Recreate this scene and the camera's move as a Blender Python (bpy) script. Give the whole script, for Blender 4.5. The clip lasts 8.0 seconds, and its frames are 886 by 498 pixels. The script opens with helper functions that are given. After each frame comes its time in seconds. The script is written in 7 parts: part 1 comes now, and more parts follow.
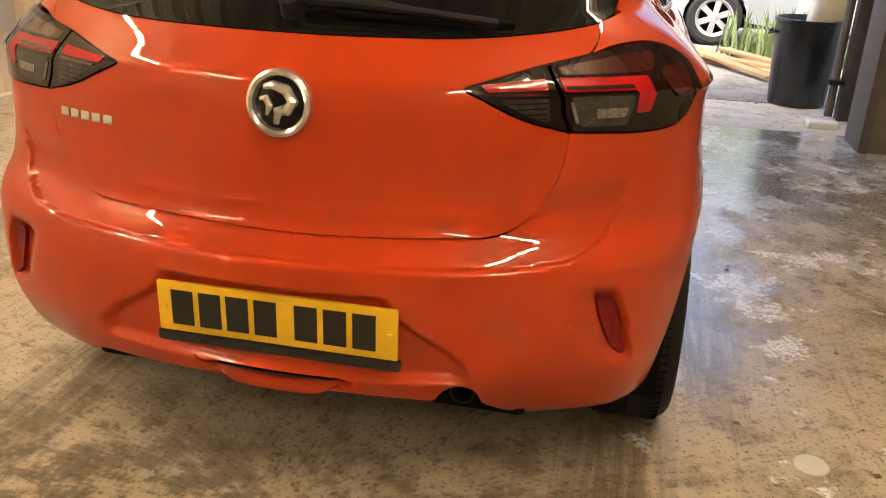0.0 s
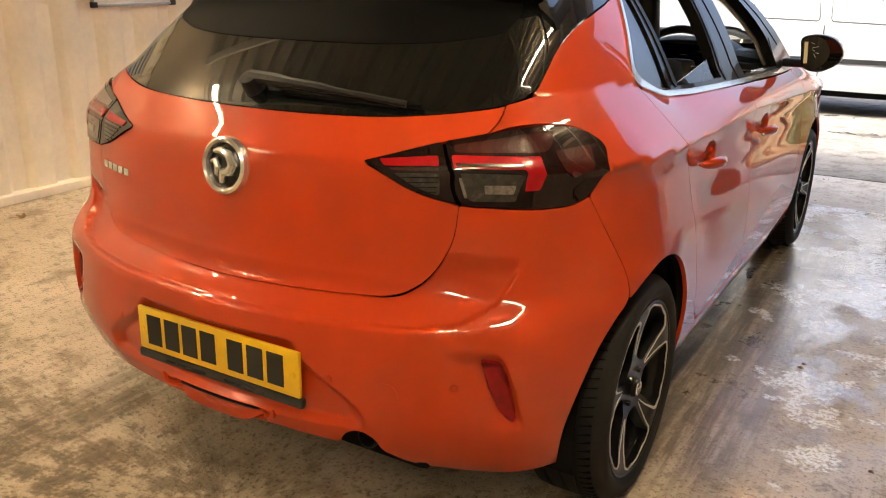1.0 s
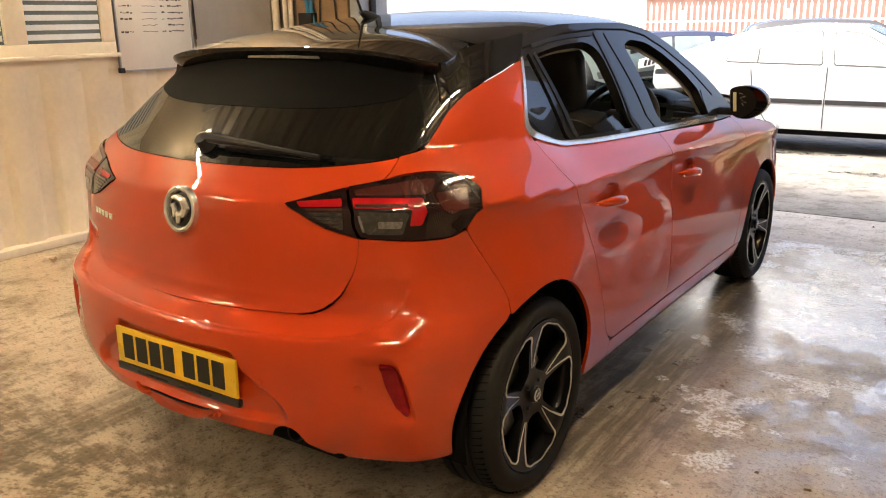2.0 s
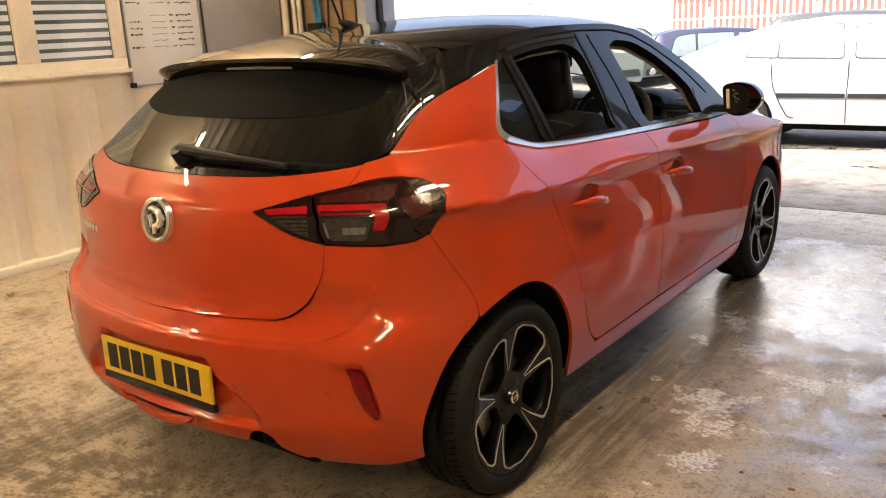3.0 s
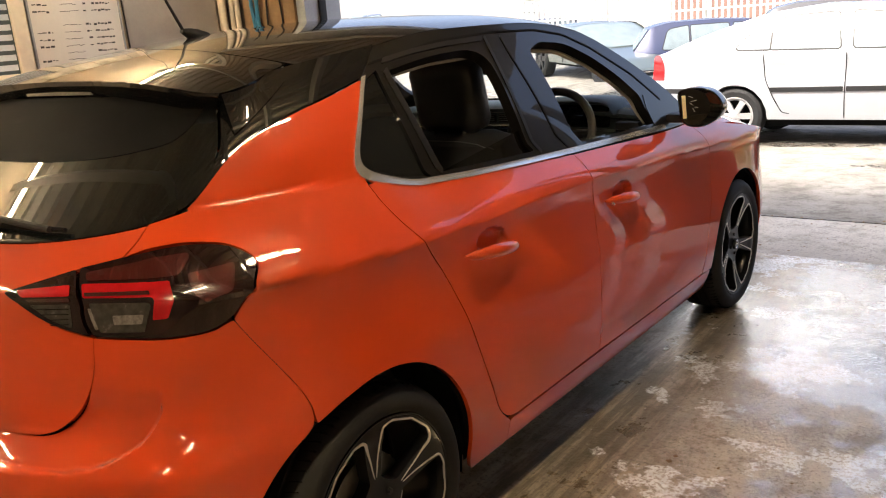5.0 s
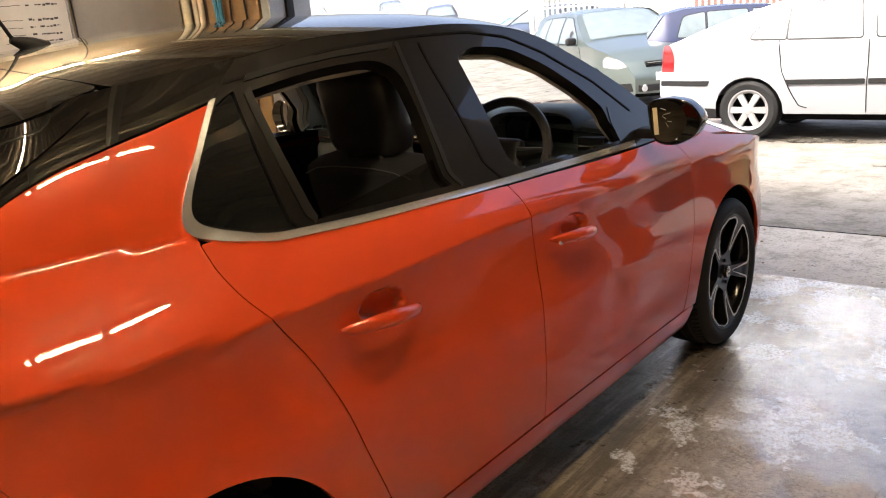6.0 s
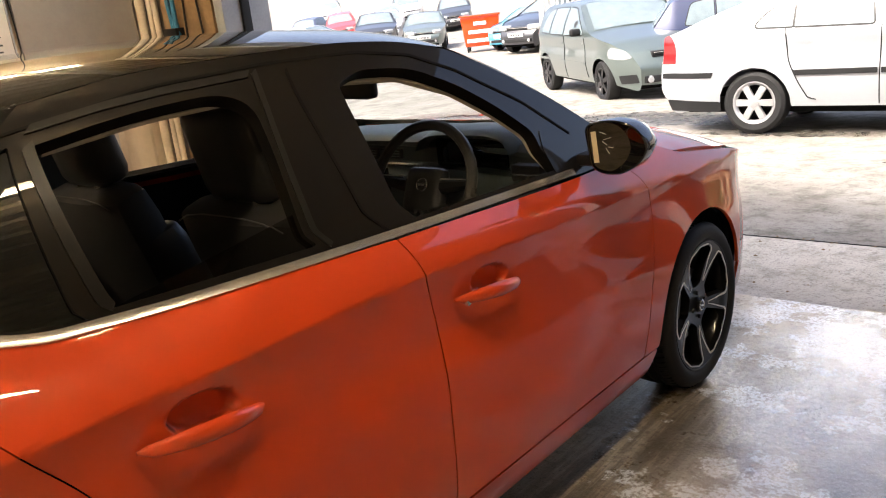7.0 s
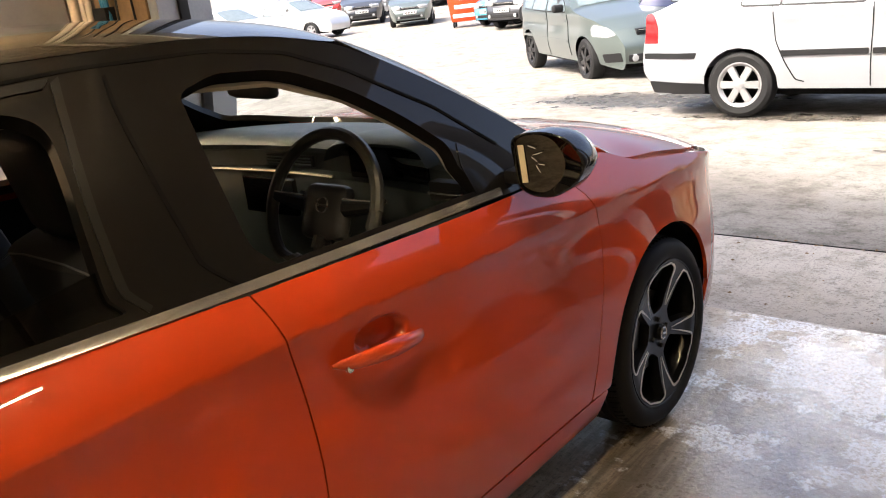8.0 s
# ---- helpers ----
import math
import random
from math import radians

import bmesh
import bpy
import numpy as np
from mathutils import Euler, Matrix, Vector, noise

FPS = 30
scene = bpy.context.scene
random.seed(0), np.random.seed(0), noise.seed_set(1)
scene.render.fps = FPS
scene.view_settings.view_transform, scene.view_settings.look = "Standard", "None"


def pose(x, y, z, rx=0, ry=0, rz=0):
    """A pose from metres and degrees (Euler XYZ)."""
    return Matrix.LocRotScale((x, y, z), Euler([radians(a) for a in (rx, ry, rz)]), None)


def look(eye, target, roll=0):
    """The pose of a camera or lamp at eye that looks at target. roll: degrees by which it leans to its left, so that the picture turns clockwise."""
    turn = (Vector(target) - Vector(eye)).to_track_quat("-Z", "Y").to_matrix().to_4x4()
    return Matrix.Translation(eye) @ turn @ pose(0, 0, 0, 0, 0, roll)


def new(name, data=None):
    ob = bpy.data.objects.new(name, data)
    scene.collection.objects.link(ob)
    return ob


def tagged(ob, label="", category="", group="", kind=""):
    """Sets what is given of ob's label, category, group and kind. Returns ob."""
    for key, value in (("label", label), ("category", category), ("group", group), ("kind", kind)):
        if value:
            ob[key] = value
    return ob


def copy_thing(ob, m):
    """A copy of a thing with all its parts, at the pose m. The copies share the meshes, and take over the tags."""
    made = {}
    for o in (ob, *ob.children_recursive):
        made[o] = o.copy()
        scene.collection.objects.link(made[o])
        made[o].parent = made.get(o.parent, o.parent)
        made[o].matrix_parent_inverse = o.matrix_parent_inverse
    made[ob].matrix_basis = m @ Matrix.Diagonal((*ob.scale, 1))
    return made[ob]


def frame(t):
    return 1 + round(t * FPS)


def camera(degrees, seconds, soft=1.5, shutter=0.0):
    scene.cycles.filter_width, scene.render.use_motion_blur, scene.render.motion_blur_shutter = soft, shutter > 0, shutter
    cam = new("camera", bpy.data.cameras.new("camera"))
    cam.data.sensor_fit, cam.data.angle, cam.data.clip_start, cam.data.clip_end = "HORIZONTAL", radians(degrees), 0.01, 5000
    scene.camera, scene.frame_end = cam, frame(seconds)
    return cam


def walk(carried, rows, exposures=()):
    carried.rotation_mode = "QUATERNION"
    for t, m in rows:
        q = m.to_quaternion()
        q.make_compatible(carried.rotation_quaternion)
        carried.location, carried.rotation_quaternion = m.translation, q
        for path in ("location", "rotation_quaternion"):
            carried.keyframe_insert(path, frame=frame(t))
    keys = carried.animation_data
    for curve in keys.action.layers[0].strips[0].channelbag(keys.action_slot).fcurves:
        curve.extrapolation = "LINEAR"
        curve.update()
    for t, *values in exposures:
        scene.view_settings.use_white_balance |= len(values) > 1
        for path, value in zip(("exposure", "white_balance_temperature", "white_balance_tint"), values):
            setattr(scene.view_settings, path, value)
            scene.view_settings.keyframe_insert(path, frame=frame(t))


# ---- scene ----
cam = camera(56.0, 8.0, soft=1.1)
PATH = [
    (0, (0.655, -1.395, 1.276), (0.268, 0.410, 0.508), 1.9),
    (0.5, (1.003, -1.274, 1.328), (0.296, 0.452, 0.606), 1.3),
    (1, (1.397, -1.249, 1.338), (0.421, 0.376, 0.702), 0.6),
    (1.5, (1.67, -1.348, 1.377), (0.638, 0.268, 0.808), 0.1),
    (1.7, (1.783, -1.388, 1.412), (0.725, 0.219, 0.863), -0.2),
    (2.8, (2.077, -1.319, 1.409), (0.923, 0.232, 0.895), -2.8),
    (3, (2.085, -1.292, 1.409), (0.921, 0.249, 0.892), -2.9),
    (3.5, (2.11, -1.21, 1.416), (0.94, 0.326, 0.893), -3.1),
    (4, (2.073, -1.018, 1.412), (0.925, 0.532, 0.882), -2.8),
    (4.5, (2.042, -0.784, 1.422), (0.895, 0.763, 0.884), -3.4),
    (4.7, (2.043, -0.715, 1.398), (0.885, 0.83, 0.877), -4.0),
    (5.8, (2.03, -0.081, 1.426), (0.801, 1.398, 0.877), -4.7),
    (6, (1.993, 0.016, 1.421), (0.768, 1.499, 0.874), -5.0),
    (6.5, (1.955, 0.266, 1.439), (0.715, 1.731, 0.876), -5.7),
    (7, (1.997, 0.533, 1.448), (0.731, 1.975, 0.884), -6.6),
    (7.5, (1.979, 0.743, 1.458), (0.709, 2.177, 0.883), -7.5),
    (8, (1.896, 0.994, 1.446), (0.651, 2.431, 0.824), -6.6),
]
EXPOSURES = [(0.0, 2.35), (3.0, 2.28), (5.0, 2.24), (8.0, 2.21)]
walk(cam, [(t, look(eye, target, roll)) for t, eye, target, roll in PATH], EXPOSURES)

# ---- world, sun, lamps ----
world = bpy.data.worlds.new("world")
scene.world = world
world.use_nodes = True
wn = world.node_tree.nodes
sky = wn.new("ShaderNodeTexSky")
sky.sky_type, sky.sun_disc = "NISHITA", False
sky.sun_elevation, sky.sun_rotation = radians(55), radians(204)
sky.air_density, sky.dust_density, sky.ozone_density = 0.6, 8.0, 0.4
wn["Background"].inputs[1].default_value = 0.15
world.node_tree.links.new(sky.outputs[0], wn["Background"].inputs[0])
sun = new("sun", bpy.data.lights.new("sun", "SUN"))
sun.data.energy, sun.data.angle, sun.data.color = 1.8, radians(10), (1.0, 0.95, 0.88)
sun.matrix_world = look((-4, -9, 14), (0, 0, 0))

# ---- materials ----


def material(name, color, rough=0.5, metal=0.0, coat=0.0, vary=0.15, scale=6.0, fine=60.0, bump=0.0, emit=0.0, trans=0.0, spec=0.5, coat_rough=0.03, dist=0.002):
    """A procedural surface: two scales of variation in colour and roughness, and fine relief."""
    m = bpy.data.materials.new(name)
    m.use_nodes = True
    n, l = m.node_tree.nodes, m.node_tree.links
    b = n["Principled BSDF"]
    b.inputs["Roughness"].default_value, b.inputs["Metallic"].default_value = rough, metal
    b.inputs["Coat Weight"].default_value, b.inputs["Coat Roughness"].default_value = coat, coat_rough
    b.inputs["Transmission Weight"].default_value = trans
    b.inputs["Specular IOR Level"].default_value = spec
    b.inputs["Base Color"].default_value = (*color, 1)
    if emit:
        b.inputs["Emission Color"].default_value, b.inputs["Emission Strength"].default_value = (*color, 1), emit
    if vary or bump:
        tc = n.new("ShaderNodeTexCoord")
        big, small = n.new("ShaderNodeTexNoise"), n.new("ShaderNodeTexNoise")
        for t, s, d in ((big, scale, 4), (small, fine, 3)):
            t.inputs["Scale"].default_value, t.inputs["Detail"].default_value = s, d
            l.new(tc.outputs["Object"], t.inputs["Vector"])
        if vary:
            mix = n.new("ShaderNodeMath")
            mix.operation = "MULTIPLY_ADD"
            mix.inputs[1].default_value = 0.5
            l.new(small.outputs["Fac"], mix.inputs[0])
            l.new(big.outputs["Fac"], mix.inputs[2])
            ramp = n.new("ShaderNodeMapRange")
            ramp.inputs["From Min"].default_value, ramp.inputs["From Max"].default_value = 0.45, 1.05
            ramp.inputs["To Min"].default_value, ramp.inputs["To Max"].default_value = 1 - vary, 1 + vary
            l.new(mix.outputs[0], ramp.inputs["Value"])
            mul = n.new("ShaderNodeMix")
            mul.data_type, mul.blend_type = "RGBA", "MULTIPLY"
            mul.inputs["Factor"].default_value = 1.0
            mul.inputs["A"].default_value = (*color, 1)
            l.new(ramp.outputs[0], mul.inputs["B"])
            l.new(mul.outputs["Result"], b.inputs["Base Color"])
            rr = n.new("ShaderNodeMapRange")
            rr.inputs["To Min"].default_value, rr.inputs["To Max"].default_value = max(0.0, rough * (1 - vary)), min(1.0, rough * (1 + vary))
            l.new(big.outputs["Fac"], rr.inputs["Value"])
            l.new(rr.outputs[0], b.inputs["Roughness"])
        if bump:
            bp = n.new("ShaderNodeBump")
            bp.inputs["Strength"].default_value, bp.inputs["Distance"].default_value = bump, dist
            l.new(small.outputs["Fac"], bp.inputs["Height"])
            l.new(bp.outputs[0], b.inputs["Normal"])
    return m


def glass(name, color, rough=0.0):
    m = bpy.data.materials.new(name)
    m.use_nodes = True
    b = m.node_tree.nodes["Principled BSDF"]
    b.inputs["Base Color"].default_value = (*color, 1)
    b.inputs["Transmission Weight"].default_value, b.inputs["Roughness"].default_value, b.inputs["IOR"].default_value = 1.0, rough, 1.02
    b.inputs["Coat Weight"].default_value, b.inputs["Coat Roughness"].default_value = 1.0, 0.0
    return m


ORANGE = material("orange_paint", (0.50, 0.046, 0.0065), 0.5, 0.0, 1.0, vary=0.03, scale=2.0, fine=500, spec=0.08, coat_rough=0.004)
BLACK_SATIN = material("black_satin", (0.014, 0.013, 0.012), 0.33, vary=0.12, fine=300, spec=0.12)
BLACK_GLOSS = material("black_gloss", (0.006, 0.006, 0.006), 0.4, 0.0, 1.0, vary=0.05, spec=0.02, coat_rough=0.01)
FRAME_BLACK = material("frame_black", (0.009, 0.008, 0.007), 0.4, 0.0, 0.6, vary=0.05, spec=0.05, coat_rough=0.015)
BLACK_TRIM = material("black_trim", (0.011, 0.011, 0.0115), 0.5, vary=0.15, fine=300, bump=0.1, spec=0.25)
BLACK_MATT = material("black_matt", (0.005, 0.005, 0.005), 0.9, vary=0.1, spec=0.08)
SHADE_BLACK = material("shade_black", (0.004, 0.004, 0.004), 0.6, vary=0.1, spec=0.03)
CHROME = material("chrome", (0.80, 0.79, 0.76), 0.22, 0.85, vary=0.08, scale=20)
HATCH_GLASS = material("privacy_glass", (0.005, 0.006, 0.006), 0.3, 0.0, 1.0, vary=0.0, spec=0.03, coat_rough=0.0)
TINT_GLASS = glass("tinted_glass", (0.10, 0.11, 0.11))
CLEAR_GLASS = glass("clear_glass", (0.82, 0.9, 0.88))
RUBBER = material("tyre_rubber", (0.011, 0.011, 0.011), 0.7, vary=0.25, fine=200, bump=0.2, spec=0.25)
RIM_BLACK = material("rim_black", (0.006, 0.006, 0.0065), 0.3, 0.0, 0.28, vary=0.1, spec=0.12)
RIM_CUT = material("machined_alloy", (0.66, 0.63, 0.58), 0.38, 0.55, vary=0.1, fine=300)
SMOKED = material("smoked_lens", (0.010, 0.003, 0.003), 0.3, 0.0, 1.0, vary=0.1, spec=0.05, coat_rough=0.0)
REFLECT_RED = material("red_reflector", (0.20, 0.005, 0.007), 0.35, 0.0, 0.25, spec=0.1, vary=0.15, scale=60)
RED_LENS = material("red_lens", (0.36, 0.006, 0.010), 0.2, 0.0, 0.6, vary=0.15, scale=40, spec=0.2)
DARK_RED = material("dark_red_lens", (0.055, 0.003, 0.004), 0.2, 0.0, 1.0, vary=0.2, scale=40)
GREY_LENS = material("grey_lens", (0.032, 0.029, 0.026), 0.25, 0.0, 0.8, vary=0.35, scale=60, spec=0.2)
PLATE_YELLOW = material("plate_yellow", (0.80, 0.50, 0.012), 0.35, 0.0, 0.5, vary=0.08, scale=25)
PLATE_BLACK = material("plate_black", (0.012, 0.012, 0.012), 0.4)
CREAM = material("cream_paint", (0.85, 0.77, 0.62), 0.45, vary=0.1, scale=2.5, fine=30, bump=0.05)
OLD_CREAM = material("old_cream_paint", (0.46, 0.41, 0.33), 0.5, vary=0.2, scale=1.5, fine=30)
DARK_WALL = material("sooty_wall", (0.11, 0.095, 0.075), 0.7, vary=0.25, scale=2.0, fine=30, bump=0.1)
BRICK_WALL = material("brown_brick", (0.15, 0.085, 0.065), 0.85, vary=0.3, scale=3.0, fine=14, bump=0.2)
DULL_WALL = material("dull_wall", (0.26, 0.23, 0.19), 0.7, vary=0.2, scale=2.0, fine=30, bump=0.1)
CEIL = material("ceiling_sheet", (0.32, 0.25, 0.16), 0.55, vary=0.35, scale=1.5)
GREY_BOARD = material("grey_board", (0.36, 0.35, 0.34), 0.6, vary=0.08)
TUBE = material("lamp_tube", (1.0, 0.80, 0.54), 0.4, emit=61.0, vary=0.0)
WHITE_PAINT = material("white_paint", (0.56, 0.565, 0.575), 0.3, 0.0, 1.0, vary=0.05, scale=2)
PALE_SILVER = material("pale_silver_paint", (0.31, 0.325, 0.345), 0.36, 0.3, 1.0, vary=0.05, scale=2)
SILVER_PAINT = material("silver_paint", (0.55, 0.56, 0.57), 0.3, 0.6, 1.0, vary=0.05, scale=2)
GREEN_PAINT = material("grey_green_paint", (0.095, 0.120, 0.112), 0.3, 0.5, 1.0, vary=0.05, scale=2)
BLUE_PAINT = material("blue_paint", (0.015, 0.022, 0.06), 0.3, 0.4, 1.0, vary=0.05, scale=2)
RED_PAINT = material("red_paint", (0.45, 0.02, 0.02), 0.3, 0.2, 1.0, vary=0.05, scale=2)
CAR_GLASS = material("car_glass", (0.12, 0.15, 0.16), 0.06, 0.0, 0.0, vary=0.15, spec=0.5)
LENS_BRIGHT = material("bright_lens", (0.16, 0.15, 0.14), 0.2, 0.2, 1.0, vary=0.5, scale=160)
SEAT = material("seat_fabric", (0.030, 0.030, 0.031), 0.8, vary=0.25, scale=12, fine=350, bump=0.3)
SEAT_LEATHER = material("seat_leather", (0.034, 0.033, 0.032), 0.40, vary=0.2, scale=15, fine=250, bump=0.2)
DASH = material("dash_plastic", (0.044, 0.058, 0.061), 0.45, vary=0.15, fine=400, bump=0.25, spec=0.4)
PILLAR_GREY = material("pillar_plastic", (0.13, 0.15, 0.155), 0.6, vary=0.1, fine=300, bump=0.1)
HEADLINER = material("headliner", (0.50, 0.46, 0.39), 0.85, vary=0.08, fine=300, bump=0.1)
RUSTY = material("dirty_steel", (0.085, 0.075, 0.066), 0.6, 0.2, vary=0.4, scale=9, fine=60, bump=0.2)
MIRROR = material("mirror_glass", (0.07, 0.07, 0.072), 0.01, 1.0, vary=0.0)
STEEL = material("brake_steel", (0.30, 0.29, 0.28), 0.4, 1.0, vary=0.2, scale=20)
STICKER = material("sticker", (0.70, 0.62, 0.42), 0.6, vary=0.1)
STITCH = material("pale_stitching", (0.16, 0.155, 0.15), 0.7, vary=0.0)
WOOD = material("rough_wood", (0.20, 0.125, 0.06), 0.75, vary=0.3, scale=3, fine=40, bump=0.2)
PIPE_CREAM = material("pipe_paint", (0.62, 0.55, 0.44), 0.4, vary=0.2, scale=6)
BLUE_ROPE = material("blue_rope", (0.03, 0.17, 0.30), 0.8, vary=0.2)
FRAME_GREY = material("frame_grey", (0.30, 0.32, 0.34), 0.4, 0.2, vary=0.15, scale=5)
BOARD_WHITE = material("whiteboard", (0.74, 0.73, 0.70), 0.22, 0.0, 0.4, vary=0.05)
INK_RED = material("red_brown_ink", (0.16, 0.05, 0.045), 0.6, vary=0.1)
INK = material("board_ink", (0.05, 0.05, 0.055), 0.6, vary=0.1)
PLASTIC_BIN = material("black_bin_plastic", (0.014, 0.015, 0.017), 0.22, vary=0.2, scale=5)
SKIP_ORANGE = material("orange_paint", (0.58, 0.042, 0.0020), 0.5, 0.0, 1.0, vary=0.03, scale=2.0, fine=500, spec=0.12, coat_rough=0.012)
FENCE = material("galvanised_fence", (0.50, 0.50, 0.48), 0.5, 0.5, vary=0.1)
DARK_PAINT = material("dark_paint", (0.018, 0.020, 0.024), 0.3, 0.3, 1.0, vary=0.05)
TEAL_PAINT = material("teal_paint", (0.05, 0.30, 0.42), 0.3, 0.2, 1.0, vary=0.05)
RIM_SILVER = material("rim_silver", (0.34, 0.34, 0.34), 0.4, 0.6, vary=0.1)
CAR_RED = material("tail_lens", (0.20, 0.008, 0.010), 0.2, 0.0, 0.6, vary=0.2, scale=30)
HEAD_LENS = material("headlight_lens", (0.36, 0.37, 0.37), 0.15, 0.3, 1.0, vary=0.25, scale=15)
# bluish white, so that the slats look lit by daylight
BLIND = material("blind_slat", (0.70, 0.76, 0.82), 0.5, vary=0.1)
WEED = material("weed_leaf", (0.07, 0.10, 0.03), 0.7, vary=0.3)


def graph(m):
    """Short ways to add nodes to a material."""
    n, l = m.node_tree.nodes, m.node_tree.links

    def put(socket, v):
        if hasattr(v, "links"):
            l.new(v, socket)
        else:
            socket.default_value = v

    def noise(vec, scale, detail=6, rough=0.6):
        t = n.new("ShaderNodeTexNoise")
        t.inputs["Scale"].default_value, t.inputs["Detail"].default_value, t.inputs["Roughness"].default_value = scale, detail, rough
        l.new(vec, t.inputs["Vector"])
        return t.outputs["Fac"]

    def stretch(vec, x, y, z=1.0):
        t = n.new("ShaderNodeMapping")
        t.inputs["Scale"].default_value = (x, y, z)
        l.new(vec, t.inputs["Vector"])
        return t.outputs[0]

    def calc(op, a, b=0.0):
        t = n.new("ShaderNodeMath")
        t.operation = op
        put(t.inputs[0], a), put(t.inputs[1], b)
        return t.outputs[0]

    def step(v, lo, hi, a=0.0, b=1.0):
        t = n.new("ShaderNodeMapRange")
        t.interpolation_type = "SMOOTHSTEP"
        for k, w in zip(("Value", "From Min", "From Max", "To Min", "To Max"), (v, lo, hi, a, b)):
            put(t.inputs[k], w)
        return t.outputs[0]

    def mix(f, a, b):
        t = n.new("ShaderNodeMix")
        t.data_type = "RGBA"
        put(t.inputs["Factor"], f), put(t.inputs["A"], a), put(t.inputs["B"], b)
        return t.outputs["Result"]

    return n, l, put, noise, stretch, calc, step, mix


def floor_material(name, pale, dirt, dark, wet_zone=True, brush="x", spills=()):
    """Old concrete: stains at several scales, brush marks, grit, and wet soapy patches whose white also paints glare.
    """
    m = bpy.data.materials.new(name)
    m.use_nodes = True
    n, l, put, noise, stretch, calc, step, mix = graph(m)
    b = n["Principled BSDF"]
    geo = n.new("ShaderNodeNewGeometry").outputs["Position"]
    sep = n.new("ShaderNodeSeparateXYZ")
    l.new(geo, sep.inputs[0])
    x, y = sep.outputs[0], sep.outputs[1]
    big, mid, fine, grit = noise(geo, 0.9, 8, 0.65), noise(geo, 4.5, 8, 0.7), noise(geo, 38, 5, 0.7), noise(geo, 140, 2, 0.5)
    lines = noise(stretch(geo, 46, 1.6) if brush == "x" else stretch(geo, 1.6, 34), 1.0, 4, 0.6)
    pits, specks = noise(geo, 19, 6, 0.75), noise(geo, 75, 3, 0.6)
    col = mix(step(big, 0.38, 0.62), (*dirt, 1), (*pale, 1))
    col = mix(step(mid, 0.48, 0.66, 0.0, 0.7), col, (*dark, 1))
    col = mix(step(lines, 0.52, 0.74, 0.0, 0.4), col, (*dark, 1))
    col = mix(step(pits, 0.53, 0.63, 0.0, 0.6), col, (*[c * 0.7 for c in dark], 1))
    col = mix(step(specks, 0.56, 0.66, 0.0, 0.7), col, (*[c * 0.5 for c in dark], 1))
    col = mix(step(fine, 0.40, 0.30, 0.0, 0.5), col, (*[min(1.0, c * 1.25) for c in pale], 1))
    col = mix(step(grit, 0.58, 0.72, 0.0, 0.4), col, (*[c * 0.4 for c in dark], 1))
    rough = step(mid, 0.3, 0.7, 0.5, 0.8)
    height = calc("ADD", calc("MULTIPLY", calc("ADD", fine, pits), 0.7), calc("ADD", calc("MULTIPLY", specks, 0.6), calc("MULTIPLY", lines, 0.3)))
    strength = 0.55
    for sx, sy, rx, ry, keep in spills:
        # ragged spills of oil and water
        dx, dy = calc("DIVIDE", calc("SUBTRACT", x, sx), rx), calc("DIVIDE", calc("SUBTRACT", y, sy), ry)
        reach = calc("SQRT", calc("ADD", calc("MULTIPLY", dx, dx), calc("MULTIPLY", dy, dy)))
        inner = step(calc("ADD", reach, calc("MULTIPLY", calc("SUBTRACT", mid, 0.5), 2.2)), 1.05, 0.65)
        col = mix(calc("MULTIPLY", inner, 0.8), col, (*[c * keep * 2 for c in dark], 1))
        rough = calc("SUBTRACT", rough, calc("MULTIPLY", inner, 0.35))
    if wet_zone:
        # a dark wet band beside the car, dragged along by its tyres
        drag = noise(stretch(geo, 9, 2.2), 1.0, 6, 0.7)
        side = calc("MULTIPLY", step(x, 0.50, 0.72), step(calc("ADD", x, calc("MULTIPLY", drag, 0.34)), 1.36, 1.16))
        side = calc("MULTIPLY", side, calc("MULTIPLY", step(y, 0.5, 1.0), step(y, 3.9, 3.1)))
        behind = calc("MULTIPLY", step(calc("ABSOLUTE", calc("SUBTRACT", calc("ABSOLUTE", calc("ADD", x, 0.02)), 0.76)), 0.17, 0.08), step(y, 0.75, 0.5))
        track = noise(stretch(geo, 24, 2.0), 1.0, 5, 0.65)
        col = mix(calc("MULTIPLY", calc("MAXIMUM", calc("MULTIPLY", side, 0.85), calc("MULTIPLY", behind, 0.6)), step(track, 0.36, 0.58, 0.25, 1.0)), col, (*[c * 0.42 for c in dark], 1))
        # mud and spray behind the car
        mud = calc("MULTIPLY", step(y, 0.5, -0.1), step(calc("ADD", mid, calc("MULTIPLY", calc("SUBTRACT", pits, 0.5), 0.8)), 0.40, 0.56, 0.15, 0.75))
        mud = calc("MULTIPLY", mud, step(x, 1.9, 0.9))
        col = mix(mud, col, (*[c * 0.42 for c in dark], 1))
        # greyer towards the doorway, and paler there in place of daylight
        col = mix(calc("MULTIPLY", calc("MULTIPLY", step(y, 0.6, 3.0), step(x, 0.85, 1.15)), 0.72), col, mix(step(calc("ADD", mid, calc("MULTIPLY", calc("SUBTRACT", specks, 0.5), 0.5)), 0.42, 0.62), (0.58, 0.555, 0.51, 1), (0.22, 0.20, 0.17, 1)))
        # puddles, with soap left in some of them; white also paints sky glare
        blot, ragged = noise(geo, 1.75, 10, 0.68), noise(geo, 8.0, 8, 0.7)
        place = calc("MULTIPLY", step(x, 0.75, 1.25), step(y, 0.3, 1.9))
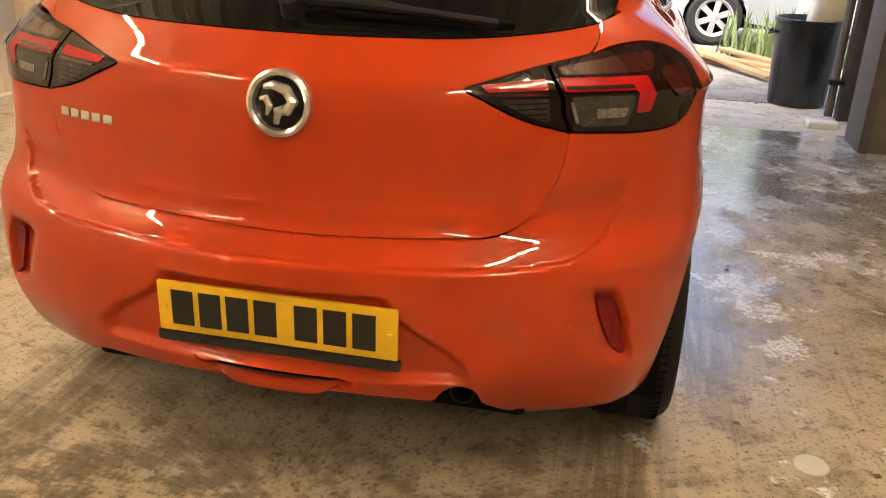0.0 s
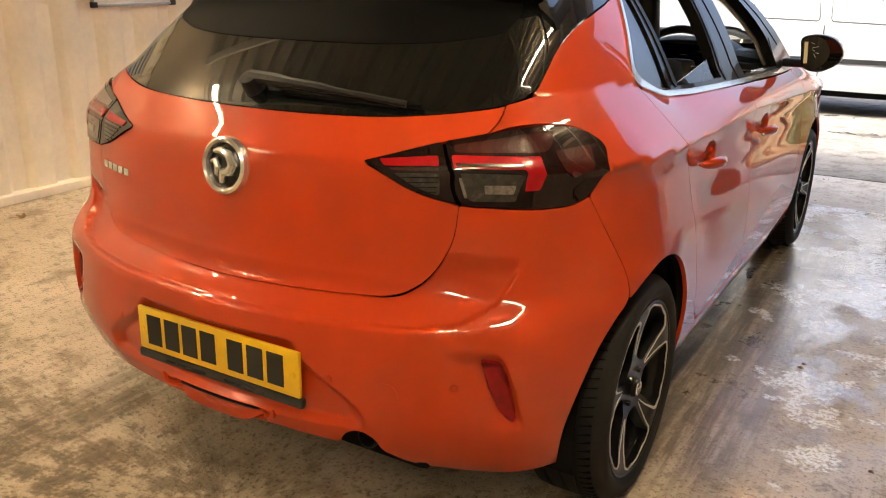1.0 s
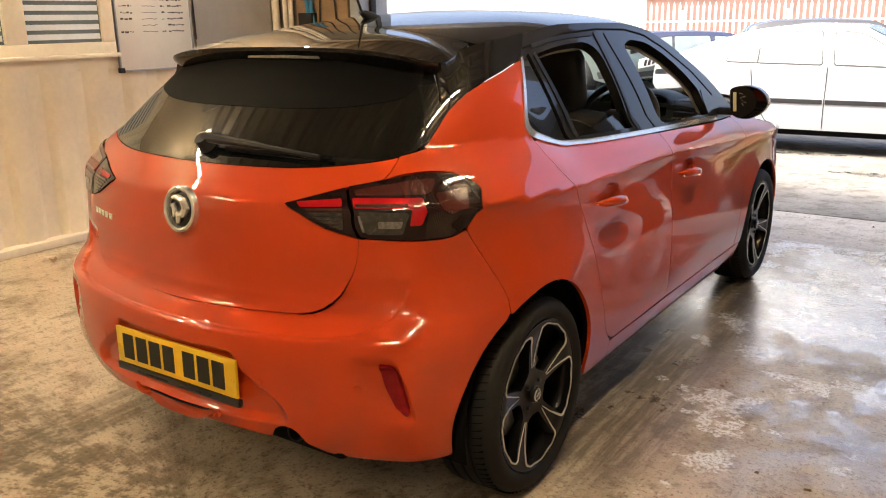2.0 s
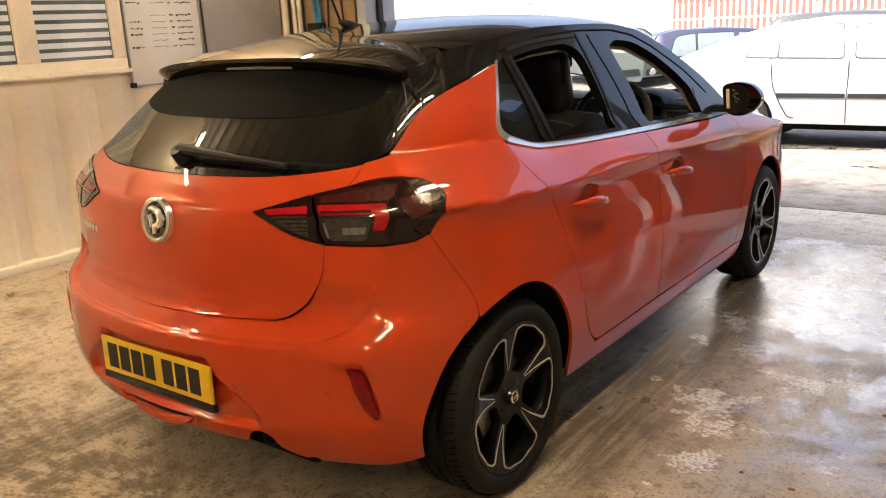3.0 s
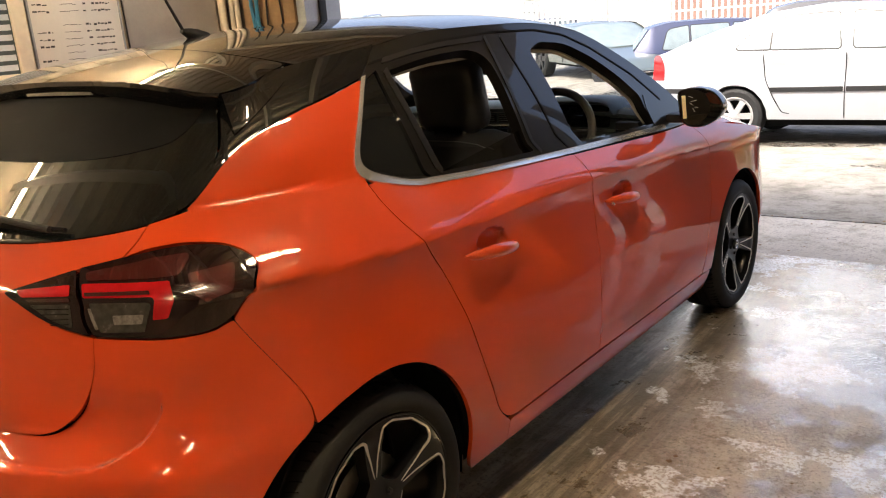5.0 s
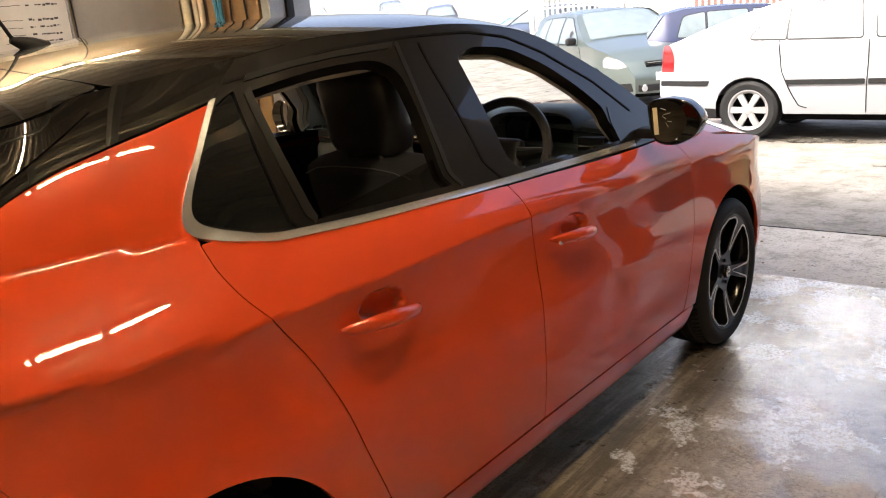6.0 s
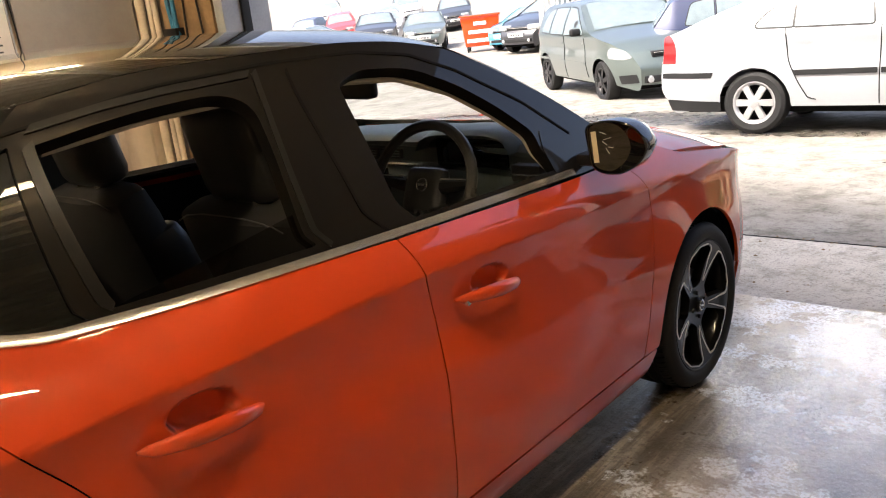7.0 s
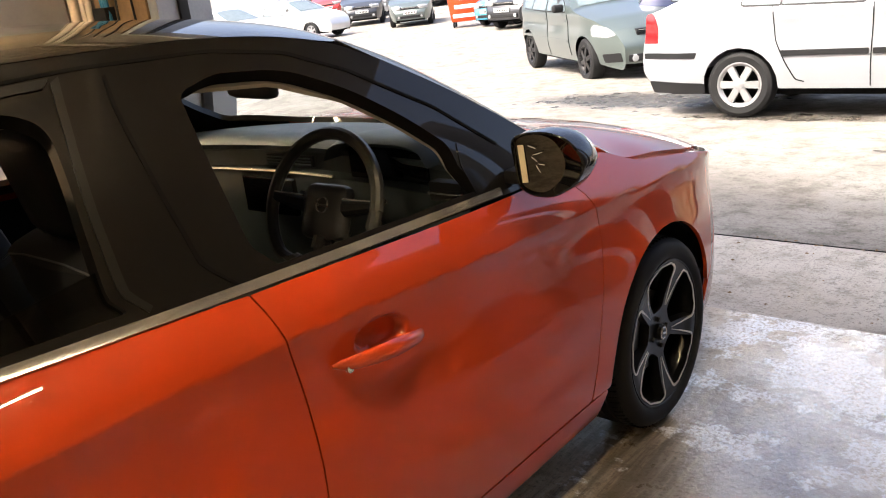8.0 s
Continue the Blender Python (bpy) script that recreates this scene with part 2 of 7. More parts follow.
        lift = calc("ADD", calc("ADD", calc("MULTIPLY", blot, 0.62), calc("MULTIPLY", ragged, 0.38)), calc("ADD", calc("MULTIPLY", step(y, 1.4, 4.1), 0.078), calc("MULTIPLY", place, 0.02)))
        wet = calc("MULTIPLY", step(lift, 0.500, 0.530), place)
        damp = calc("MULTIPLY", step(lift, 0.46, 0.54), place)
        suds, fray = noise(geo, 2.9, 9, 0.66), noise(geo, 22.0, 5, 0.65)
        # more white towards the threshold paints the daylight sheen there
        froth_sheen = calc("ADD", calc("ADD", suds, calc("MULTIPLY", calc("SUBTRACT", fray, 0.5), 0.16)), calc("SUBTRACT", calc("ADD", calc("MULTIPLY", step(y, 1.0, 3.6), 0.065), calc("MULTIPLY", step(y, 3.3, 4.0), 0.07)), calc("MULTIPLY", step(x, 1.15, 0.80), 0.05)))
        foam_sheen = calc("MULTIPLY", step(froth_sheen, 0.562, 0.606), calc("MULTIPLY", step(x, 0.62, 0.85), calc("MULTIPLY", step(y, -0.6, 0.5), calc("MULTIPLY", step(pits, 0.64, 0.52, 0.25, 1.0), step(specks, 0.58, 0.48, 0.30, 1.0)))))
        col = mix(calc("MULTIPLY", damp, 0.28), col, (*[c * 0.6 for c in dirt], 1))
        col = mix(calc("MULTIPLY", foam_sheen, 0.95), col, (0.88, 0.90, 0.92, 1))
        film = calc("MULTIPLY", calc("MAXIMUM", calc("MULTIPLY", wet, 0.92), calc("MULTIPLY", damp, 0.6)), step(specks, 0.60, 0.48, 0.5, 1.0))
        film = calc("MAXIMUM", film, calc("MULTIPLY", side, 0.6))
        sheet = calc("MULTIPLY", calc("MULTIPLY", step(y, 0.0, 1.4), step(x, 0.55, 0.9)), step(calc("ADD", blot, calc("MULTIPLY", calc("SUBTRACT", ragged, 0.5), 0.6)), 0.38, 0.54, 0.35, 1.0))
        put(b.inputs["Coat Weight"], calc("MAXIMUM", sheet, calc("MULTIPLY", side, 0.5)))
        put(b.inputs["Coat Roughness"], step(fray, 0.35, 0.65, 0.03, 0.12))
        ripple = n.new("ShaderNodeBump")
        ripple.inputs["Strength"].default_value, ripple.inputs["Distance"].default_value = 0.4, 0.004
        l.new(calc("ADD", calc("MULTIPLY", specks, 0.5), fine), ripple.inputs["Height"])
        l.new(ripple.outputs[0], b.inputs["Coat Normal"])
        rough = calc("MULTIPLY", rough, calc("SUBTRACT", 1.0, film))
        rough = calc("ADD", rough, 0.05)
        strength = calc("MULTIPLY", 0.55, calc("SUBTRACT", 1.0, calc("MULTIPLY", film, 0.75)))
    put(b.inputs["Base Color"], col)
    put(b.inputs["Roughness"], rough)
    bump = n.new("ShaderNodeBump")
    bump.inputs["Distance"].default_value = 0.007
    put(bump.inputs["Strength"], strength)
    l.new(height, bump.inputs["Height"])
    l.new(bump.outputs[0], b.inputs["Normal"])
    return m


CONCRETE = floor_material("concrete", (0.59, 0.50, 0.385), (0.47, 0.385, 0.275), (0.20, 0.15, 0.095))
APRON = floor_material("apron_concrete", (0.57, 0.53, 0.465), (0.48, 0.44, 0.375), (0.29, 0.255, 0.205), False)
YARD = floor_material("yard_concrete", (0.24, 0.225, 0.20), (0.19, 0.172, 0.148), (0.085, 0.073, 0.058), False, "y", ((-2.55, 10.1, 1.7, 0.75, 0.12), (-0.7, 9.0, 1.2, 0.22, 0.3), (0.9, 7.6, 0.5, 0.16, 0.35)))

# ---- building tools ----
from mathutils.geometry import delaunay_2d_cdt
from mathutils.kdtree import KDTree


def link(name, me, mat, parent=None, label=""):
    ob = new(name, me)
    if mat is not None:
        me.materials.append(mat)
    if parent is not None:
        ob.parent = parent
    if label:
        tagged(ob, label)
    return ob


def part(name, bm, mat, parent=None, label="", smooth=True):
    """Links a bmesh as one mesh object under a thing."""
    me = bpy.data.meshes.new(name)
    bm.normal_update()
    bm.to_mesh(me)
    bm.free()
    if smooth:
        me.shade_smooth()
        me.set_sharp_from_angle(angle=radians(35))
    return link(name, me, mat, parent, label)


def thing(name, label, category, m=None, group="", kind=""):
    ob = tagged(new(name), label, category, group, kind)
    if m is not None:
        ob.matrix_world = m
    return ob


def box(bm, x0, y0, z0, x1, y1, z1, bevel=0.0, m=None):
    vs = bmesh.ops.create_cube(bm, size=1.0)["verts"]
    bmesh.ops.scale(bm, verts=vs, vec=(x1 - x0, y1 - y0, z1 - z0))
    bmesh.ops.translate(bm, verts=vs, vec=((x0 + x1) / 2, (y0 + y1) / 2, (z0 + z1) / 2))
    if bevel:
        es = list({e for v in vs for e in v.link_edges})
        vs = list({v for f in bmesh.ops.bevel(bm, geom=es, offset=bevel, segments=2, affect="EDGES", profile=0.6)["faces"] for v in f.verts} | {v for v in vs if v.is_valid})
    if m is not None:
        bmesh.ops.transform(bm, verts=vs, matrix=m)
    return vs


def boxed(name, dims, mat, parent=None, label="", bevel=0.0, m=None):
    bm = bmesh.new()
    box(bm, *dims, bevel=bevel, m=m)
    return part(name, bm, mat, parent, label)


def lathe(bm, profile, steps=48, axis="x", center=(0, 0, 0), closed=False):
    """Turns (radius, along) pairs about an axis."""
    rings = []
    for i in range(steps):
        a = 2 * math.pi * i / steps
        ring = []
        for r, s in profile:
            c, d = r * math.cos(a), r * math.sin(a)
            p = {"x": (s, c, d), "y": (c, s, d), "z": (c, d, s)}[axis]
            ring.append(bm.verts.new([p[k] + center[k] for k in range(3)]))
        rings.append(ring)
    n = len(profile)
    for i in range(steps):
        a, b = rings[i], rings[(i + 1) % steps]
        for j in range(n if closed else n - 1):
            q = (a[j], b[j], b[(j + 1) % n], a[(j + 1) % n])
            bm.faces.new(q if axis != "y" else q[::-1])
    bmesh.ops.remove_doubles(bm, verts=list(bm.verts), dist=1e-6)
    bmesh.ops.recalc_face_normals(bm, faces=list(bm.faces))


def tube(bm, pts, r, sides=8, ends=True):
    """A round bar along points; r is one radius or one for each point."""
    pts = [Vector(p) for p in pts]
    rs = r if isinstance(r, (list, tuple)) else [r] * len(pts)
    rings, side = [], None
    for i, p in enumerate(pts):
        d = (pts[min(i + 1, len(pts) - 1)] - pts[max(i - 1, 0)]).normalized()
        if side is None:
            side = d.orthogonal().normalized()
        side = (side - d * side.dot(d)).normalized()
        up = d.cross(side)
        rings.append([bm.verts.new(p + rs[i] * (math.cos(2 * math.pi * k / sides) * side + math.sin(2 * math.pi * k / sides) * up)) for k in range(sides)])
    for a, b in zip(rings, rings[1:]):
        for k in range(sides):
            bm.faces.new((a[k], a[(k + 1) % sides], b[(k + 1) % sides], b[k]))
    if ends:
        bm.faces.new(rings[0][::-1])
        bm.faces.new(rings[-1])


def rounded(pts, step=0.02):
    """A closed outline from corners (a, b) or (a, b, radius), with each corner rounded."""
    out = []
    n = len(pts)
    for i in range(n):
        p = Vector(pts[i][:2])
        r = pts[i][2] if len(pts[i]) > 2 else 0.004
        a, b = Vector(pts[i - 1][:2]) - p, Vector(pts[(i + 1) % n][:2]) - p
        ra, rb = min(r, a.length * 0.49), min(r, b.length * 0.49)
        s, e = p + a.normalized() * ra, p + b.normalized() * rb
        k = max(2, min(10, int((ra + rb) / 0.008) + 1))
        for j in range(k + 1):
            t = j / k
            out.append(s * (1 - t) ** 2 + p * 2 * t * (1 - t) + e * t * t)
    dense = []
    for i, p in enumerate(out):
        q = out[(i + 1) % len(out)]
        m = max(1, int((q - p).length / step))
        dense += [p.lerp(q, j / m) for j in range(m)]
    clean = [dense[0]]
    for p in dense[1:]:
        if (p - clean[-1]).length > 8e-4:
            clean.append(p)
    if (clean[0] - clean[-1]).length < 8e-4:
        clean.pop()
    return clean


def inset(loop, d):
    """Moves an outline inwards by d."""
    area = sum(p.x * q.y - q.x * p.y for p, q in zip(loop, loop[1:] + loop[:1]))
    s = 1 if area > 0 else -1
    out = []
    for i, p in enumerate(loop):
        t = (loop[(i + 1) % len(loop)] - loop[i - 1]).normalized()
        out.append(p + Vector((-t.y, t.x)) * d * s)
    return out


def inside(pts, loop):
    P, L = np.array(pts), np.array([tuple(p) for p in loop])
    x, y = P[:, 0], P[:, 1]
    odd = np.zeros(len(P), bool)
    for (x0, y0), (x1, y1) in zip(L, np.roll(L, -1, 0)):
        if y0 != y1:
            odd ^= ((y0 > y) != (y1 > y)) & (x < (x1 - x0) * (y - y0) / (y1 - y0) + x0)
    return odd


def near(pts, loop, d):
    """Which points lie within d of an outline."""
    marks = []
    for p, q in zip(loop, loop[1:] + loop[:1]):
        n = max(1, int((q - p).length / (d * 0.5)) + 1)
        marks += [p.lerp(q, i / n) for i in range(n)]
    tree = KDTree(len(marks))
    for i, p in enumerate(marks):
        tree.insert((p.x, p.y, 0), i)
    tree.balance()
    return np.array([tree.find((x, y, 0))[2] < d for x, y in pts])


def normals(surf, a, b, h=2.5e-3):
    """Unit normals of a surface at arrays of places."""
    du = np.stack([np.broadcast_to(p - q, np.shape(a)) for p, q in zip(surf(a + h, b), surf(a - h, b))], -1)
    dv = np.stack([np.broadcast_to(p - q, np.shape(a)) for p, q in zip(surf(a, b + h), surf(a, b - h))], -1)
    n = np.cross(du, dv)
    return n / np.maximum(np.linalg.norm(n, axis=-1, keepdims=True), 1e-12)


def surface_normal(surf, a, b, h=2.5e-3):
    return Vector(normals(surf, np.float64(a), np.float64(b), h))


def panel(name, outline, surf, mat, parent, label="", holes=(), res=0.022, depth=0.012, lift=0.0, gap=0.0, step=0.02, flip=False, edge=0.0012):
    """A piece of sheet cut from the surface surf(a, b) along an outline, with holes and returned edges."""
    loop = rounded(outline, step)
    if gap:
        loop = inset(loop, gap)
    loops = [loop] + [rounded(h, step) for h in holes]
    pts, edges = [], []
    for lp in loops:
        s = len(pts)
        pts += [p.copy() for p in lp]
        edges += [(s + i, s + (i + 1) % len(lp)) for i in range(len(lp))]
    lo = [min(p[k] for p in loop) for k in (0, 1)]
    hi = [max(p[k] for p in loop) for k in (0, 1)]
    grid = [(lo[0] + (i + 0.5 * (j % 2)) * res, lo[1] + j * res * 0.87) for j in range(int((hi[1] - lo[1]) / res / 0.87) + 2) for i in range(int((hi[0] - lo[0]) / res) + 2)]
    keep = inside(grid, loop) & ~near(grid, loop, res * 0.5)
    for h in loops[1:]:
        keep &= ~inside(grid, h) & ~near(grid, h, res * 0.5)
    pts += [Vector(g) for g, k in zip(grid, keep) if k]
    vs, _, fs, *_ = delaunay_2d_cdt(pts, edges, [], 0, 1e-5)
    mids = [((vs[f[0]].x + vs[f[1]].x + vs[f[2]].x) / 3, (vs[f[0]].y + vs[f[1]].y + vs[f[2]].y) / 3) for f in fs]
    ok = inside(mids, loop)
    for h in loops[1:]:
        ok &= ~inside(mids, h)
    fs = [tuple(f) for f, k in zip(fs, ok) if k]
    A, B = np.array([v.x for v in vs]), np.array([v.y for v in vs])
    N = normals(surf, A, B) * (-1 if flip else 1)
    P = np.stack([np.broadcast_to(c, A.shape) for c in surf(A, B)], -1) + N * lift
    nor, pos = [Vector(v) for v in N], [Vector(v) for v in P]
    if flip:
        fs = [f[::-1] for f in fs]
    count = {}
    for f in fs:
        for i in range(3):
            e = (f[i], f[(i + 1) % 3])
            count[e] = count.get(e, 0) + 1
    rim = [e for e in count if (e[1], e[0]) not in count]
    sides, positions = [], list(pos)
    corner = [nor[v] for f in fs for v in f]
    if depth:
        top, low = {}, {}
        for a, b in rim:
            d = (pos[b] - pos[a]).normalized()
            for v in (a, b):
                out = d.cross(nor[v])
                if v not in top:
                    top[v] = out
                    low[v] = len(positions)
                    positions.append(pos[v] - nor[v] * depth)
                else:
                    top[v] = (top[v] + out).normalized()
            sides.append((b, a, low[a], low[b]))
        corner = [nor[v] for f in fs for v in f] + [n for b, a, _, _ in sides for n in (top[b], top[a], top[a], top[b])]
    me = bpy.data.meshes.new(name)
    me.from_pydata(positions, [], fs + sides, shade_flat=False)
    me.normals_split_custom_set(corner)
    return link(name, me, mat, parent, label)


def ribbon(line, w0, w1):
    """An outline along a line of points, from w0 to w1 to its left."""
    line = [Vector(p[:2]) for p in line]
    left, right = [], []
    for i, p in enumerate(line):
        t = (line[min(i + 1, len(line) - 1)] - line[max(i - 1, 0)]).normalized()
        n = Vector((-t.y, t.x))
        left.append(tuple(p + n * w1) + (0.03,))
        right.append(tuple(p + n * w0) + (0.03,))
    for s in (left, right):
        s[0], s[-1] = (*s[0][:2], 0.002), (*s[-1][:2], 0.002)
    return right + left[::-1]


def arc(cx, cy, r, a0, a1, n=10, soft=0.03):
    """Points of an arc, in degrees."""
    return [(cx + r * math.cos(radians(a0 + (a1 - a0) * i / n)), cy + r * math.sin(radians(a0 + (a1 - a0) * i / n)), soft) for i in range(n + 1)]
# ---- shape of the orange car: x across, y from the tail to the nose, z up ----


TABLES = {}


def table(pts, soft=0.0, n=1200):
    """A fine table of the smooth curve through (v, value) pairs, its bends evened out over a width of soft."""
    xs, ys = np.array([p[0] for p in pts], float), np.array([p[1] for p in pts], float)
    d = np.diff(ys) / np.diff(xs)
    m = np.concatenate([d[:1], np.where(d[:-1] * d[1:] <= 0, 0.0, 2 * d[:-1] * d[1:] / np.where(d[:-1] + d[1:] == 0, 1.0, d[:-1] + d[1:])), d[-1:]])
    step = (xs[-1] - xs[0]) / n
    pad = int(3 * soft / step) + 2
    v = xs[0] + step * np.arange(-pad, n + pad + 1)
    w = np.clip(v, xs[0], xs[-1])
    i = np.clip(np.searchsorted(xs, w, "right") - 1, 0, len(xs) - 2)
    h = xs[i + 1] - xs[i]
    t = (w - xs[i]) / h
    q = 1 - t
    f = ys[i] * (1 + 2 * t) * q * q + h * m[i] * t * q * q + ys[i + 1] * t * t * (3 - 2 * t) - h * m[i + 1] * t * t * q
    f = f + np.where(v < xs[0], d[0] * (v - xs[0]), 0.0) + np.where(v > xs[-1], d[-1] * (v - xs[-1]), 0.0)
    if soft:
        k = np.arange(-pad + 1, pad)
        g = np.exp(-0.5 * (k * step / soft) ** 2)
        f = np.concatenate([np.full(pad - 1, np.nan), np.convolve(f, g / g.sum(), "valid"), np.full(pad - 1, np.nan)])
    f = f[pad:pad + n + 1]
    return xs[0], step, f, np.gradient(f, step)


def curve(v, pts):
    """A smooth curve through (v, value) pairs, or a table made of them."""
    if isinstance(pts, list):
        if id(pts) not in TABLES:
            TABLES[id(pts)] = (pts, table(pts))
        pts = TABLES[id(pts)][1]
    x0, step, f, m = pts
    s = np.clip((v - x0) / step, 0, len(f) - 1)
    i = np.minimum(np.asarray(s).astype(int), len(f) - 2)
    t = s - i
    q = 1 - t
    return f[i] * (1 + 2 * t) * q * q + step * m[i] * t * q * q + f[i + 1] * t * t * (3 - 2 * t) - step * m[i + 1] * t * t * q


def blend(a, b, v):
    t = np.clip((v - a) / (b - a), 0.0, 1.0)
    return t * t * (3 - 2 * t)


MIDDLE = 0.042  # the left half reaches this much further
WHEEL_R, AXLE_R, AXLE_F, HUB_Z = 0.306, 0.69, 3.228, 0.306
CREASE = [(0.2, 0.965), (0.45, 0.945), (0.75, 0.92), (1.3, 0.898), (1.75, 0.893), (2.2, 0.862), (2.8, 0.83), (3.7, 0.79)]
BELT = [(0.2, 1.12), (0.6, 1.085), (0.87, 1.058), (1.08, 1.008), (1.4, 0.992), (1.8, 0.972), (2.5, 0.94), (3.0, 0.93), (3.6, 0.9)]
BELT_X = [(0.2, 0.6), (0.5, 0.655), (0.87, 0.705), (1.3, 0.75), (1.8, 0.775), (2.5, 0.785), (3.0, 0.77), (3.6, 0.7), (4.0, 0.5)]
RAIL_X = [(0.3, 0.46), (0.6, 0.485), (1.1, 0.5), (1.8, 0.545), (2.4, 0.54), (3.0, 0.52), (4.0, 0.4)]
LOW_X = [(0.16, 0.76), (0.2, 0.8), (0.235, 0.818), (0.32, 0.834), (0.45, 0.843), (0.62, 0.838), (0.76, 0.824), (0.84, 0.824), (0.9, 0.834)]
TAPER = [(0.0, 0.95), (0.3, 0.975), (0.7, 1.0), (3.2, 1.0), (3.5, 0.99), (3.7, 0.955), (3.85, 0.88), (3.95, 0.76), (4.06, 0.45)]
TAIL_Y = [(0.18, 0.16), (0.22, 0.10), (0.27, 0.052), (0.33, 0.022), (0.375, 0.008), (0.42, 0.004), (0.54, 0.006), (0.595, 0.012), (0.61, 0.018), (0.645, 0.047), (0.672, 0.075),
          (0.72, 0.092), (0.82, 0.1), (0.9, 0.108), (0.945, 0.118), (0.975, 0.142), (1.03, 0.19), (1.1, 0.275), (1.2, 0.405), (1.29, 0.53), (1.36, 0.64)]
TAIL_Y = table(TAIL_Y, 0.006)
CREASE, BELT, BELT_X, RAIL_X, TAPER = table(CREASE, 0.12), table(BELT, 0.05), table(BELT_X, 0.16), table(RAIL_X, 0.16), table(TAPER, 0.06)
LOW_X = table(LOW_X, 0.024)


def half_width(y, z):
    """Half the body's width at a place along it and a height."""
    zc, zb = curve(y, CREASE), curve(y, BELT)

    def low(z):
        flare = 0.03 * np.exp(-((y - AXLE_R) / 0.34) ** 2) + 0.03 * np.exp(-((y - AXLE_F) / 0.36) ** 2)
        up = blend(0.15, 0.5, z) * (1 - 0.6 * blend(0.6, zc, z))
        return curve(y, TAPER) * (curve(z / zc * 0.9, LOW_X) + flare * up)

    xr, xc = curve(y, RAIL_X), low(zc)
    xb = np.minimum(curve(y, BELT_X), xc - 0.01)
    t = (z - zc) / (zb - zc)
    mid = xc + (xb - xc) * t + 0.010 * np.sin(np.pi * np.clip(t, 0, 1))
    t = (z - zb) / (1.36 - zb)
    top = xb + (xr - xb) * t + 0.025 * np.sin(np.pi * np.clip(t, 0, 1))
    return np.where(z <= zc, low(z), np.where(z <= zb, mid, top))


def skin(u, z):
    """The outer skin: u runs from the middle of the tail (0) round the corner (0.70 to 1.18) and along the right flank, where y = u - 0.56.
    A negative u mirrors it, about a plane a little left of x = 0."""
    a = np.abs(u)
    ry = curve(z, TAIL_Y)
    yc = np.maximum(0.62, curve(z, TAIL_Y) + 0.42)
    wc = half_width(yc, z)
    x1, k = 0.80 * wc, 0.37
    # the tail
    xt = a / 0.70 * x1
    yt = ry + k * xt * xt
    # the corner: its control point lies where the tail's tangent meets the flank's
    y1, slope, h = ry + k * x1 * x1, 2 * k * x1, 1e-3
    lean = (half_width(yc + h, z) - half_width(yc - h, z)) / (2 * h)
    xq = (wc + lean * (y1 - slope * x1 - yc)) / (1 - lean * slope)
    yq = y1 + slope * (xq - x1)
    t = np.clip((a - 0.70) / 0.48, 0, 1)
    ca, cb, cc = (1 - t) ** 2, 2 * t * (1 - t), t * t
    xk, yk = ca * x1 + cb * xq + cc * wc, ca * y1 + cb * yq + cc * yc
    # the flank
    yf = yc + (a - 1.18) * (4.06 - yc) / (4.06 - 0.62)
    xf = half_width(yf, z)
    x = np.where(a <= 0.70, xt, np.where(a < 1.18, xk, xf))
    y = np.where(a <= 0.70, yt, np.where(a < 1.18, yk, yf))
    x = np.where(u < 0, -x - MIDDLE * blend(0.0, 0.5, a), x)
    return (x, y, z + 0.0 * x)


ROOF_MID = [(0.50, 1.327), (0.6, 1.357), (0.75, 1.389), (0.95, 1.416), (1.2, 1.437), (1.5, 1.446), (1.8, 1.443), (2.1, 1.425), (2.35, 1.385), (2.45, 1.352), (2.6, 1.268), (3.02, 0.995), (3.1, 0.95)]
RAIL_Z = [(0.5, 1.285), (0.7, 1.30), (1.05, 1.345), (1.45, 1.388), (1.85, 1.388), (2.05, 1.375), (2.26, 1.335), (2.37, 1.276), (2.5, 1.196), (2.6, 1.130), (2.7, 1.06), (2.86, 0.95), (3.1, 0.90)]
HOOD_MID = table([(2.8, 1.03), (3.0, 1.012), (3.3, 0.968), (3.65, 0.89), (3.85, 0.80), (3.98, 0.69)], 0.04)
ROOF_MID, RAIL_Z = table(ROOF_MID, 0.03), table(RAIL_Z, 0.03)


def rail_x(y):
    return half_width(y, curve(y, RAIL_Z))


def roof_z(x, y):
    """Roof, and windscreen in front of it."""
    e = np.minimum(1.2, np.abs(x) / rail_x(y))
    mid = curve(y, ROOF_MID)
    return mid - (mid - curve(y, RAIL_Z)) * (0.62 * e * e + 0.38 * e ** 5)


HOOD_EDGE_Z = [(2.88, 0.955), (3.02, 0.945), (3.12, 0.888), (3.34, 0.856), (3.6, 0.806), (3.8, 0.765), (3.98, 0.66)]
HOOD_EDGE_X = [(2.88, 0.72), (3.02, 0.73), (3.12, 0.77), (3.3, 0.775), (3.6, 0.762), (3.8, 0.722), (3.98, 0.62)]


def hood_z(x, y):
    e = np.minimum(1.1, np.abs(x) / curve(y, HOOD_EDGE_X))
    mid = curve(y, HOOD_MID)
    return mid - (mid - curve(y, HOOD_EDGE_Z)) * (0.4 * e * e + 0.6 * e ** 6)


SPOIL_EX = [(0.5, 0.565), (0.61, 0.56), (0.68, 0.548), (0.78, 0.51), (0.96, 0.505)]
SPOIL_EZ = [(0.5, 1.276), (0.56, 1.284), (0.61, 1.290), (0.68, 1.301), (0.78, 1.320), (0.96, 1.335)]


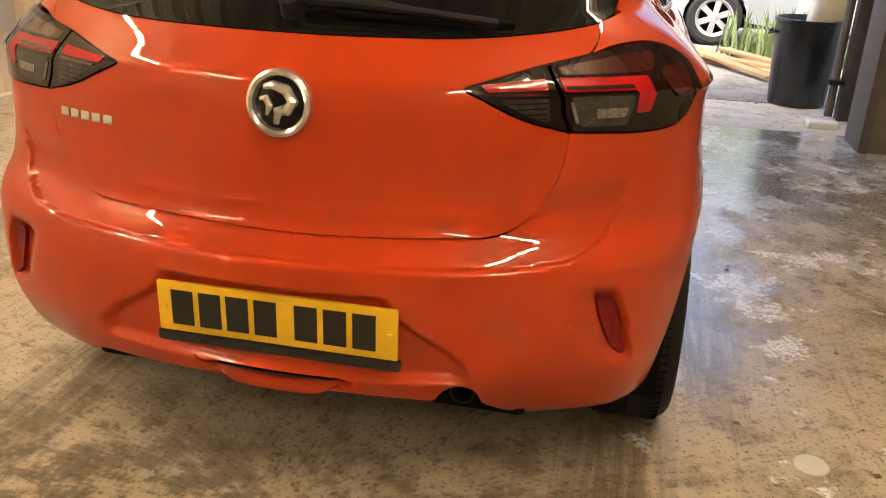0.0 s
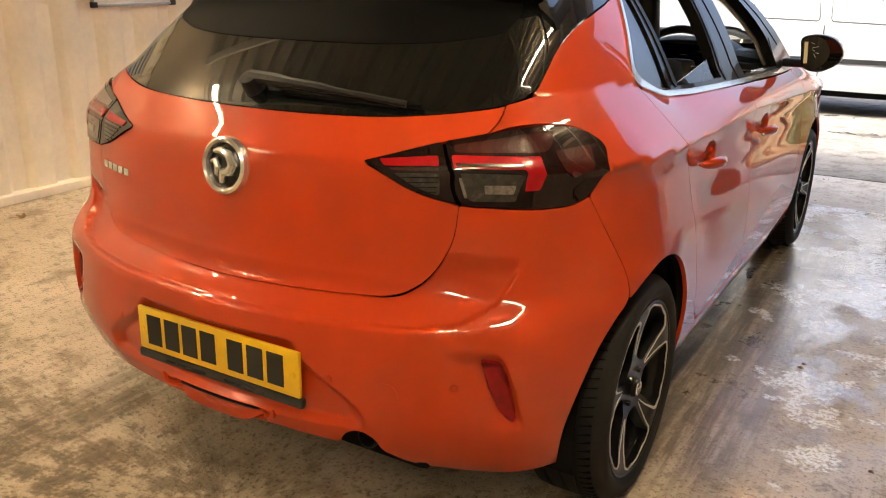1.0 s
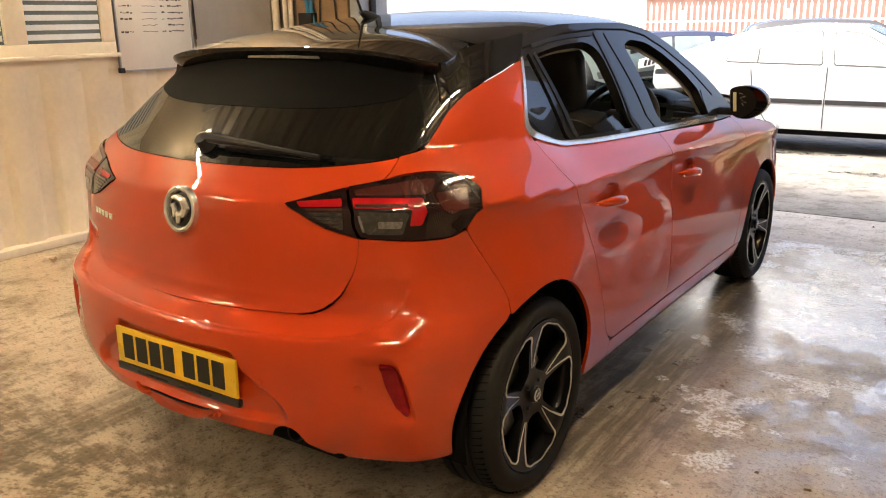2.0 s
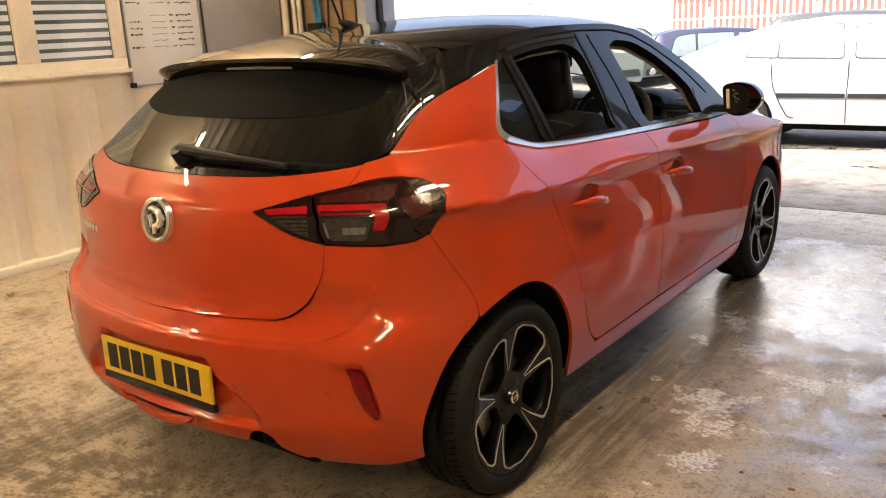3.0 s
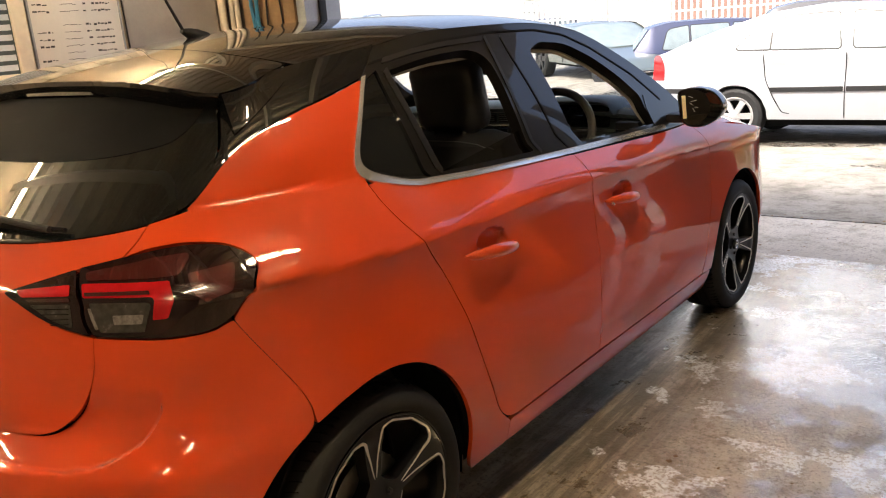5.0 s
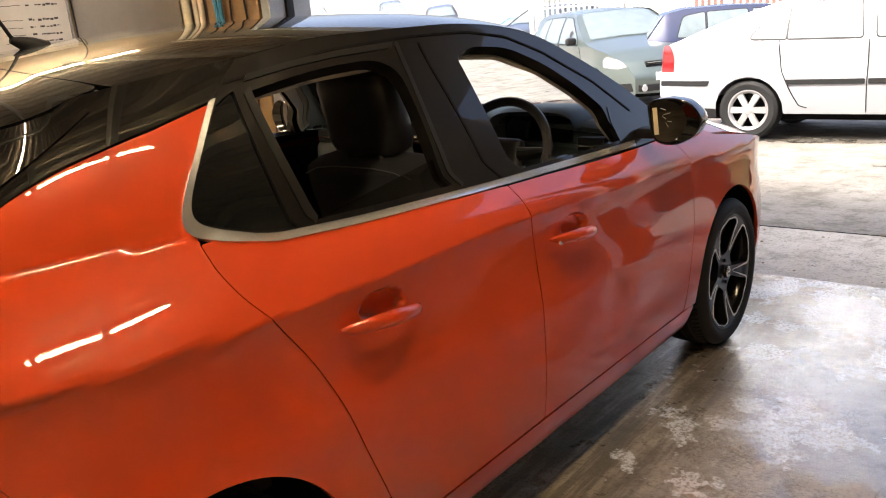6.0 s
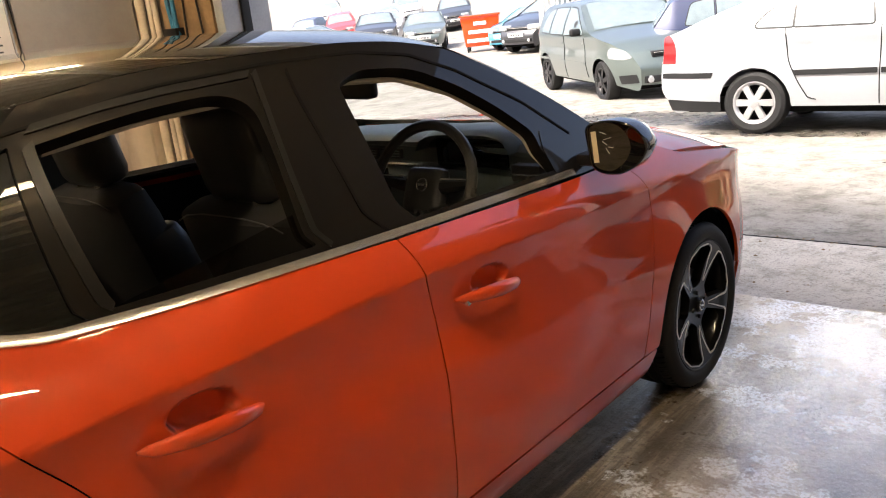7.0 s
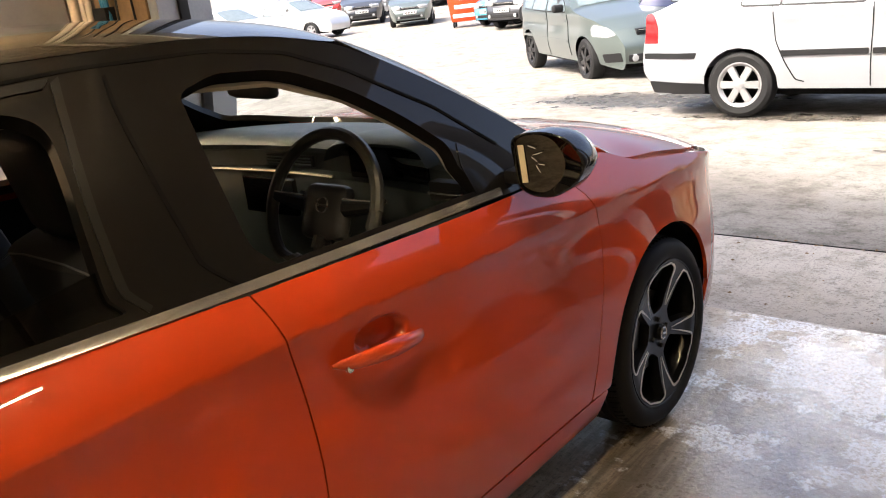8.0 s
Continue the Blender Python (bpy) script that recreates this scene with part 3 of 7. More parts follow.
def spoiler_z(x, y):
    e = np.minimum(1.15, np.abs(x) / curve(y, SPOIL_EX))
    mid = curve(y, ROOF_MID)
    flat = mid - (mid - curve(y, SPOIL_EZ)) * (0.3 * e * e + 0.7 * e ** 5)
    k = blend(0.80, 0.67, y)
    return flat * k + roof_z(x, y) * (1 - k)

# ---- the garage ----
WALL_X, DOOR_Y = -3.25, 3.75


def structure(name, bm, mat, label, category="structure"):
    return tagged(part(name, bm, mat), label, category, kind="structure")


def block(name, dims, mat, label, category, bevel=0.0):
    bm = bmesh.new()
    box(bm, *dims, bevel=bevel)
    return structure(name, bm, mat, label, category)


bm = bmesh.new()
xs = [-400, -60, -20, -5, -2, 0, 2, 5, 20, 60, 400]
ys = [5.17, 6, 7, 8, 10, 12, 14, 20, 33, 36, 50, 120, 600]
gv = [[bm.verts.new((x, y, -0.036 * (min(max(y, 4.2), 14.0) - 4.2) + 0.10 * max(0.0, min(y, 120.0) - 33))) for x in xs] for y in ys]
for a, b in zip(gv, gv[1:]):
    for i in range(len(xs) - 1):
        bm.faces.new((a[i], a[i + 1], b[i + 1], b[i]))
structure("ground", bm, YARD, "pale worn brushed concrete yard reaching into the distance", "ground")
block("subsoil", (-60, 4.0, -0.5, 60, 5.3, -0.08), BLACK_MATT, "dark soil in the joints of the slabs", "ground")
bm = bmesh.new()
box(bm, -60, 4.162, -0.3, 60, 5.155, 0.0, bevel=0.008)
for v in bm.verts:
    if v.co.z > -0.1:
        v.co.z -= 0.012 + 0.022 * (v.co.y - 4.16)
structure("apron", bm, APRON, "smooth grey concrete apron before the doorway", "pavement")
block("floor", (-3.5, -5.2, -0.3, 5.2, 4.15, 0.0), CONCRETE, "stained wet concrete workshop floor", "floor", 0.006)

# corrugated west wall
bm = bmesh.new()
prof = []
y = -5.2
while y < DOOR_Y + 0.1:
    prof += [(0.0, y), (0.0, y + 0.12), (-0.04, y + 0.165), (-0.04, y + 0.255)]
    y += 0.30
rows = [[bm.verts.new((WALL_X + dx * k, yy, z)) for dx, yy in prof] for z, k in ((0.05, 1), (1.12, 1), (1.165, 0.1), (1.19, 0.1), (1.23, 1), (3.4, 1))]
for a, b in zip(rows, rows[1:]):
    for i in range(len(a) - 1):
        bm.faces.new((a[i + 1], a[i], b[i], b[i + 1]))
structure("wall_west", bm, CREAM, "cream painted corrugated steel wall", "wall")
block("kerb", (WALL_X - 0.1, -5.2, 0.0, WALL_X + 0.05, DOOR_Y, 0.055), CREAM, "painted concrete kerb along the wall", "trim", 0.012)
block("wall_south", (-3.6, -5.4, 0, 5.4, -5.2, 3.4), DULL_WALL, "plain dull wall behind the camera", "wall")
bm = bmesh.new()
rows = [[bm.verts.new((5.3 - dx, yy, z)) for dx, yy in prof] for z in (0.0, 3.4)]
for i in range(len(prof) - 1):
    bm.faces.new((rows[0][i], rows[0][i + 1], rows[1][i + 1], rows[1][i]))
structure("wall_east", bm, OLD_CREAM, "old corrugated steel side wall", "wall")
bm = bmesh.new()
box(bm, -3.6, DOOR_Y, 0, -2.42, DOOR_Y + 0.3, 3.4)
box(bm, 2.05, DOOR_Y, 0, 5.4, DOOR_Y + 0.3, 3.4)
box(bm, -2.42, DOOR_Y, 2.80, 2.05, DOOR_Y + 0.3, 3.4)
structure("wall_north", bm, DARK_WALL, "dull sooty wall with a wide vehicle doorway", "wall")
block("wall_upper", (WALL_X - 0.02, -5.2, 2.35, WALL_X + 0.01, DOOR_Y, 3.4), CEIL, "dull brown sheeting above the wall panels", "wall")
bm = bmesh.new()
prof_c = []
x = -3.6
while x < 5.4:
    prof_c += [(x, 3.40), (x + 0.10, 3.40), (x + 0.14, 3.44), (x + 0.22, 3.44)]
    x += 0.26
rows = [[bm.verts.new((a, yy, z)) for a, z in prof_c] for yy in (-5.4, DOOR_Y + 0.3)]
for i in range(len(prof_c) - 1):
    bm.faces.new((rows[0][i], rows[1][i], rows[1][i + 1], rows[0][i + 1]))
box(bm, -3.6, -5.4, 3.46, 5.5, DOOR_Y + 0.3, 3.5)
structure("ceiling", bm, CEIL, "brown corrugated sheet ceiling", "ceiling")

for k in range(10):
    yy = -4.9 + 0.95 * k
    block("ceiling_purlin", (-3.5, yy, 3.28, 5.2, yy + 0.09, 3.398), OLD_CREAM, "pale steel purlin under the ceiling", "beam", 0.01)

# door frame and the clutter beside it
door = tagged(new("door_1"), "open vehicle doorway with a grey steel frame", "door", kind="structure")
boxed("frame_post", (-2.42, DOOR_Y - 0.03, 0, -2.335, DOOR_Y + 0.33, 2.80), FRAME_GREY, door, "grey steel door post", bevel=0.008)
boxed("frame_post", (2.0, DOOR_Y - 0.03, 0, 2.05, DOOR_Y + 0.33, 2.80), RUSTY, door, "dirty steel door post", bevel=0.008)
boxed("frame_head", (-2.335, DOOR_Y - 0.03, 2.74, 2.0, DOOR_Y + 0.33, 2.80), FRAME_GREY, door, bevel=0.008)
boxed("rubber_edge", (-2.335, DOOR_Y + 0.10, 0, -2.31, DOOR_Y + 0.16, 2.74), BLACK_TRIM, door, "black rubber door edge", bevel=0.006)
board = thing("plywood_sheet", "brown plywood sheet fixed beside the doorway", "board")
boxed("sheet", (-2.98, DOOR_Y - 0.03, 0.3, -2.44, DOOR_Y - 0.004, 2.7), WOOD, board, bevel=0.003)
for x in (-3.20, -3.09, -3.03):
    bm = bmesh.new()
    tube(bm, [(x, DOOR_Y - 0.045, 0.0), (x, DOOR_Y - 0.045, 3.4)], 0.032 if x < -3.15 else 0.02, 12)
    tagged(part("wall_pipe", bm, PIPE_CREAM), "cream painted upright pipe beside the doorway", "pipe", "pipes by the door")
for x, z0, sway in ((-2.86, 0.9, 0.03), (-2.70, 1.0, -0.02), (-2.56, 0.8, 0.02)):
    bm = bmesh.new()
    tube(bm, [(x + sway * math.sin(k * 1.1), DOOR_Y - 0.045, 2.9 - (2.9 - z0) * k / 9) for k in range(10)], 0.007, 6)
    tagged(part("cable", bm, BLACK_TRIM), "thin black cable hanging down plywood", "cable", "hanging cables")
bm = bmesh.new()
for dx in (-0.03, 0.0, 0.028):
    tube(bm, [(-2.80 + dx + 0.015 * math.sin(k * 1.3 + dx * 90), DOOR_Y - 0.07, 2.3 - 0.11 * k) for k in range(10)], 0.014, 6)
tagged(part("blue_rope", bm, BLUE_ROPE), "bundle of frayed blue rope hanging up", "rope")
tagged(boxed("socket_box", (-2.90, DOOR_Y - 0.10, 1.38, -2.76, DOOR_Y - 0.032, 1.48), BLACK_TRIM, bevel=0.006), "small black electric box on plywood", "box")

# window with blinds; daylight behind is put into the slats' pale blue
win = tagged(new("window_1"), "cream framed window with blinds painted pale as if daylit", "window", kind="structure")
Y0, Y1, YM, ZB, ZT = 1.05, 2.10, 1.50, 1.305, 2.15
fx0, fx1 = WALL_X - 0.03, WALL_X + 0.045
boxed("window_sill", (fx0, Y0 - 0.16, 1.205, fx1 + 0.03, Y1 + 0.10, 1.232), CREAM, win, bevel=0.006)
boxed("window_frame", (fx0, Y0 - 0.1, 1.232, fx1, Y1 + 0.09, ZB), CREAM, win, bevel=0.008)
boxed("window_frame", (fx0, Y0 - 0.1, ZT, fx1, Y1 + 0.09, ZT + 0.08), CREAM, win, bevel=0.008)
for a, b in ((Y0 - 0.1, Y0), (YM - 0.07, YM + 0.07), (Y1, Y1 + 0.09)):
    boxed("window_frame", (fx0, a, ZB, fx1, b, ZT), CREAM, win, bevel=0.008)
for a, b in ((Y0, YM - 0.07), (YM + 0.07, Y1)):
    boxed("pane", (WALL_X + 0.012, a, ZB, WALL_X + 0.016, b, ZT), CAR_GLASS, win, "dark glossy pane")
    for k in range(14):
        boxed("blind_slat", (WALL_X + 0.018, a + 0.01, ZB + 0.022 + 0.06 * k, WALL_X + 0.022, b - 0.01, ZB + 0.057 + 0.06 * k), BLIND, win)

# whiteboard with writing that cannot be read
wb = thing("whiteboard", "white wipe board covered with rows of handwriting", "board", Matrix.Translation((WALL_X + 0.03, 2.217, 1.11)))
boxed("panel", (-0.012, 0.0, 0.0, 0.006, 0.62, 0.95), BOARD_WHITE, wb, bevel=0.002)
for d in ((-0.012, -0.012, -0.014, 0.012, 0.632, 0.0), (-0.012, -0.012, 0.95, 0.012, 0.632, 0.964), (-0.012, -0.012, 0.0, 0.012, 0.0, 0.95), (-0.012, 0.62, 0.0, 0.012, 0.632, 0.95)):
    boxed("board_edge", d, FRAME_GREY, wb, bevel=0.003)
for yy in (0.0, 0.62):
    boxed("corner_cap", (-0.012, yy - 0.02, -0.018, 0.016, yy + 0.02, 0.016), BLACK_TRIM, wb, bevel=0.004)
rnd = random.Random(4)
for r in range(17):
    z = 0.90 - 0.043 * r
    if r in (9, 16):
        continue
    for c0, c1, chance in ((0.02, 0.13, 0.75), (0.20, 0.33, 0.95), (0.36, 0.40, 0.8), (0.42, 0.56, 0.9)):
        if rnd.random() > chance:
            continue
        a = c0 + rnd.uniform(0, 0.015)
        while a < c1 - 0.02 * rnd.random():
            w = rnd.uniform(0.012, 0.03)
            hgt = rnd.uniform(0.004, 0.013) if c0 != 0.20 else 0.003
            boxed("ink_stroke", (0.006, a, z - hgt / 2, 0.0072, min(a + w, c1), z + hgt / 2), INK, wb, m=Matrix.Translation((0, 0, rnd.uniform(-0.003, 0.003))))
            a += w + (rnd.uniform(0.003, 0.01) if c0 != 0.20 else 0.0)
gb = thing("grey_board", "plain grey notice board on the wall", "board", Matrix.Translation((WALL_X + 0.03, 2.88, 1.15)))
boxed("panel", (-0.012, 0, 0, 0.008, 0.78, 1.2), GREY_BOARD, gb, bevel=0.003)
notice = thing("notice_sheet", "white printed notice sheet on the wall", "notice", Matrix.Translation((WALL_X + 0.03, 2.95, 0.45)))
boxed("sheet", (-0.02, 0, 0, 0.004, 0.42, 0.54), BOARD_WHITE, notice, bevel=0.002)
for k, (a, b) in enumerate(((0.12, 0.26), (0.10, 0.31), (0.07, 0.33), (0.08, 0.30), (0.10, 0.34), (0.12, 0.29))):
    boxed("text_bar", (0.004, a, 0.485 - 0.032 * k, 0.0052, b, 0.497 - 0.032 * k), INK_RED, notice)
bm = bmesh.new()
tube(bm, [(WALL_X + 0.045, 2.862 + 0.012 * math.sin(k), 3.3 - 0.25 * k) for k in range(9)], 0.005, 6)
tagged(part("cable", bm, BLACK_TRIM), "thin dark cable down the wall", "cable", "hanging cables")


def strip_light(m):
    lamp = thing("strip_light", "long white fluorescent strip light on the ceiling", "lamp", m, "ceiling strip lights")
    boxed("casing", (-0.05, -0.76, 0.03, 0.05, 0.76, 0.08), CREAM, lamp, bevel=0.006)
    bm = bmesh.new()
    tube(bm, [(0, -0.74, 0), (0, 0.74, 0)], 0.016, 10)
    part("fluorescent_tube", bm, TUBE, lamp)
    return lamp


lamp = strip_light(pose(-2.9, -0.25, 3.3))
for x, yy in ((-2.9, 2.4), (-2.9, -3.2), (1.6, 1.5), (1.6, -1.3), (1.6, -3.9)):
    copy_thing(lamp, pose(x, yy, 3.3))

# things on the floor
disc = bmesh.new()
lathe(disc, [(0.0, 0.006), (0.040, 0.006), (0.044, 0.003), (0.044, 0.0)], 28, "z", (1.211, 0.494, 0.001))
tagged(part("paper_disc", disc, BOARD_WHITE), "pale round card lying on the floor", "disc")
for k, (x, yy, r) in enumerate(((-2.3, 0.55, 0.05), (-2.75, 0.9, 0.035), (-2.9, 1.35, 0.04), (-1.9, -0.2, 0.03))):
    bm = bmesh.new()
    for i in range(7):
        a = i * 0.9
        bm.verts.new((x + r * math.cos(a) * (0.5 + 0.5 * math.sin(i * 2.1) ** 2), yy + 0.6 * r * math.sin(a), 0.006 + 0.012 * ((i * 7) % 3)))
    vs = sorted(bm.verts, key=lambda v: math.atan2(v.co.y - yy, v.co.x - x))
    c = bm.verts.new((x, yy, 0.018))
    for a, b in zip(vs, vs[1:] + vs[:1]):
        bm.faces.new((a, b, c))
    tagged(part("dry_leaf", bm, WOOD), "curled dry brown leaf on the concrete", "leaf", "dry leaves")

# ---- the orange hatchback ----
car = thing("hatchback_car", "bright orange five-door hatchback with a black roof, windows wound down", "car")
ARCH_R = 0.352
R_ARCH, F_ARCH = (1.25, 0.315), (3.785, 0.312)


def mirrored(pts):
    return [(-p[0], *p[1:]) for p in pts]


def both(pts):
    """A closed outline from its right half, which runs from the middle below round to the middle above."""
    return list(pts) + mirrored(pts[::-1])


# seams shared by neighbouring panels: (u, z, softness)
B_SEAM = [(2.365, 0.30, 0.01), (2.372, 0.50, 0.08), (2.382, 0.63, 0.06), (2.383, 0.73, 0.05), (2.370, 0.82, 0.04), (2.352, 0.89, 0.03), (2.336, 0.972, 0.004)]
R_SEAM = [(1.80, 0.302, 0.045), (1.735, 0.355, 0.05), (1.655, 0.56, 0.08), (1.612, 0.69, 0.06), (1.555, 0.80, 0.06), (1.47, 0.91, 0.06), (1.428, 0.975, 0.05), (1.425, 1.05, 0.004)]
F_SEAM = [(3.325, 0.292, 0.01), (3.364, 0.47, 0.08), (3.412, 0.613, 0.06), (3.438, 0.71, 0.05), (3.424, 0.79, 0.05), (3.375, 0.875, 0.04), (3.30, 0.938, 0.02)]
TAIL_SIDE = [(0.449, 0.664, 0.05), (0.502, 0.69, 0.04), (0.548, 0.745, 0.04), (0.574, 0.80, 0.04), (0.580, 0.866, 0.004)]
GLASS_LOW = [(0.0, 1.028, 0.1), (0.15, 1.028, 0.1), (0.41, 1.031, 0.1), (0.585, 1.043, 0.1), (0.75, 1.062, 0.01)]
WING_SEAM = [(1.085, 0.627, 0.004), (1.07, 0.662, 0.03), (1.039, 0.72, 0.05), (0.994, 0.79, 0.05), (0.918, 0.885, 0.01)]
CHROME_LINE = [(1.298, 1.286), (1.314, 1.21), (1.329, 1.15), (1.346, 1.11), (1.370, 1.084), (1.404, 1.066), (1.45, 1.052), (1.60, 1.014), (1.8, 1.0), (2.23, 0.982), (2.6, 0.968), (3.07, 0.951)]


def belt_line(u0, u1, n, dz=0.0):
    return [(u0 + (u1 - u0) * i / n, curve(u0 + (u1 - u0) * i / n - 0.56, BELT) + dz, 0.05) for i in range(n + 1)]


def dent(v, a, b, soft):
    return blend(a - soft, a + soft, v) * (1 - blend(b - soft, b + soft, v))


def sunk(u, z, d):
    """The skin, pressed in by d."""
    x, y, zz = skin(u, z)
    n = normals(skin, u + 0.0 * x, z + 0.0 * x, 4e-3)
    return (x - n[..., 0] * d, y - n[..., 1] * d, zz - n[..., 2] * d)


RIDGE = [(0.0, 0.606), (0.46, 0.606), (0.575, 0.618), (0.645, 0.650), (0.684, 0.70), (0.705, 0.76), (0.73, 0.86)]


def gate_skin(u, z):
    """The tailgate, folded in along its lower edge."""
    return sunk(u, z, 0.011 * np.clip((0.702 - 0.05 * u * u - z) / 0.04, 0.0, 1.0))


def bumper_skin(u, z):
    a = np.abs(u)
    # the sunk field round the plate, wider below
    half = 0.245 + 0.16 * blend(0.54, 0.38, z)
    d = 0.024 * (1 - blend(half - 0.030, half + 0.010, a)) * dent(z, 0.36, 0.545, 0.010)
    # the upright pockets at the corners
    edge_a = 0.686 + (0.554 - z) * 0.46
    d += 0.022 * blend(edge_a - 0.12, edge_a - 0.03, a) * (1 - blend(edge_a - 0.002, edge_a + 0.014, a)) * dent(z, 0.405, 0.555, 0.022)
    # lower slot
    d += 0.03 * (1 - blend(0.13, 0.17, a)) * dent(z, 0.322, 0.345, 0.006)
    # the shelf under the tailgate, behind a ridge that climbs at the corners
    d += 0.016 * blend(-0.001, 0.010, z - curve(a, RIDGE)) * (1 - blend(0.70, 0.77, z))
    return sunk(u, z, d)


def door_skin(u, z):
    """The flank with the hand cups behind the door handles."""
    d = 0.0
    for uc, zc in ((1.775, 0.835), (2.585, 0.805)):
        r = ((np.abs(u) - uc) / 0.072) ** 2 + ((z - zc + 0.12 * (np.abs(u) - uc)) / 0.034) ** 2
        d = d + 0.022 * (1 - blend(0.70, 1.08, r))
    return sunk(u, z, d)


# dark inner shell that backs every seam
shell = [(0.0, 0.34, 0.02), (0.55, 0.30, 0.05), (0.89, 0.28, 0.01)] + arc(*R_ARCH, ARCH_R + 0.004, 185, -4, 14, 0.02) + [(1.62, 0.23, 0.01), (3.40, 0.22, 0.01)]
shell += arc(*F_ARCH, ARCH_R + 0.004, 184, 4, 14, 0.02) + [(4.18, 0.25, 0.01), (4.50, 0.25, 0.01), (4.50, 0.72, 0.05), (4.20, 0.76, 0.1), (3.9, 0.82, 0.05), (3.5, 0.90, 0.05)] + belt_line(3.3, 1.45, 8, -0.012)
shell += [(1.33, 1.05, 0.03), (1.285, 1.26, 0.01), (1.12, 1.22, 0.03), (0.96, 1.16, 0.03), (0.92, 1.07, 0.02), (0.6, 1.02, 0.05), (0.0, 1.015, 0.1)]
panel("inner_shell", both(shell), skin, BLACK_MATT, car, "black inner body shell", lift=-0.03, depth=0.0, res=0.05, step=0.04)

# rear bumper
low = [(0.0, 0.318, 0.05), (0.16, 0.314, 0.05), (0.345, 0.300, 0.01), (0.362, 0.335, 0.02), (0.395, 0.352, 0.03), (0.43, 0.335, 0.02), (0.448, 0.292, 0.01),
       (0.52, 0.25, 0.05), (0.70, 0.242, 0.1), (0.895, 0.252, 0.02)]
left_low = [(0.0, 0.318, 0.05), (0.16, 0.314, 0.05), (0.448, 0.292, 0.05), (0.52, 0.25, 0.05), (0.70, 0.242, 0.1), (0.895, 0.252, 0.02)]
edge = arc(*R_ARCH, ARCH_R, 190, 118.4, 8)
up = [(0.862, 0.868, 0.03), (0.72, 0.862, 0.1), (0.580, 0.866, 0.004)] + TAIL_SIDE[::-1][1:] + [(0.25, 0.669, 0.1), (0.0, 0.667, 0.1)]
half_r = low + edge + WING_SEAM[1:] + up
half_l = left_low + edge + WING_SEAM[1:] + up
bumper = panel("rear_bumper", half_r + mirrored(half_l[::-1])[1:-1], bumper_skin, ORANGE, car, "orange painted rear bumper", gap=0.0008, res=0.009, depth=0.03)

# tailgate
gate = [(0.0, 0.658, 0.1), (0.25, 0.661, 0.1)] + TAIL_SIDE + [(0.487, 0.888, 0.06), (0.417, 0.92, 0.04), (0.362, 0.947, 0.02), (0.553, 0.993, 0.1), (0.656, 1.006, 0.02)] + GLASS_LOW[::-1]
gate = gate[:-1] + [GLASS_LOW[0]]
tailgate = panel("tailgate", both(gate)[:-1], gate_skin, ORANGE, car, "orange tailgate", gap=0.0008, res=0.013)
pane = GLASS_LOW + [(0.895, 1.082, 0.03), (0.915, 1.12, 0.05), (0.905, 1.17, 0.06), (0.87, 1.22, 0.06), (0.82, 1.285, 0.03), (0.4, 1.298, 0.1), (0.0, 1.30, 0.1)]
panel("rear_window", both(pane)[:-1], skin, HATCH_GLASS, tailgate, "black tinted rear window", gap=0.0015, res=0.02)
# added matt black sheet stands in for the spoiler's dark reflection in the glass
band = [(0.0, 1.168, 0.1), (0.30, 1.170, 0.1), (0.52, 1.178, 0.08), (0.70, 1.20, 0.05), (0.775, 1.235, 0.04), (0.80, 1.29, 0.01), (0.4, 1.296, 0.1), (0.0, 1.298, 0.1)]
panel("painted_shade", both(band)[1:-1], skin, SHADE_BLACK, tailgate, "matt black sheet painting the dark reflection under the spoiler", lift=0.0012, depth=0.0, res=0.03)


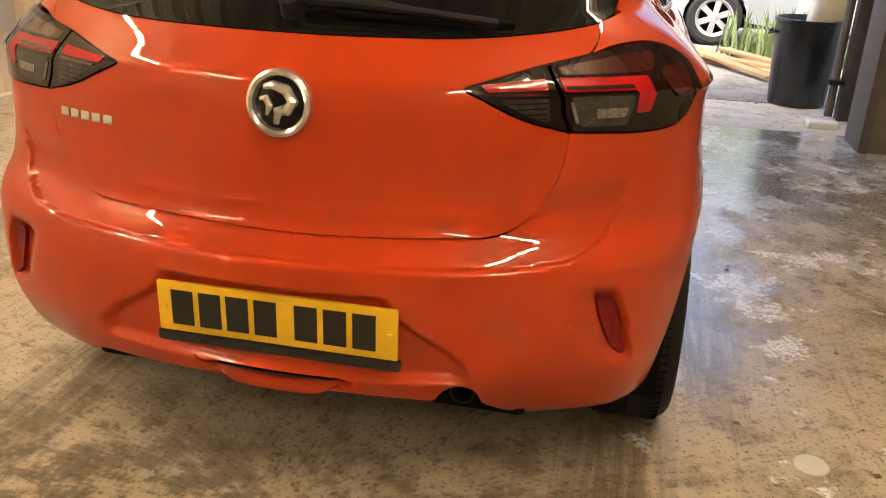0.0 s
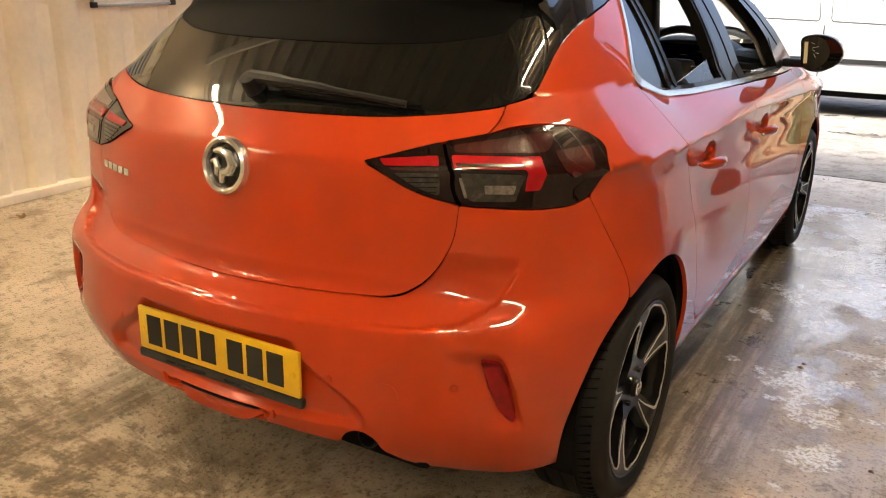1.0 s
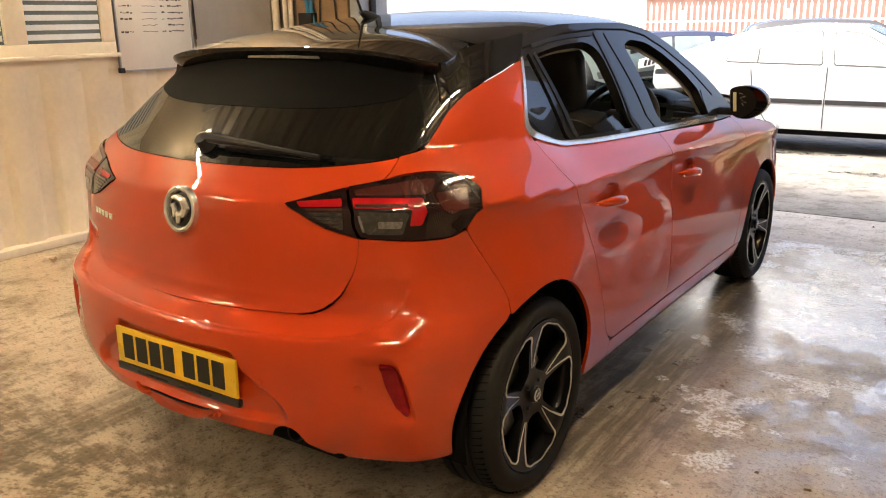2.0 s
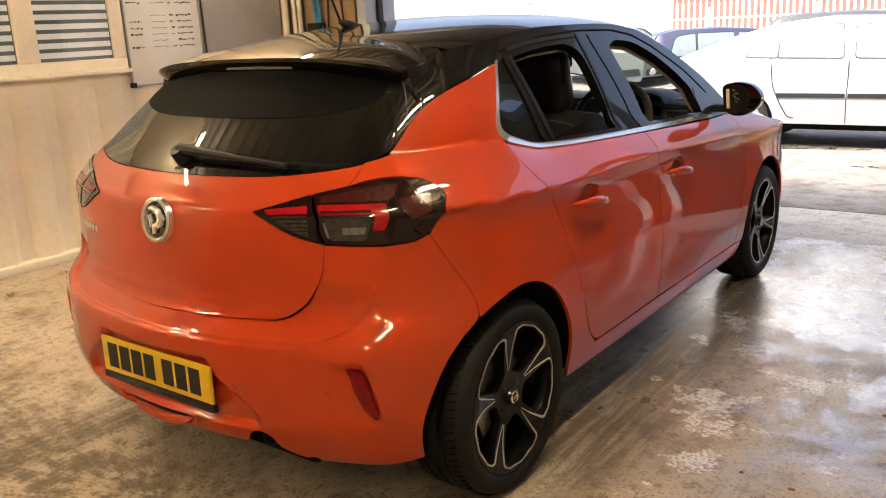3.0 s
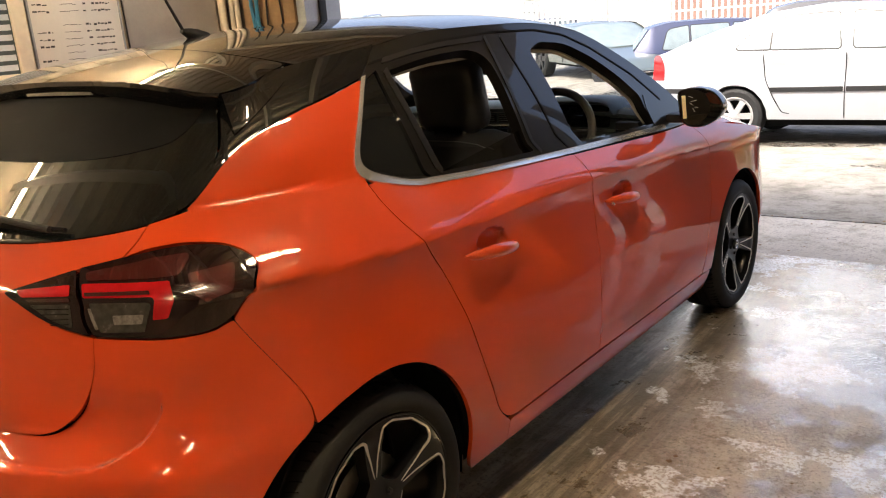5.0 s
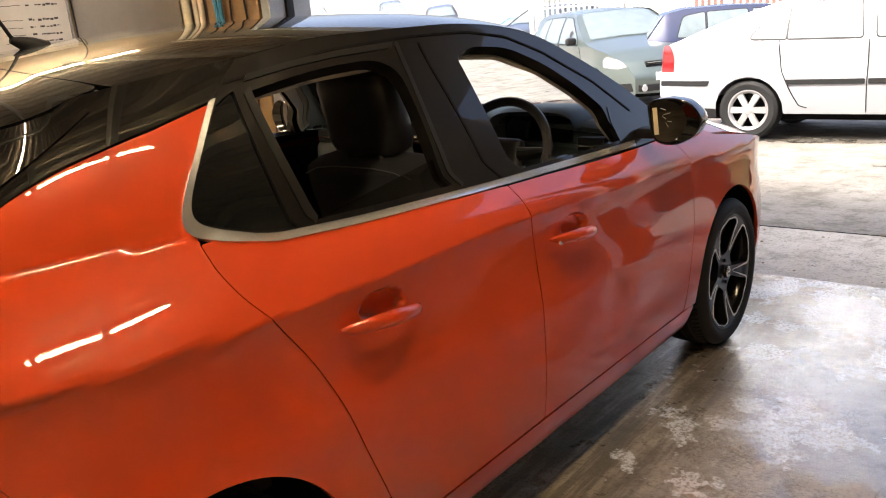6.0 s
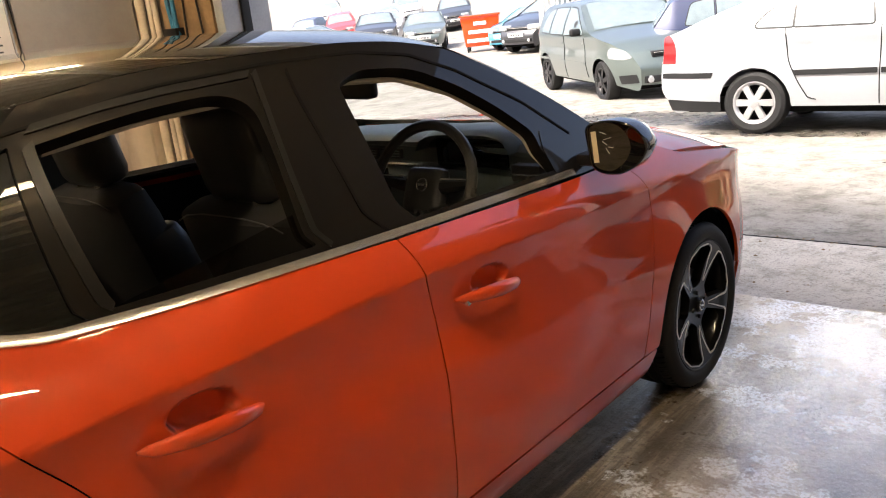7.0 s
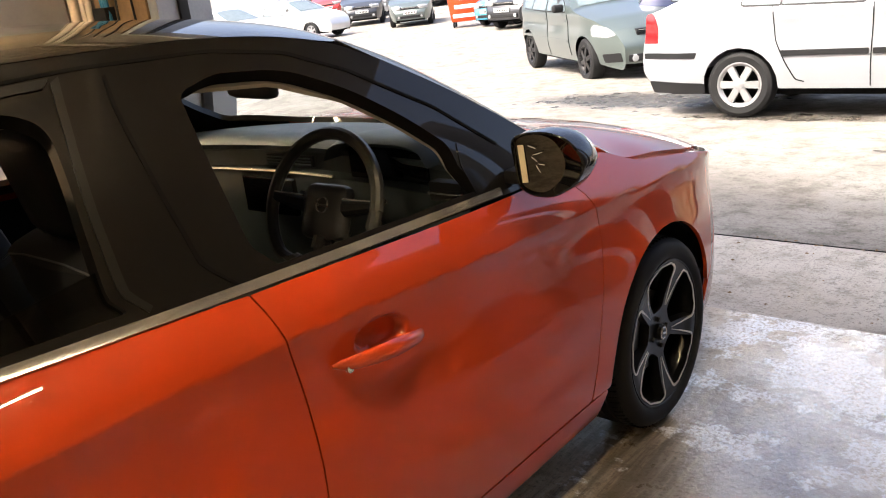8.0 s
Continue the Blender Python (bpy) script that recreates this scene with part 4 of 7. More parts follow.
def lamp_half(side):
    f = (lambda p: p) if side > 0 else mirrored
    inner = [(0.362, 0.948, 0.015), (0.553, 0.992, 0.01), (0.553, 0.93, 0.05), (0.560, 0.90, 0.03), (0.578, 0.868, 0.006), (0.487, 0.889, 0.06), (0.417, 0.921, 0.05)]
    outer = [(0.557, 0.993, 0.01), (0.72, 1.020, 0.1), (0.864, 1.027, 0.08), (0.968, 1.014, 0.05), (1.008, 0.982, 0.02), (0.950, 0.93, 0.05), (0.918, 0.888, 0.03), (0.862, 0.870, 0.04), (0.72, 0.865, 0.1), (0.585, 0.868, 0.006), (0.562, 0.905, 0.03)]
    a = panel("tail_light", f(inner), skin, SMOKED, tailgate, "smoked tail light with a red bar", gap=0.0015, lift=0.004, depth=0.02)
    b = panel("tail_light", f(outer), skin, SMOKED, car, "smoked tail light with a red hook", gap=0.0015, lift=0.004, depth=0.02)
    panel("red_bar", f([(0.405, 0.953, 0.004), (0.538, 0.964, 0.004), (0.536, 0.946, 0.004), (0.415, 0.941, 0.004)]), skin, RED_LENS, a, lift=0.0055, depth=0.001, res=0.012)
    panel("lower_bar", f([(0.425, 0.938, 0.003), (0.534, 0.943, 0.003), (0.534, 0.937, 0.003), (0.43, 0.933, 0.003)]), skin, DARK_RED, a, lift=0.0055, depth=0.001, res=0.012)
    panel("clear_lens", f([(0.432, 0.928, 0.01), (0.530, 0.932, 0.005), (0.540, 0.885, 0.01), (0.49, 0.899, 0.02)]), skin, GREY_LENS, a, lift=0.005, depth=0.001, res=0.012)
    hook = panel("red_hook", f([(0.566, 0.966, 0.004), (0.772, 0.969, 0.006), (0.752, 0.905, 0.006), (0.708, 0.903, 0.005), (0.716, 0.945, 0.006), (0.566, 0.943, 0.004)]), skin, RED_LENS, b, lift=0.0055, depth=0.001, res=0.012)
    panel("dark_edge", f([(0.572, 0.952, 0.002), (0.712, 0.955, 0.002), (0.712, 0.949, 0.002), (0.572, 0.946, 0.002)]), skin, DARK_RED, hook, lift=0.0065, depth=0.001, res=0.012)
    panel("clear_lens", f([(0.572, 0.934, 0.005), (0.70, 0.936, 0.008), (0.692, 0.880, 0.008), (0.600, 0.878, 0.006)]), skin, GREY_LENS, b, lift=0.005, depth=0.001, res=0.012)
    panel("lens_edge", f([(0.571, 0.925, 0.002), (0.577, 0.925, 0.002), (0.597, 0.884, 0.002), (0.590, 0.884, 0.002)]), skin, LENS_BRIGHT, b, lift=0.006, depth=0.001, res=0.012)
    panel("reflector_block", f([(0.625, 0.912, 0.003), (0.688, 0.914, 0.003), (0.686, 0.896, 0.003), (0.63, 0.894, 0.003)]), skin, LENS_BRIGHT, b, lift=0.006, depth=0.001, res=0.012)
    panel("upper_field", f([(0.575, 0.985, 0.004), (0.74, 1.008, 0.03), (0.86, 1.012, 0.03), (0.80, 0.976, 0.02), (0.575, 0.971, 0.004)]), skin, DARK_RED, b, lift=0.005, depth=0.001, res=0.012)
    for k in range(4):
        panel("lens_rib", f([(0.452 + 0.012 * k, 0.919 - 0.010 * k, 0.001), (0.531, 0.9225 - 0.010 * k, 0.001), (0.531, 0.9245 - 0.010 * k, 0.001), (0.452 + 0.012 * k, 0.921 - 0.010 * k, 0.001)]), skin, SMOKED, a, lift=0.006, depth=0.001, res=0.03)
    panel("side_marker", f([(0.82, 0.978, 0.01), (0.95, 0.985, 0.01), (0.915, 0.940, 0.02), (0.82, 0.93, 0.02)]), skin, DARK_RED, b, lift=0.005, depth=0.001, res=0.012)


WINDOW_Q = [(1.40, 1.082, 0.012), (1.365, 1.10, 0.02), (1.337, 1.17, 0.03), (1.318, 1.278, 0.008), (1.352, 1.300, 0.006), (1.668, 1.024, 0.006), (1.55, 1.044, 0.03)]
WINDOW_R = [(1.700, 1.030, 0.012), (1.395, 1.292, 0.01), (1.58, 1.318, 0.1), (1.79, 1.324, 0.06), (1.90, 1.290, 0.05), (1.975, 1.21, 0.06), (2.135, 1.014, 0.01)]
WINDOW_F = [(2.415, 0.998, 0.008), (2.155, 1.300, 0.02), (2.23, 1.320, 0.03), (2.42, 1.306, 0.08), (2.62, 1.245, 0.08), (2.80, 1.165, 0.08), (2.94, 1.086, 0.03), (3.00, 0.978, 0.01)]


def flank(side):
    f = (lambda p: p) if side > 0 else mirrored
    # quarter panel and rear pillar
    q = [(0.754, 1.064, 0.006), (0.660, 1.008, 0.006), (0.72, 1.024, 0.1), (0.864, 1.031, 0.08), (0.972, 1.017, 0.05), (1.013, 0.982, 0.02), (0.953, 0.93, 0.05)]
    q += WING_SEAM[::-1] + arc(*R_ARCH, ARCH_R, 117.4, -8, 14) + [(1.62, 0.225, 0.01), (1.80, 0.222, 0.01), (1.80, 0.298, 0.01)] + R_SEAM[1:]
    q += [(1.404, 1.069, 0.02), (1.371, 1.087, 0.02), (1.348, 1.112, 0.02), (1.331, 1.151, 0.02), (1.316, 1.21, 0.03), (1.300, 1.282, 0.01), (1.129, 1.242, 0.08), (1.008, 1.207, 0.06), (0.940, 1.165, 0.06), (0.918, 1.115, 0.05), (0.900, 1.080, 0.02)]
    panel("rear_wing", f(q), skin, ORANGE, car, gap=0.0008, res=0.016)
    rd = R_SEAM[:1] + [(2.0, 0.300, 0.1)] + B_SEAM + belt_line(2.30, 1.46, 6)
    rd = rd + R_SEAM[::-1][:-1]
    door_r = panel("rear_door", f(rd), door_skin, ORANGE, car, gap=0.0018, res=0.010 if side > 0 else 0.03)
    fd = B_SEAM[:1] + [(2.8, 0.295, 0.1)] + F_SEAM + belt_line(3.20, 2.345, 6)[:-1] + B_SEAM[::-1][:-1]
    door_f = panel("front_door", f(fd), door_skin, ORANGE, car, gap=0.0018, res=0.010 if side > 0 else 0.03)
    sill = [(1.80, 0.298, 0.01), (1.80, 0.222, 0.01), (2.4, 0.208, 0.1), (3.38, 0.208, 0.02), (3.425, 0.288, 0.02), (2.6, 0.294, 0.1)]
    panel("sill", f(sill), skin, ORANGE, car, gap=0.0015, res=0.02)
    fw = [(3.33, 0.292, 0.01), (3.425, 0.288, 0.01)] + arc(*F_ARCH, ARCH_R, 183, 8, 14) + [(4.15, 0.36, 0.03), (4.30, 0.52, 0.1), (4.36, 0.70, 0.05), (4.35, 0.755, 0.03), (4.15, 0.808, 0.1), (3.9, 0.852, 0.1), (3.70, 0.882, 0.06), (3.58, 0.935, 0.05), (3.45, 0.95, 0.05)] + F_SEAM[::-1][:-1]
    panel("front_wing", f(fw), skin, ORANGE, car, gap=0.0008, res=0.016)
    bumper_f = [(4.15, 0.355, 0.02), (4.10, 0.22, 0.02), (4.5, 0.20, 0.1), (4.61, 0.25, 0.02), (4.61, 0.66, 0.02), (4.365, 0.695, 0.02), (4.305, 0.52, 0.1)]
    panel("front_bumper", f(bumper_f), skin, ORANGE, car, gap=0.002, res=0.02)
    panel("headlight", f([(4.365, 0.70, 0.01), (4.61, 0.665, 0.01), (4.61, 0.735, 0.01), (4.27, 0.772, 0.02)]), skin, GREY_LENS, car, gap=0.002, res=0.02)
    # black frame round the side windows, up to the roof and down the windscreen pillar
    top = []
    for yy in (2.84, 2.7, 2.6, 2.5, 2.37, 2.26, 2.05, 1.85, 1.65, 1.45, 1.3, 1.15):
        z = curve(yy, RAIL_Z)
        yc = max(0.62, curve(z, TAIL_Y) + 0.42)
        top.append((1.18 + (yy - yc) * 3.44 / (4.06 - yc), z, 0.05))
    fr = [(1.302, 1.288, 0.006)] + belt_line(1.40, 3.30, 10, 0.004) + [(3.36, 0.94, 0.02)] + top + [(1.31, 1.365, 0.005)]
    frame_p = panel("window_frame", f(fr), skin, FRAME_BLACK, car, "glossy black window surround", holes=[f(WINDOW_Q), f(WINDOW_R), f(WINDOW_F)], lift=0.0005, res=0.02, depth=0.035)
    # rubber seams on the frame: along the door tops and between the doors
    for line in ([(1.31, 1.312), (1.6, 1.352), (1.9, 1.362), (2.2, 1.356), (2.42, 1.33), (2.62, 1.275), (2.9, 1.165), (3.12, 1.05)], [(2.336, 0.985), (2.225, 1.10), (2.10, 1.225), (1.97, 1.350)]):
        panel("rubber_seal", f(ribbon(line, 0.0, 0.006)), skin, BLACK_MATT, frame_p, lift=0.0022, depth=0.002, res=0.05)
    for line, w0, w1 in (([(1.715, 1.035), (1.395, 1.30)], -0.002, 0.013), ([(1.37, 1.312), (1.50, 1.328), (1.66, 1.338), (1.855, 1.342)], 0.0, 0.014), ([(1.865, 1.350), (1.93, 1.285), (2.04, 1.15), (2.165, 1.004)], -0.002, 0.010)):
        panel("frame_rib", f(ribbon(line, w0, w1)), skin, BLACK_SATIN, frame_p, "satin black door frame rib", lift=0.004, depth=0.006, res=0.05)
    # dark panel between the rear window and the painted pillar
    bl = [(0.900, 1.084, 0.02), (0.921, 1.118, 0.05), (0.945, 1.168, 0.06), (1.010, 1.211, 0.06), (1.130, 1.246, 0.08), (1.300, 1.286, 0.01), (1.312, 1.365, 0.01), (1.15, 1.35, 0.05), (0.95, 1.322, 0.05), (0.83, 1.295, 0.02), (0.875, 1.22, 0.06), (0.910, 1.17, 0.06)]
    panel("pillar_trim", f(bl), skin, BLACK_GLOSS, car, "glossy black rear pillar trim", gap=0.001, res=0.02)
    panel("chrome_strip", f(ribbon(CHROME_LINE, -0.004, 0.013)), skin, CHROME, car, "polished chrome window strip", lift=0.005, depth=0.008, res=0.03)
    panel("quarter_window", f(WINDOW_Q), skin, HATCH_GLASS, car, "dark tinted fixed quarter window", lift=-0.006, depth=0.004)
    panel("lowered_glass", f([(1.69, 1.015, 0.01), (1.712, 1.030, 0.01), (2.09, 1.085, 0.01), (2.145, 1.0, 0.01)]), skin, TINT_GLASS, door_r, "tinted door glass wound down", lift=-0.012, depth=0.004)
    panel("lowered_glass", f([(2.41, 0.985, 0.01), (2.412, 1.006, 0.01), (2.98, 0.984, 0.01), (3.0, 0.965, 0.01)]), skin, CLEAR_GLASS, door_f, "clear door glass wound down", lift=-0.012, depth=0.004)
    # handles
    for door, uc, zc in ((door_r, 1.765, 0.812), (door_f, 2.57, 0.784)):
        handle = bmesh.new()
        n, rings = 14, []
        for i in range(n + 1):
            t = i / n
            u = uc - 0.125 + 0.25 * t
            z = zc + 0.014 - 0.030 * t + 0.006 * math.sin(math.pi * t)
            nrm = surface_normal(skin, u * side, z, 4e-3)
            base = Vector(skin(u * side, z))
            out = 0.004 + 0.034 * math.sin(math.pi * min(1, max(0, t * 1.04 - 0.02))) ** 0.55
            hz, hx = 0.003 + 0.015 * math.sin(math.pi * t) ** 0.4, 0.003 + 0.011 * math.sin(math.pi * t) ** 0.5
            rings.append([handle.verts.new(base + nrm * (out + hx * math.cos(a)) + Vector((0, 0, hz * math.sin(a)))) for a in [2 * math.pi * k / 12 for k in range(12)]])
        for a, b in zip(rings, rings[1:]):
            for k in range(12):
                handle.faces.new((a[k], a[(k + 1) % 12], b[(k + 1) % 12], b[k]))
        handle.faces.new(rings[0][::-1]), handle.faces.new(rings[-1])
        bmesh.ops.recalc_face_normals(handle, faces=list(handle.faces))
        grip = part("door_handle", handle, ORANGE, door)
        if door is door_f:
            lock = bmesh.new()
            c = Vector(skin((uc - 0.10) * side, zc + 0.004)) + surface_normal(skin, uc * side, zc) * 0.026
            lathe(lock, [(0.0, 0.0), (0.008, 0.0), (0.009, -0.006)], 16, "x", c)
            part("key_lock", lock, CHROME, grip, "round steel key lock")


for side in (1, -1):
    lamp_half(side)
    flank(side)


def widen(x):
    return x - MIDDLE * blend(0.0, 0.4, -x)


def roof_skin(x, y):
    return (widen(x), y, roof_z(x, y))


def roof_edge(y, k=0.998):
    return (k * rail_x(y), y, 0.08)


roof = [(0.0, 0.80, 0.1), (0.36, 0.80, 0.12), (0.47, 0.855, 0.05), roof_edge(0.90, 0.985), roof_edge(0.98), roof_edge(1.1), roof_edge(1.4), roof_edge(1.8), roof_edge(2.1), roof_edge(2.28), (0.3, 2.42, 0.1), (0.0, 2.45, 0.1)]
panel("roof", both(roof)[1:], roof_skin, BLACK_GLOSS, car, "glossy black roof", res=0.025)
screen = [(0.0, 2.453, 0.1), (0.3, 2.423, 0.1), roof_edge(2.285), roof_edge(2.5), roof_edge(2.7), roof_edge(2.83), (0.4, 2.98, 0.1), (0.0, 3.02, 0.1)]
screen_in = [(0.0, 2.475, 0.1), (0.28, 2.45, 0.1), (0.50, 2.36, 0.03), (0.575, 2.5, 0.05), (0.62, 2.7, 0.05), (0.60, 2.82, 0.03), (0.38, 2.95, 0.1), (0.0, 2.99, 0.1)]
panel("windscreen_surround", both(screen)[1:], roof_skin, FRAME_BLACK, car, "black windscreen edge", holes=[both(screen_in)[1:]], res=0.025, depth=0.02)
panel("windscreen", both(screen_in)[1:], roof_skin, CLEAR_GLASS, car, "clear windscreen", res=0.05, depth=0.0).visible_shadow = False
hood_skin = lambda x, y: (widen(x), y, hood_z(x, y))
hood = [(0.0, 3.02, 0.1), (0.45, 2.96, 0.1), (0.70, 2.90, 0.02), (0.725, 3.02, 0.05), (0.765, 3.12, 0.06), (0.770, 3.3, 0.1), (0.757, 3.6, 0.1), (0.712, 3.80, 0.06), (0.4, 3.92, 0.1), (0.0, 3.96, 0.1)]
panel("bonnet", both(hood)[1:], hood_skin, ORANGE, car, "orange bonnet wet with drops", res=0.025)
panel("bonnet_bed", both([(0.0, 3.1, 0.1), (0.70, 3.04, 0.05), (0.785, 3.2, 0.05), (0.785, 3.55, 0.1), (0.765, 3.8, 0.08), (0.66, 3.95, 0.08), (0.0, 4.0, 0.1)])[1:], lambda x, y: (widen(x), y, hood_z(x, y) - 0.013), ORANGE, car, "orange edge under the bonnet", res=0.04, depth=0.0)
boxed("engine_bay", (-0.6, 2.98, 0.25, 0.6, 3.85, 0.70), BLACK_MATT, car, "black engine bay lining")
nose = lambda x, z: (x, curve(z, [(0.2, 3.96), (0.3, 4.04), (0.5, 4.06), (0.66, 4.02), (0.8, 3.95)]) - 0.32 * x * x, z)
panel("front_grille", both([(0.0, 0.22, 0.1), (0.68, 0.22, 0.05), (0.70, 0.70, 0.05), (0.4, 0.76, 0.1), (0.0, 0.78, 0.1)])[1:], nose, BLACK_TRIM, car, "black front grille", res=0.05, flip=True)

# spoiler over the rear window: its top goes on from the roof
SPOIL_Y = [(0.0, 0.535), (0.3, 0.534), (0.45, 0.543), (0.52, 0.565), (0.552, 0.605)]
lip = [(x, float(curve(x, SPOIL_Y)), 0.03) for x in (0.0, 0.2, 0.35, 0.45, 0.52, 0.552)]
spoiler = panel("spoiler", both(lip + [(0.546, 0.68, 0.03), (0.508, 0.78, 0.05), (0.492, 0.86, 0.03), (0.470, 0.852, 0.03), (0.36, 0.796, 0.12), (0.0, 0.796, 0.1)])[1:], lambda x, y: (widen(x), y, spoiler_z(x, y)), BLACK_GLOSS, tailgate, "glossy black roof spoiler", res=0.02, depth=0.012)
bm = bmesh.new()
rows = []
for i in range(41):
    x = -0.548 + 1.096 * i / 40
    yt = curve(abs(x), SPOIL_Y)
    zt = spoiler_z(x, yt) - 0.002
    drop = 0.046 * (1 - 0.4 * blend(0.46, 0.548, abs(x)))
    rows.append([bm.verts.new((widen(x), yy, zz)) for yy, zz in ((yt + 0.002, zt), (yt + 0.005, zt - 0.010), (yt + 0.028, zt - drop), (yt + 0.040, zt - drop - 0.006), (yt + 0.10, zt - drop - 0.012), (yt + 0.22, zt - drop + 0.01))])
for a, b in zip(rows, rows[1:]):
    for k in range(5):
        bm.faces.new((a[k], a[k + 1], b[k + 1], b[k]))
bmesh.ops.recalc_face_normals(bm, faces=list(bm.faces))
part("spoiler_lip", bm, BLACK_GLOSS, spoiler)


def skin_at(y, z):
    """Where the skin at height z reaches y: its u."""
    lo, hi = 0.0, 1.3
    for _ in range(30):
        mid = (lo + hi) / 2
        lo, hi = (mid, hi) if skin(mid, z)[1] < y else (lo, mid)
    return lo


for s in (1, -1):
    bm = bmesh.new()
    rows = []
    for i in range(9):
        t = i / 8
        yy = 0.612 + 0.185 * t
        ex = float(curve(yy, SPOIL_EX))
        top = Vector((ex - 0.010, yy, float(spoiler_z(ex - 0.010, yy)) - 0.004))
        zb = 1.205 + 0.095 * t
        u = skin_at(yy - 0.010 + 0.02 * t, zb)
        foot = Vector(skin(u, zb)) + surface_normal(skin, u, zb) * 0.004
        bow = top.lerp(foot, 0.5) + Vector((-0.006, 0.004, 0.0))
        row = [top, bow, foot, foot + Vector((-0.030, 0.004, 0.004)), bow + Vector((-0.026, 0.006, 0.0)), top + Vector((-0.030, 0.006, -0.002))]
        rows.append([bm.verts.new((s * p.x - (MIDDLE if s < 0 else 0.0), p.y, p.z)) for p in row])
    for a, b in zip(rows, rows[1:]):
        for k in range(6):
            bm.faces.new((a[k], a[(k + 1) % 6], b[(k + 1) % 6], b[k]))
    bm.faces.new(rows[0]), bm.faces.new(rows[-1][::-1])
    bmesh.ops.recalc_face_normals(bm, faces=list(bm.faces))
    part("spoiler_blade", bm, BLACK_GLOSS, spoiler)
boxed("brake_light", (-0.165, 0.549, 1.302, 0.145, 0.585, 1.317), LENS_BRIGHT, spoiler, "thin high brake light", bevel=0.003)

# aerial
bm = bmesh.new()
tube(bm, [(-0.02, 1.035, 1.410), (-0.02, 1.0, 1.424), (-0.02, 0.975, 1.434), (-0.02, 0.955, 1.440)], [0.024, 0.021, 0.014, 0.007], 12)
aerial = part("aerial", bm, BLACK_TRIM, car, "short black roof aerial")
bm = bmesh.new()
tube(bm, [(-0.02, 0.965, 1.434), (-0.02, 0.88, 1.60)], [0.005, 0.003], 8)
part("rod", bm, BLACK_TRIM, aerial)

# rear wiper
bm = bmesh.new()
pts = []
for i in range(11):
    t = i / 10
    u, z = -0.02 + 0.5 * t, 1.072 - 0.006 * t - 0.018 * t * t
    pts.append(Vector(skin(u, z)) + surface_normal(skin, u, z) * (0.030 - 0.012 * t))
tube(bm, pts, [0.016] * 3 + [0.012] * 3 + [0.008] * 5, 8)
wiper = part("rear_wiper", bm, BLACK_TRIM, tailgate, "black rear wiper")
bm = bmesh.new()
tube(bm, [Vector(skin(0.10 + 0.42 * t, 1.058 - 0.008 * t)) + surface_normal(skin, 0.10 + 0.42 * t, 1.055) * 0.012 for t in (0, 0.25, 0.5, 0.75, 1)], 0.006, 6)
part("wiper_blade", bm, BLACK_MATT, wiper)
bm = bmesh.new()
c = Vector(skin(-0.02, 1.066)) + surface_normal(skin, -0.02, 1.066) * 0.016
tube(bm, [c - surface_normal(skin, 0, 1.066) * 0.02, c + surface_normal(skin, 0, 1.066) * 0.022], [0.028, 0.022], 16)
part("wiper_boss", bm, BLACK_TRIM, wiper)


def on_tail(u, z, lift):
    """A frame on the tail: place, with x across, y along the skin upward and z outward."""
    n = surface_normal(bumper_skin if z < 0.64 else skin, u, z, 6e-3)
    across = Vector((n.y, -n.x, 0)).normalized() * -1
    if across.x < 0:
        across = -across
    upward = n.cross(across)
    m = Matrix((across, upward, n)).transposed().to_4x4()
    m.translation = Vector((bumper_skin if z < 0.64 else skin)(u, z)) + n * lift
    return m


# round chrome badge, with a plain shape in it
m = on_tail(0.0, 0.905, 0.0)
bm = bmesh.new()
lathe(bm, [(0.050, 0.002), (0.054, 0.016), (0.060, 0.020), (0.066, 0.016), (0.068, 0.0)], 40, "z")
bmesh.ops.transform(bm, verts=bm.verts, matrix=m)
badge = part("badge", bm, CHROME, tailgate, "round chrome badge with a plain shape")
bm = bmesh.new()
lathe(bm, [(0.0, 0.010), (0.03, 0.009), (0.052, 0.004)], 32, "z")
bmesh.ops.transform(bm, verts=bm.verts, matrix=m)
part("badge_field", bm, BLACK_GLOSS, badge)
bm = bmesh.new()
tube(bm, [m @ Vector(p) for p in ((-0.030, 0.030, 0.012), (-0.012, 0.034, 0.013), (0.016, 0.026, 0.014), (0.030, 0.004, 0.014), (0.018, -0.012, 0.014), (0.000, -0.016, 0.014), (-0.004, -0.040, 0.013))], [0.006, 0.009, 0.011, 0.012, 0.012, 0.011, 0.006], 8)
tube(bm, [m @ Vector(p) for p in ((-0.038, 0.006, 0.012), (-0.026, 0.010, 0.013), (-0.018, -0.006, 0.013), (-0.024, -0.024, 0.012))], [0.005, 0.008, 0.008, 0.004], 8)
part("badge_shape", bm, CHROME, badge)
# model lettering as plain chrome bars
for i in range(5):
    bm = bmesh.new()
    box(bm, -0.013, -0.010, 0, 0.013, 0.010, 0.004, bevel=0.002, m=on_tail(-0.395 - 0.033 * i, 0.826 + 0.0 * i, 0.0))
    part("letter_bar", bm, CHROME, tailgate)

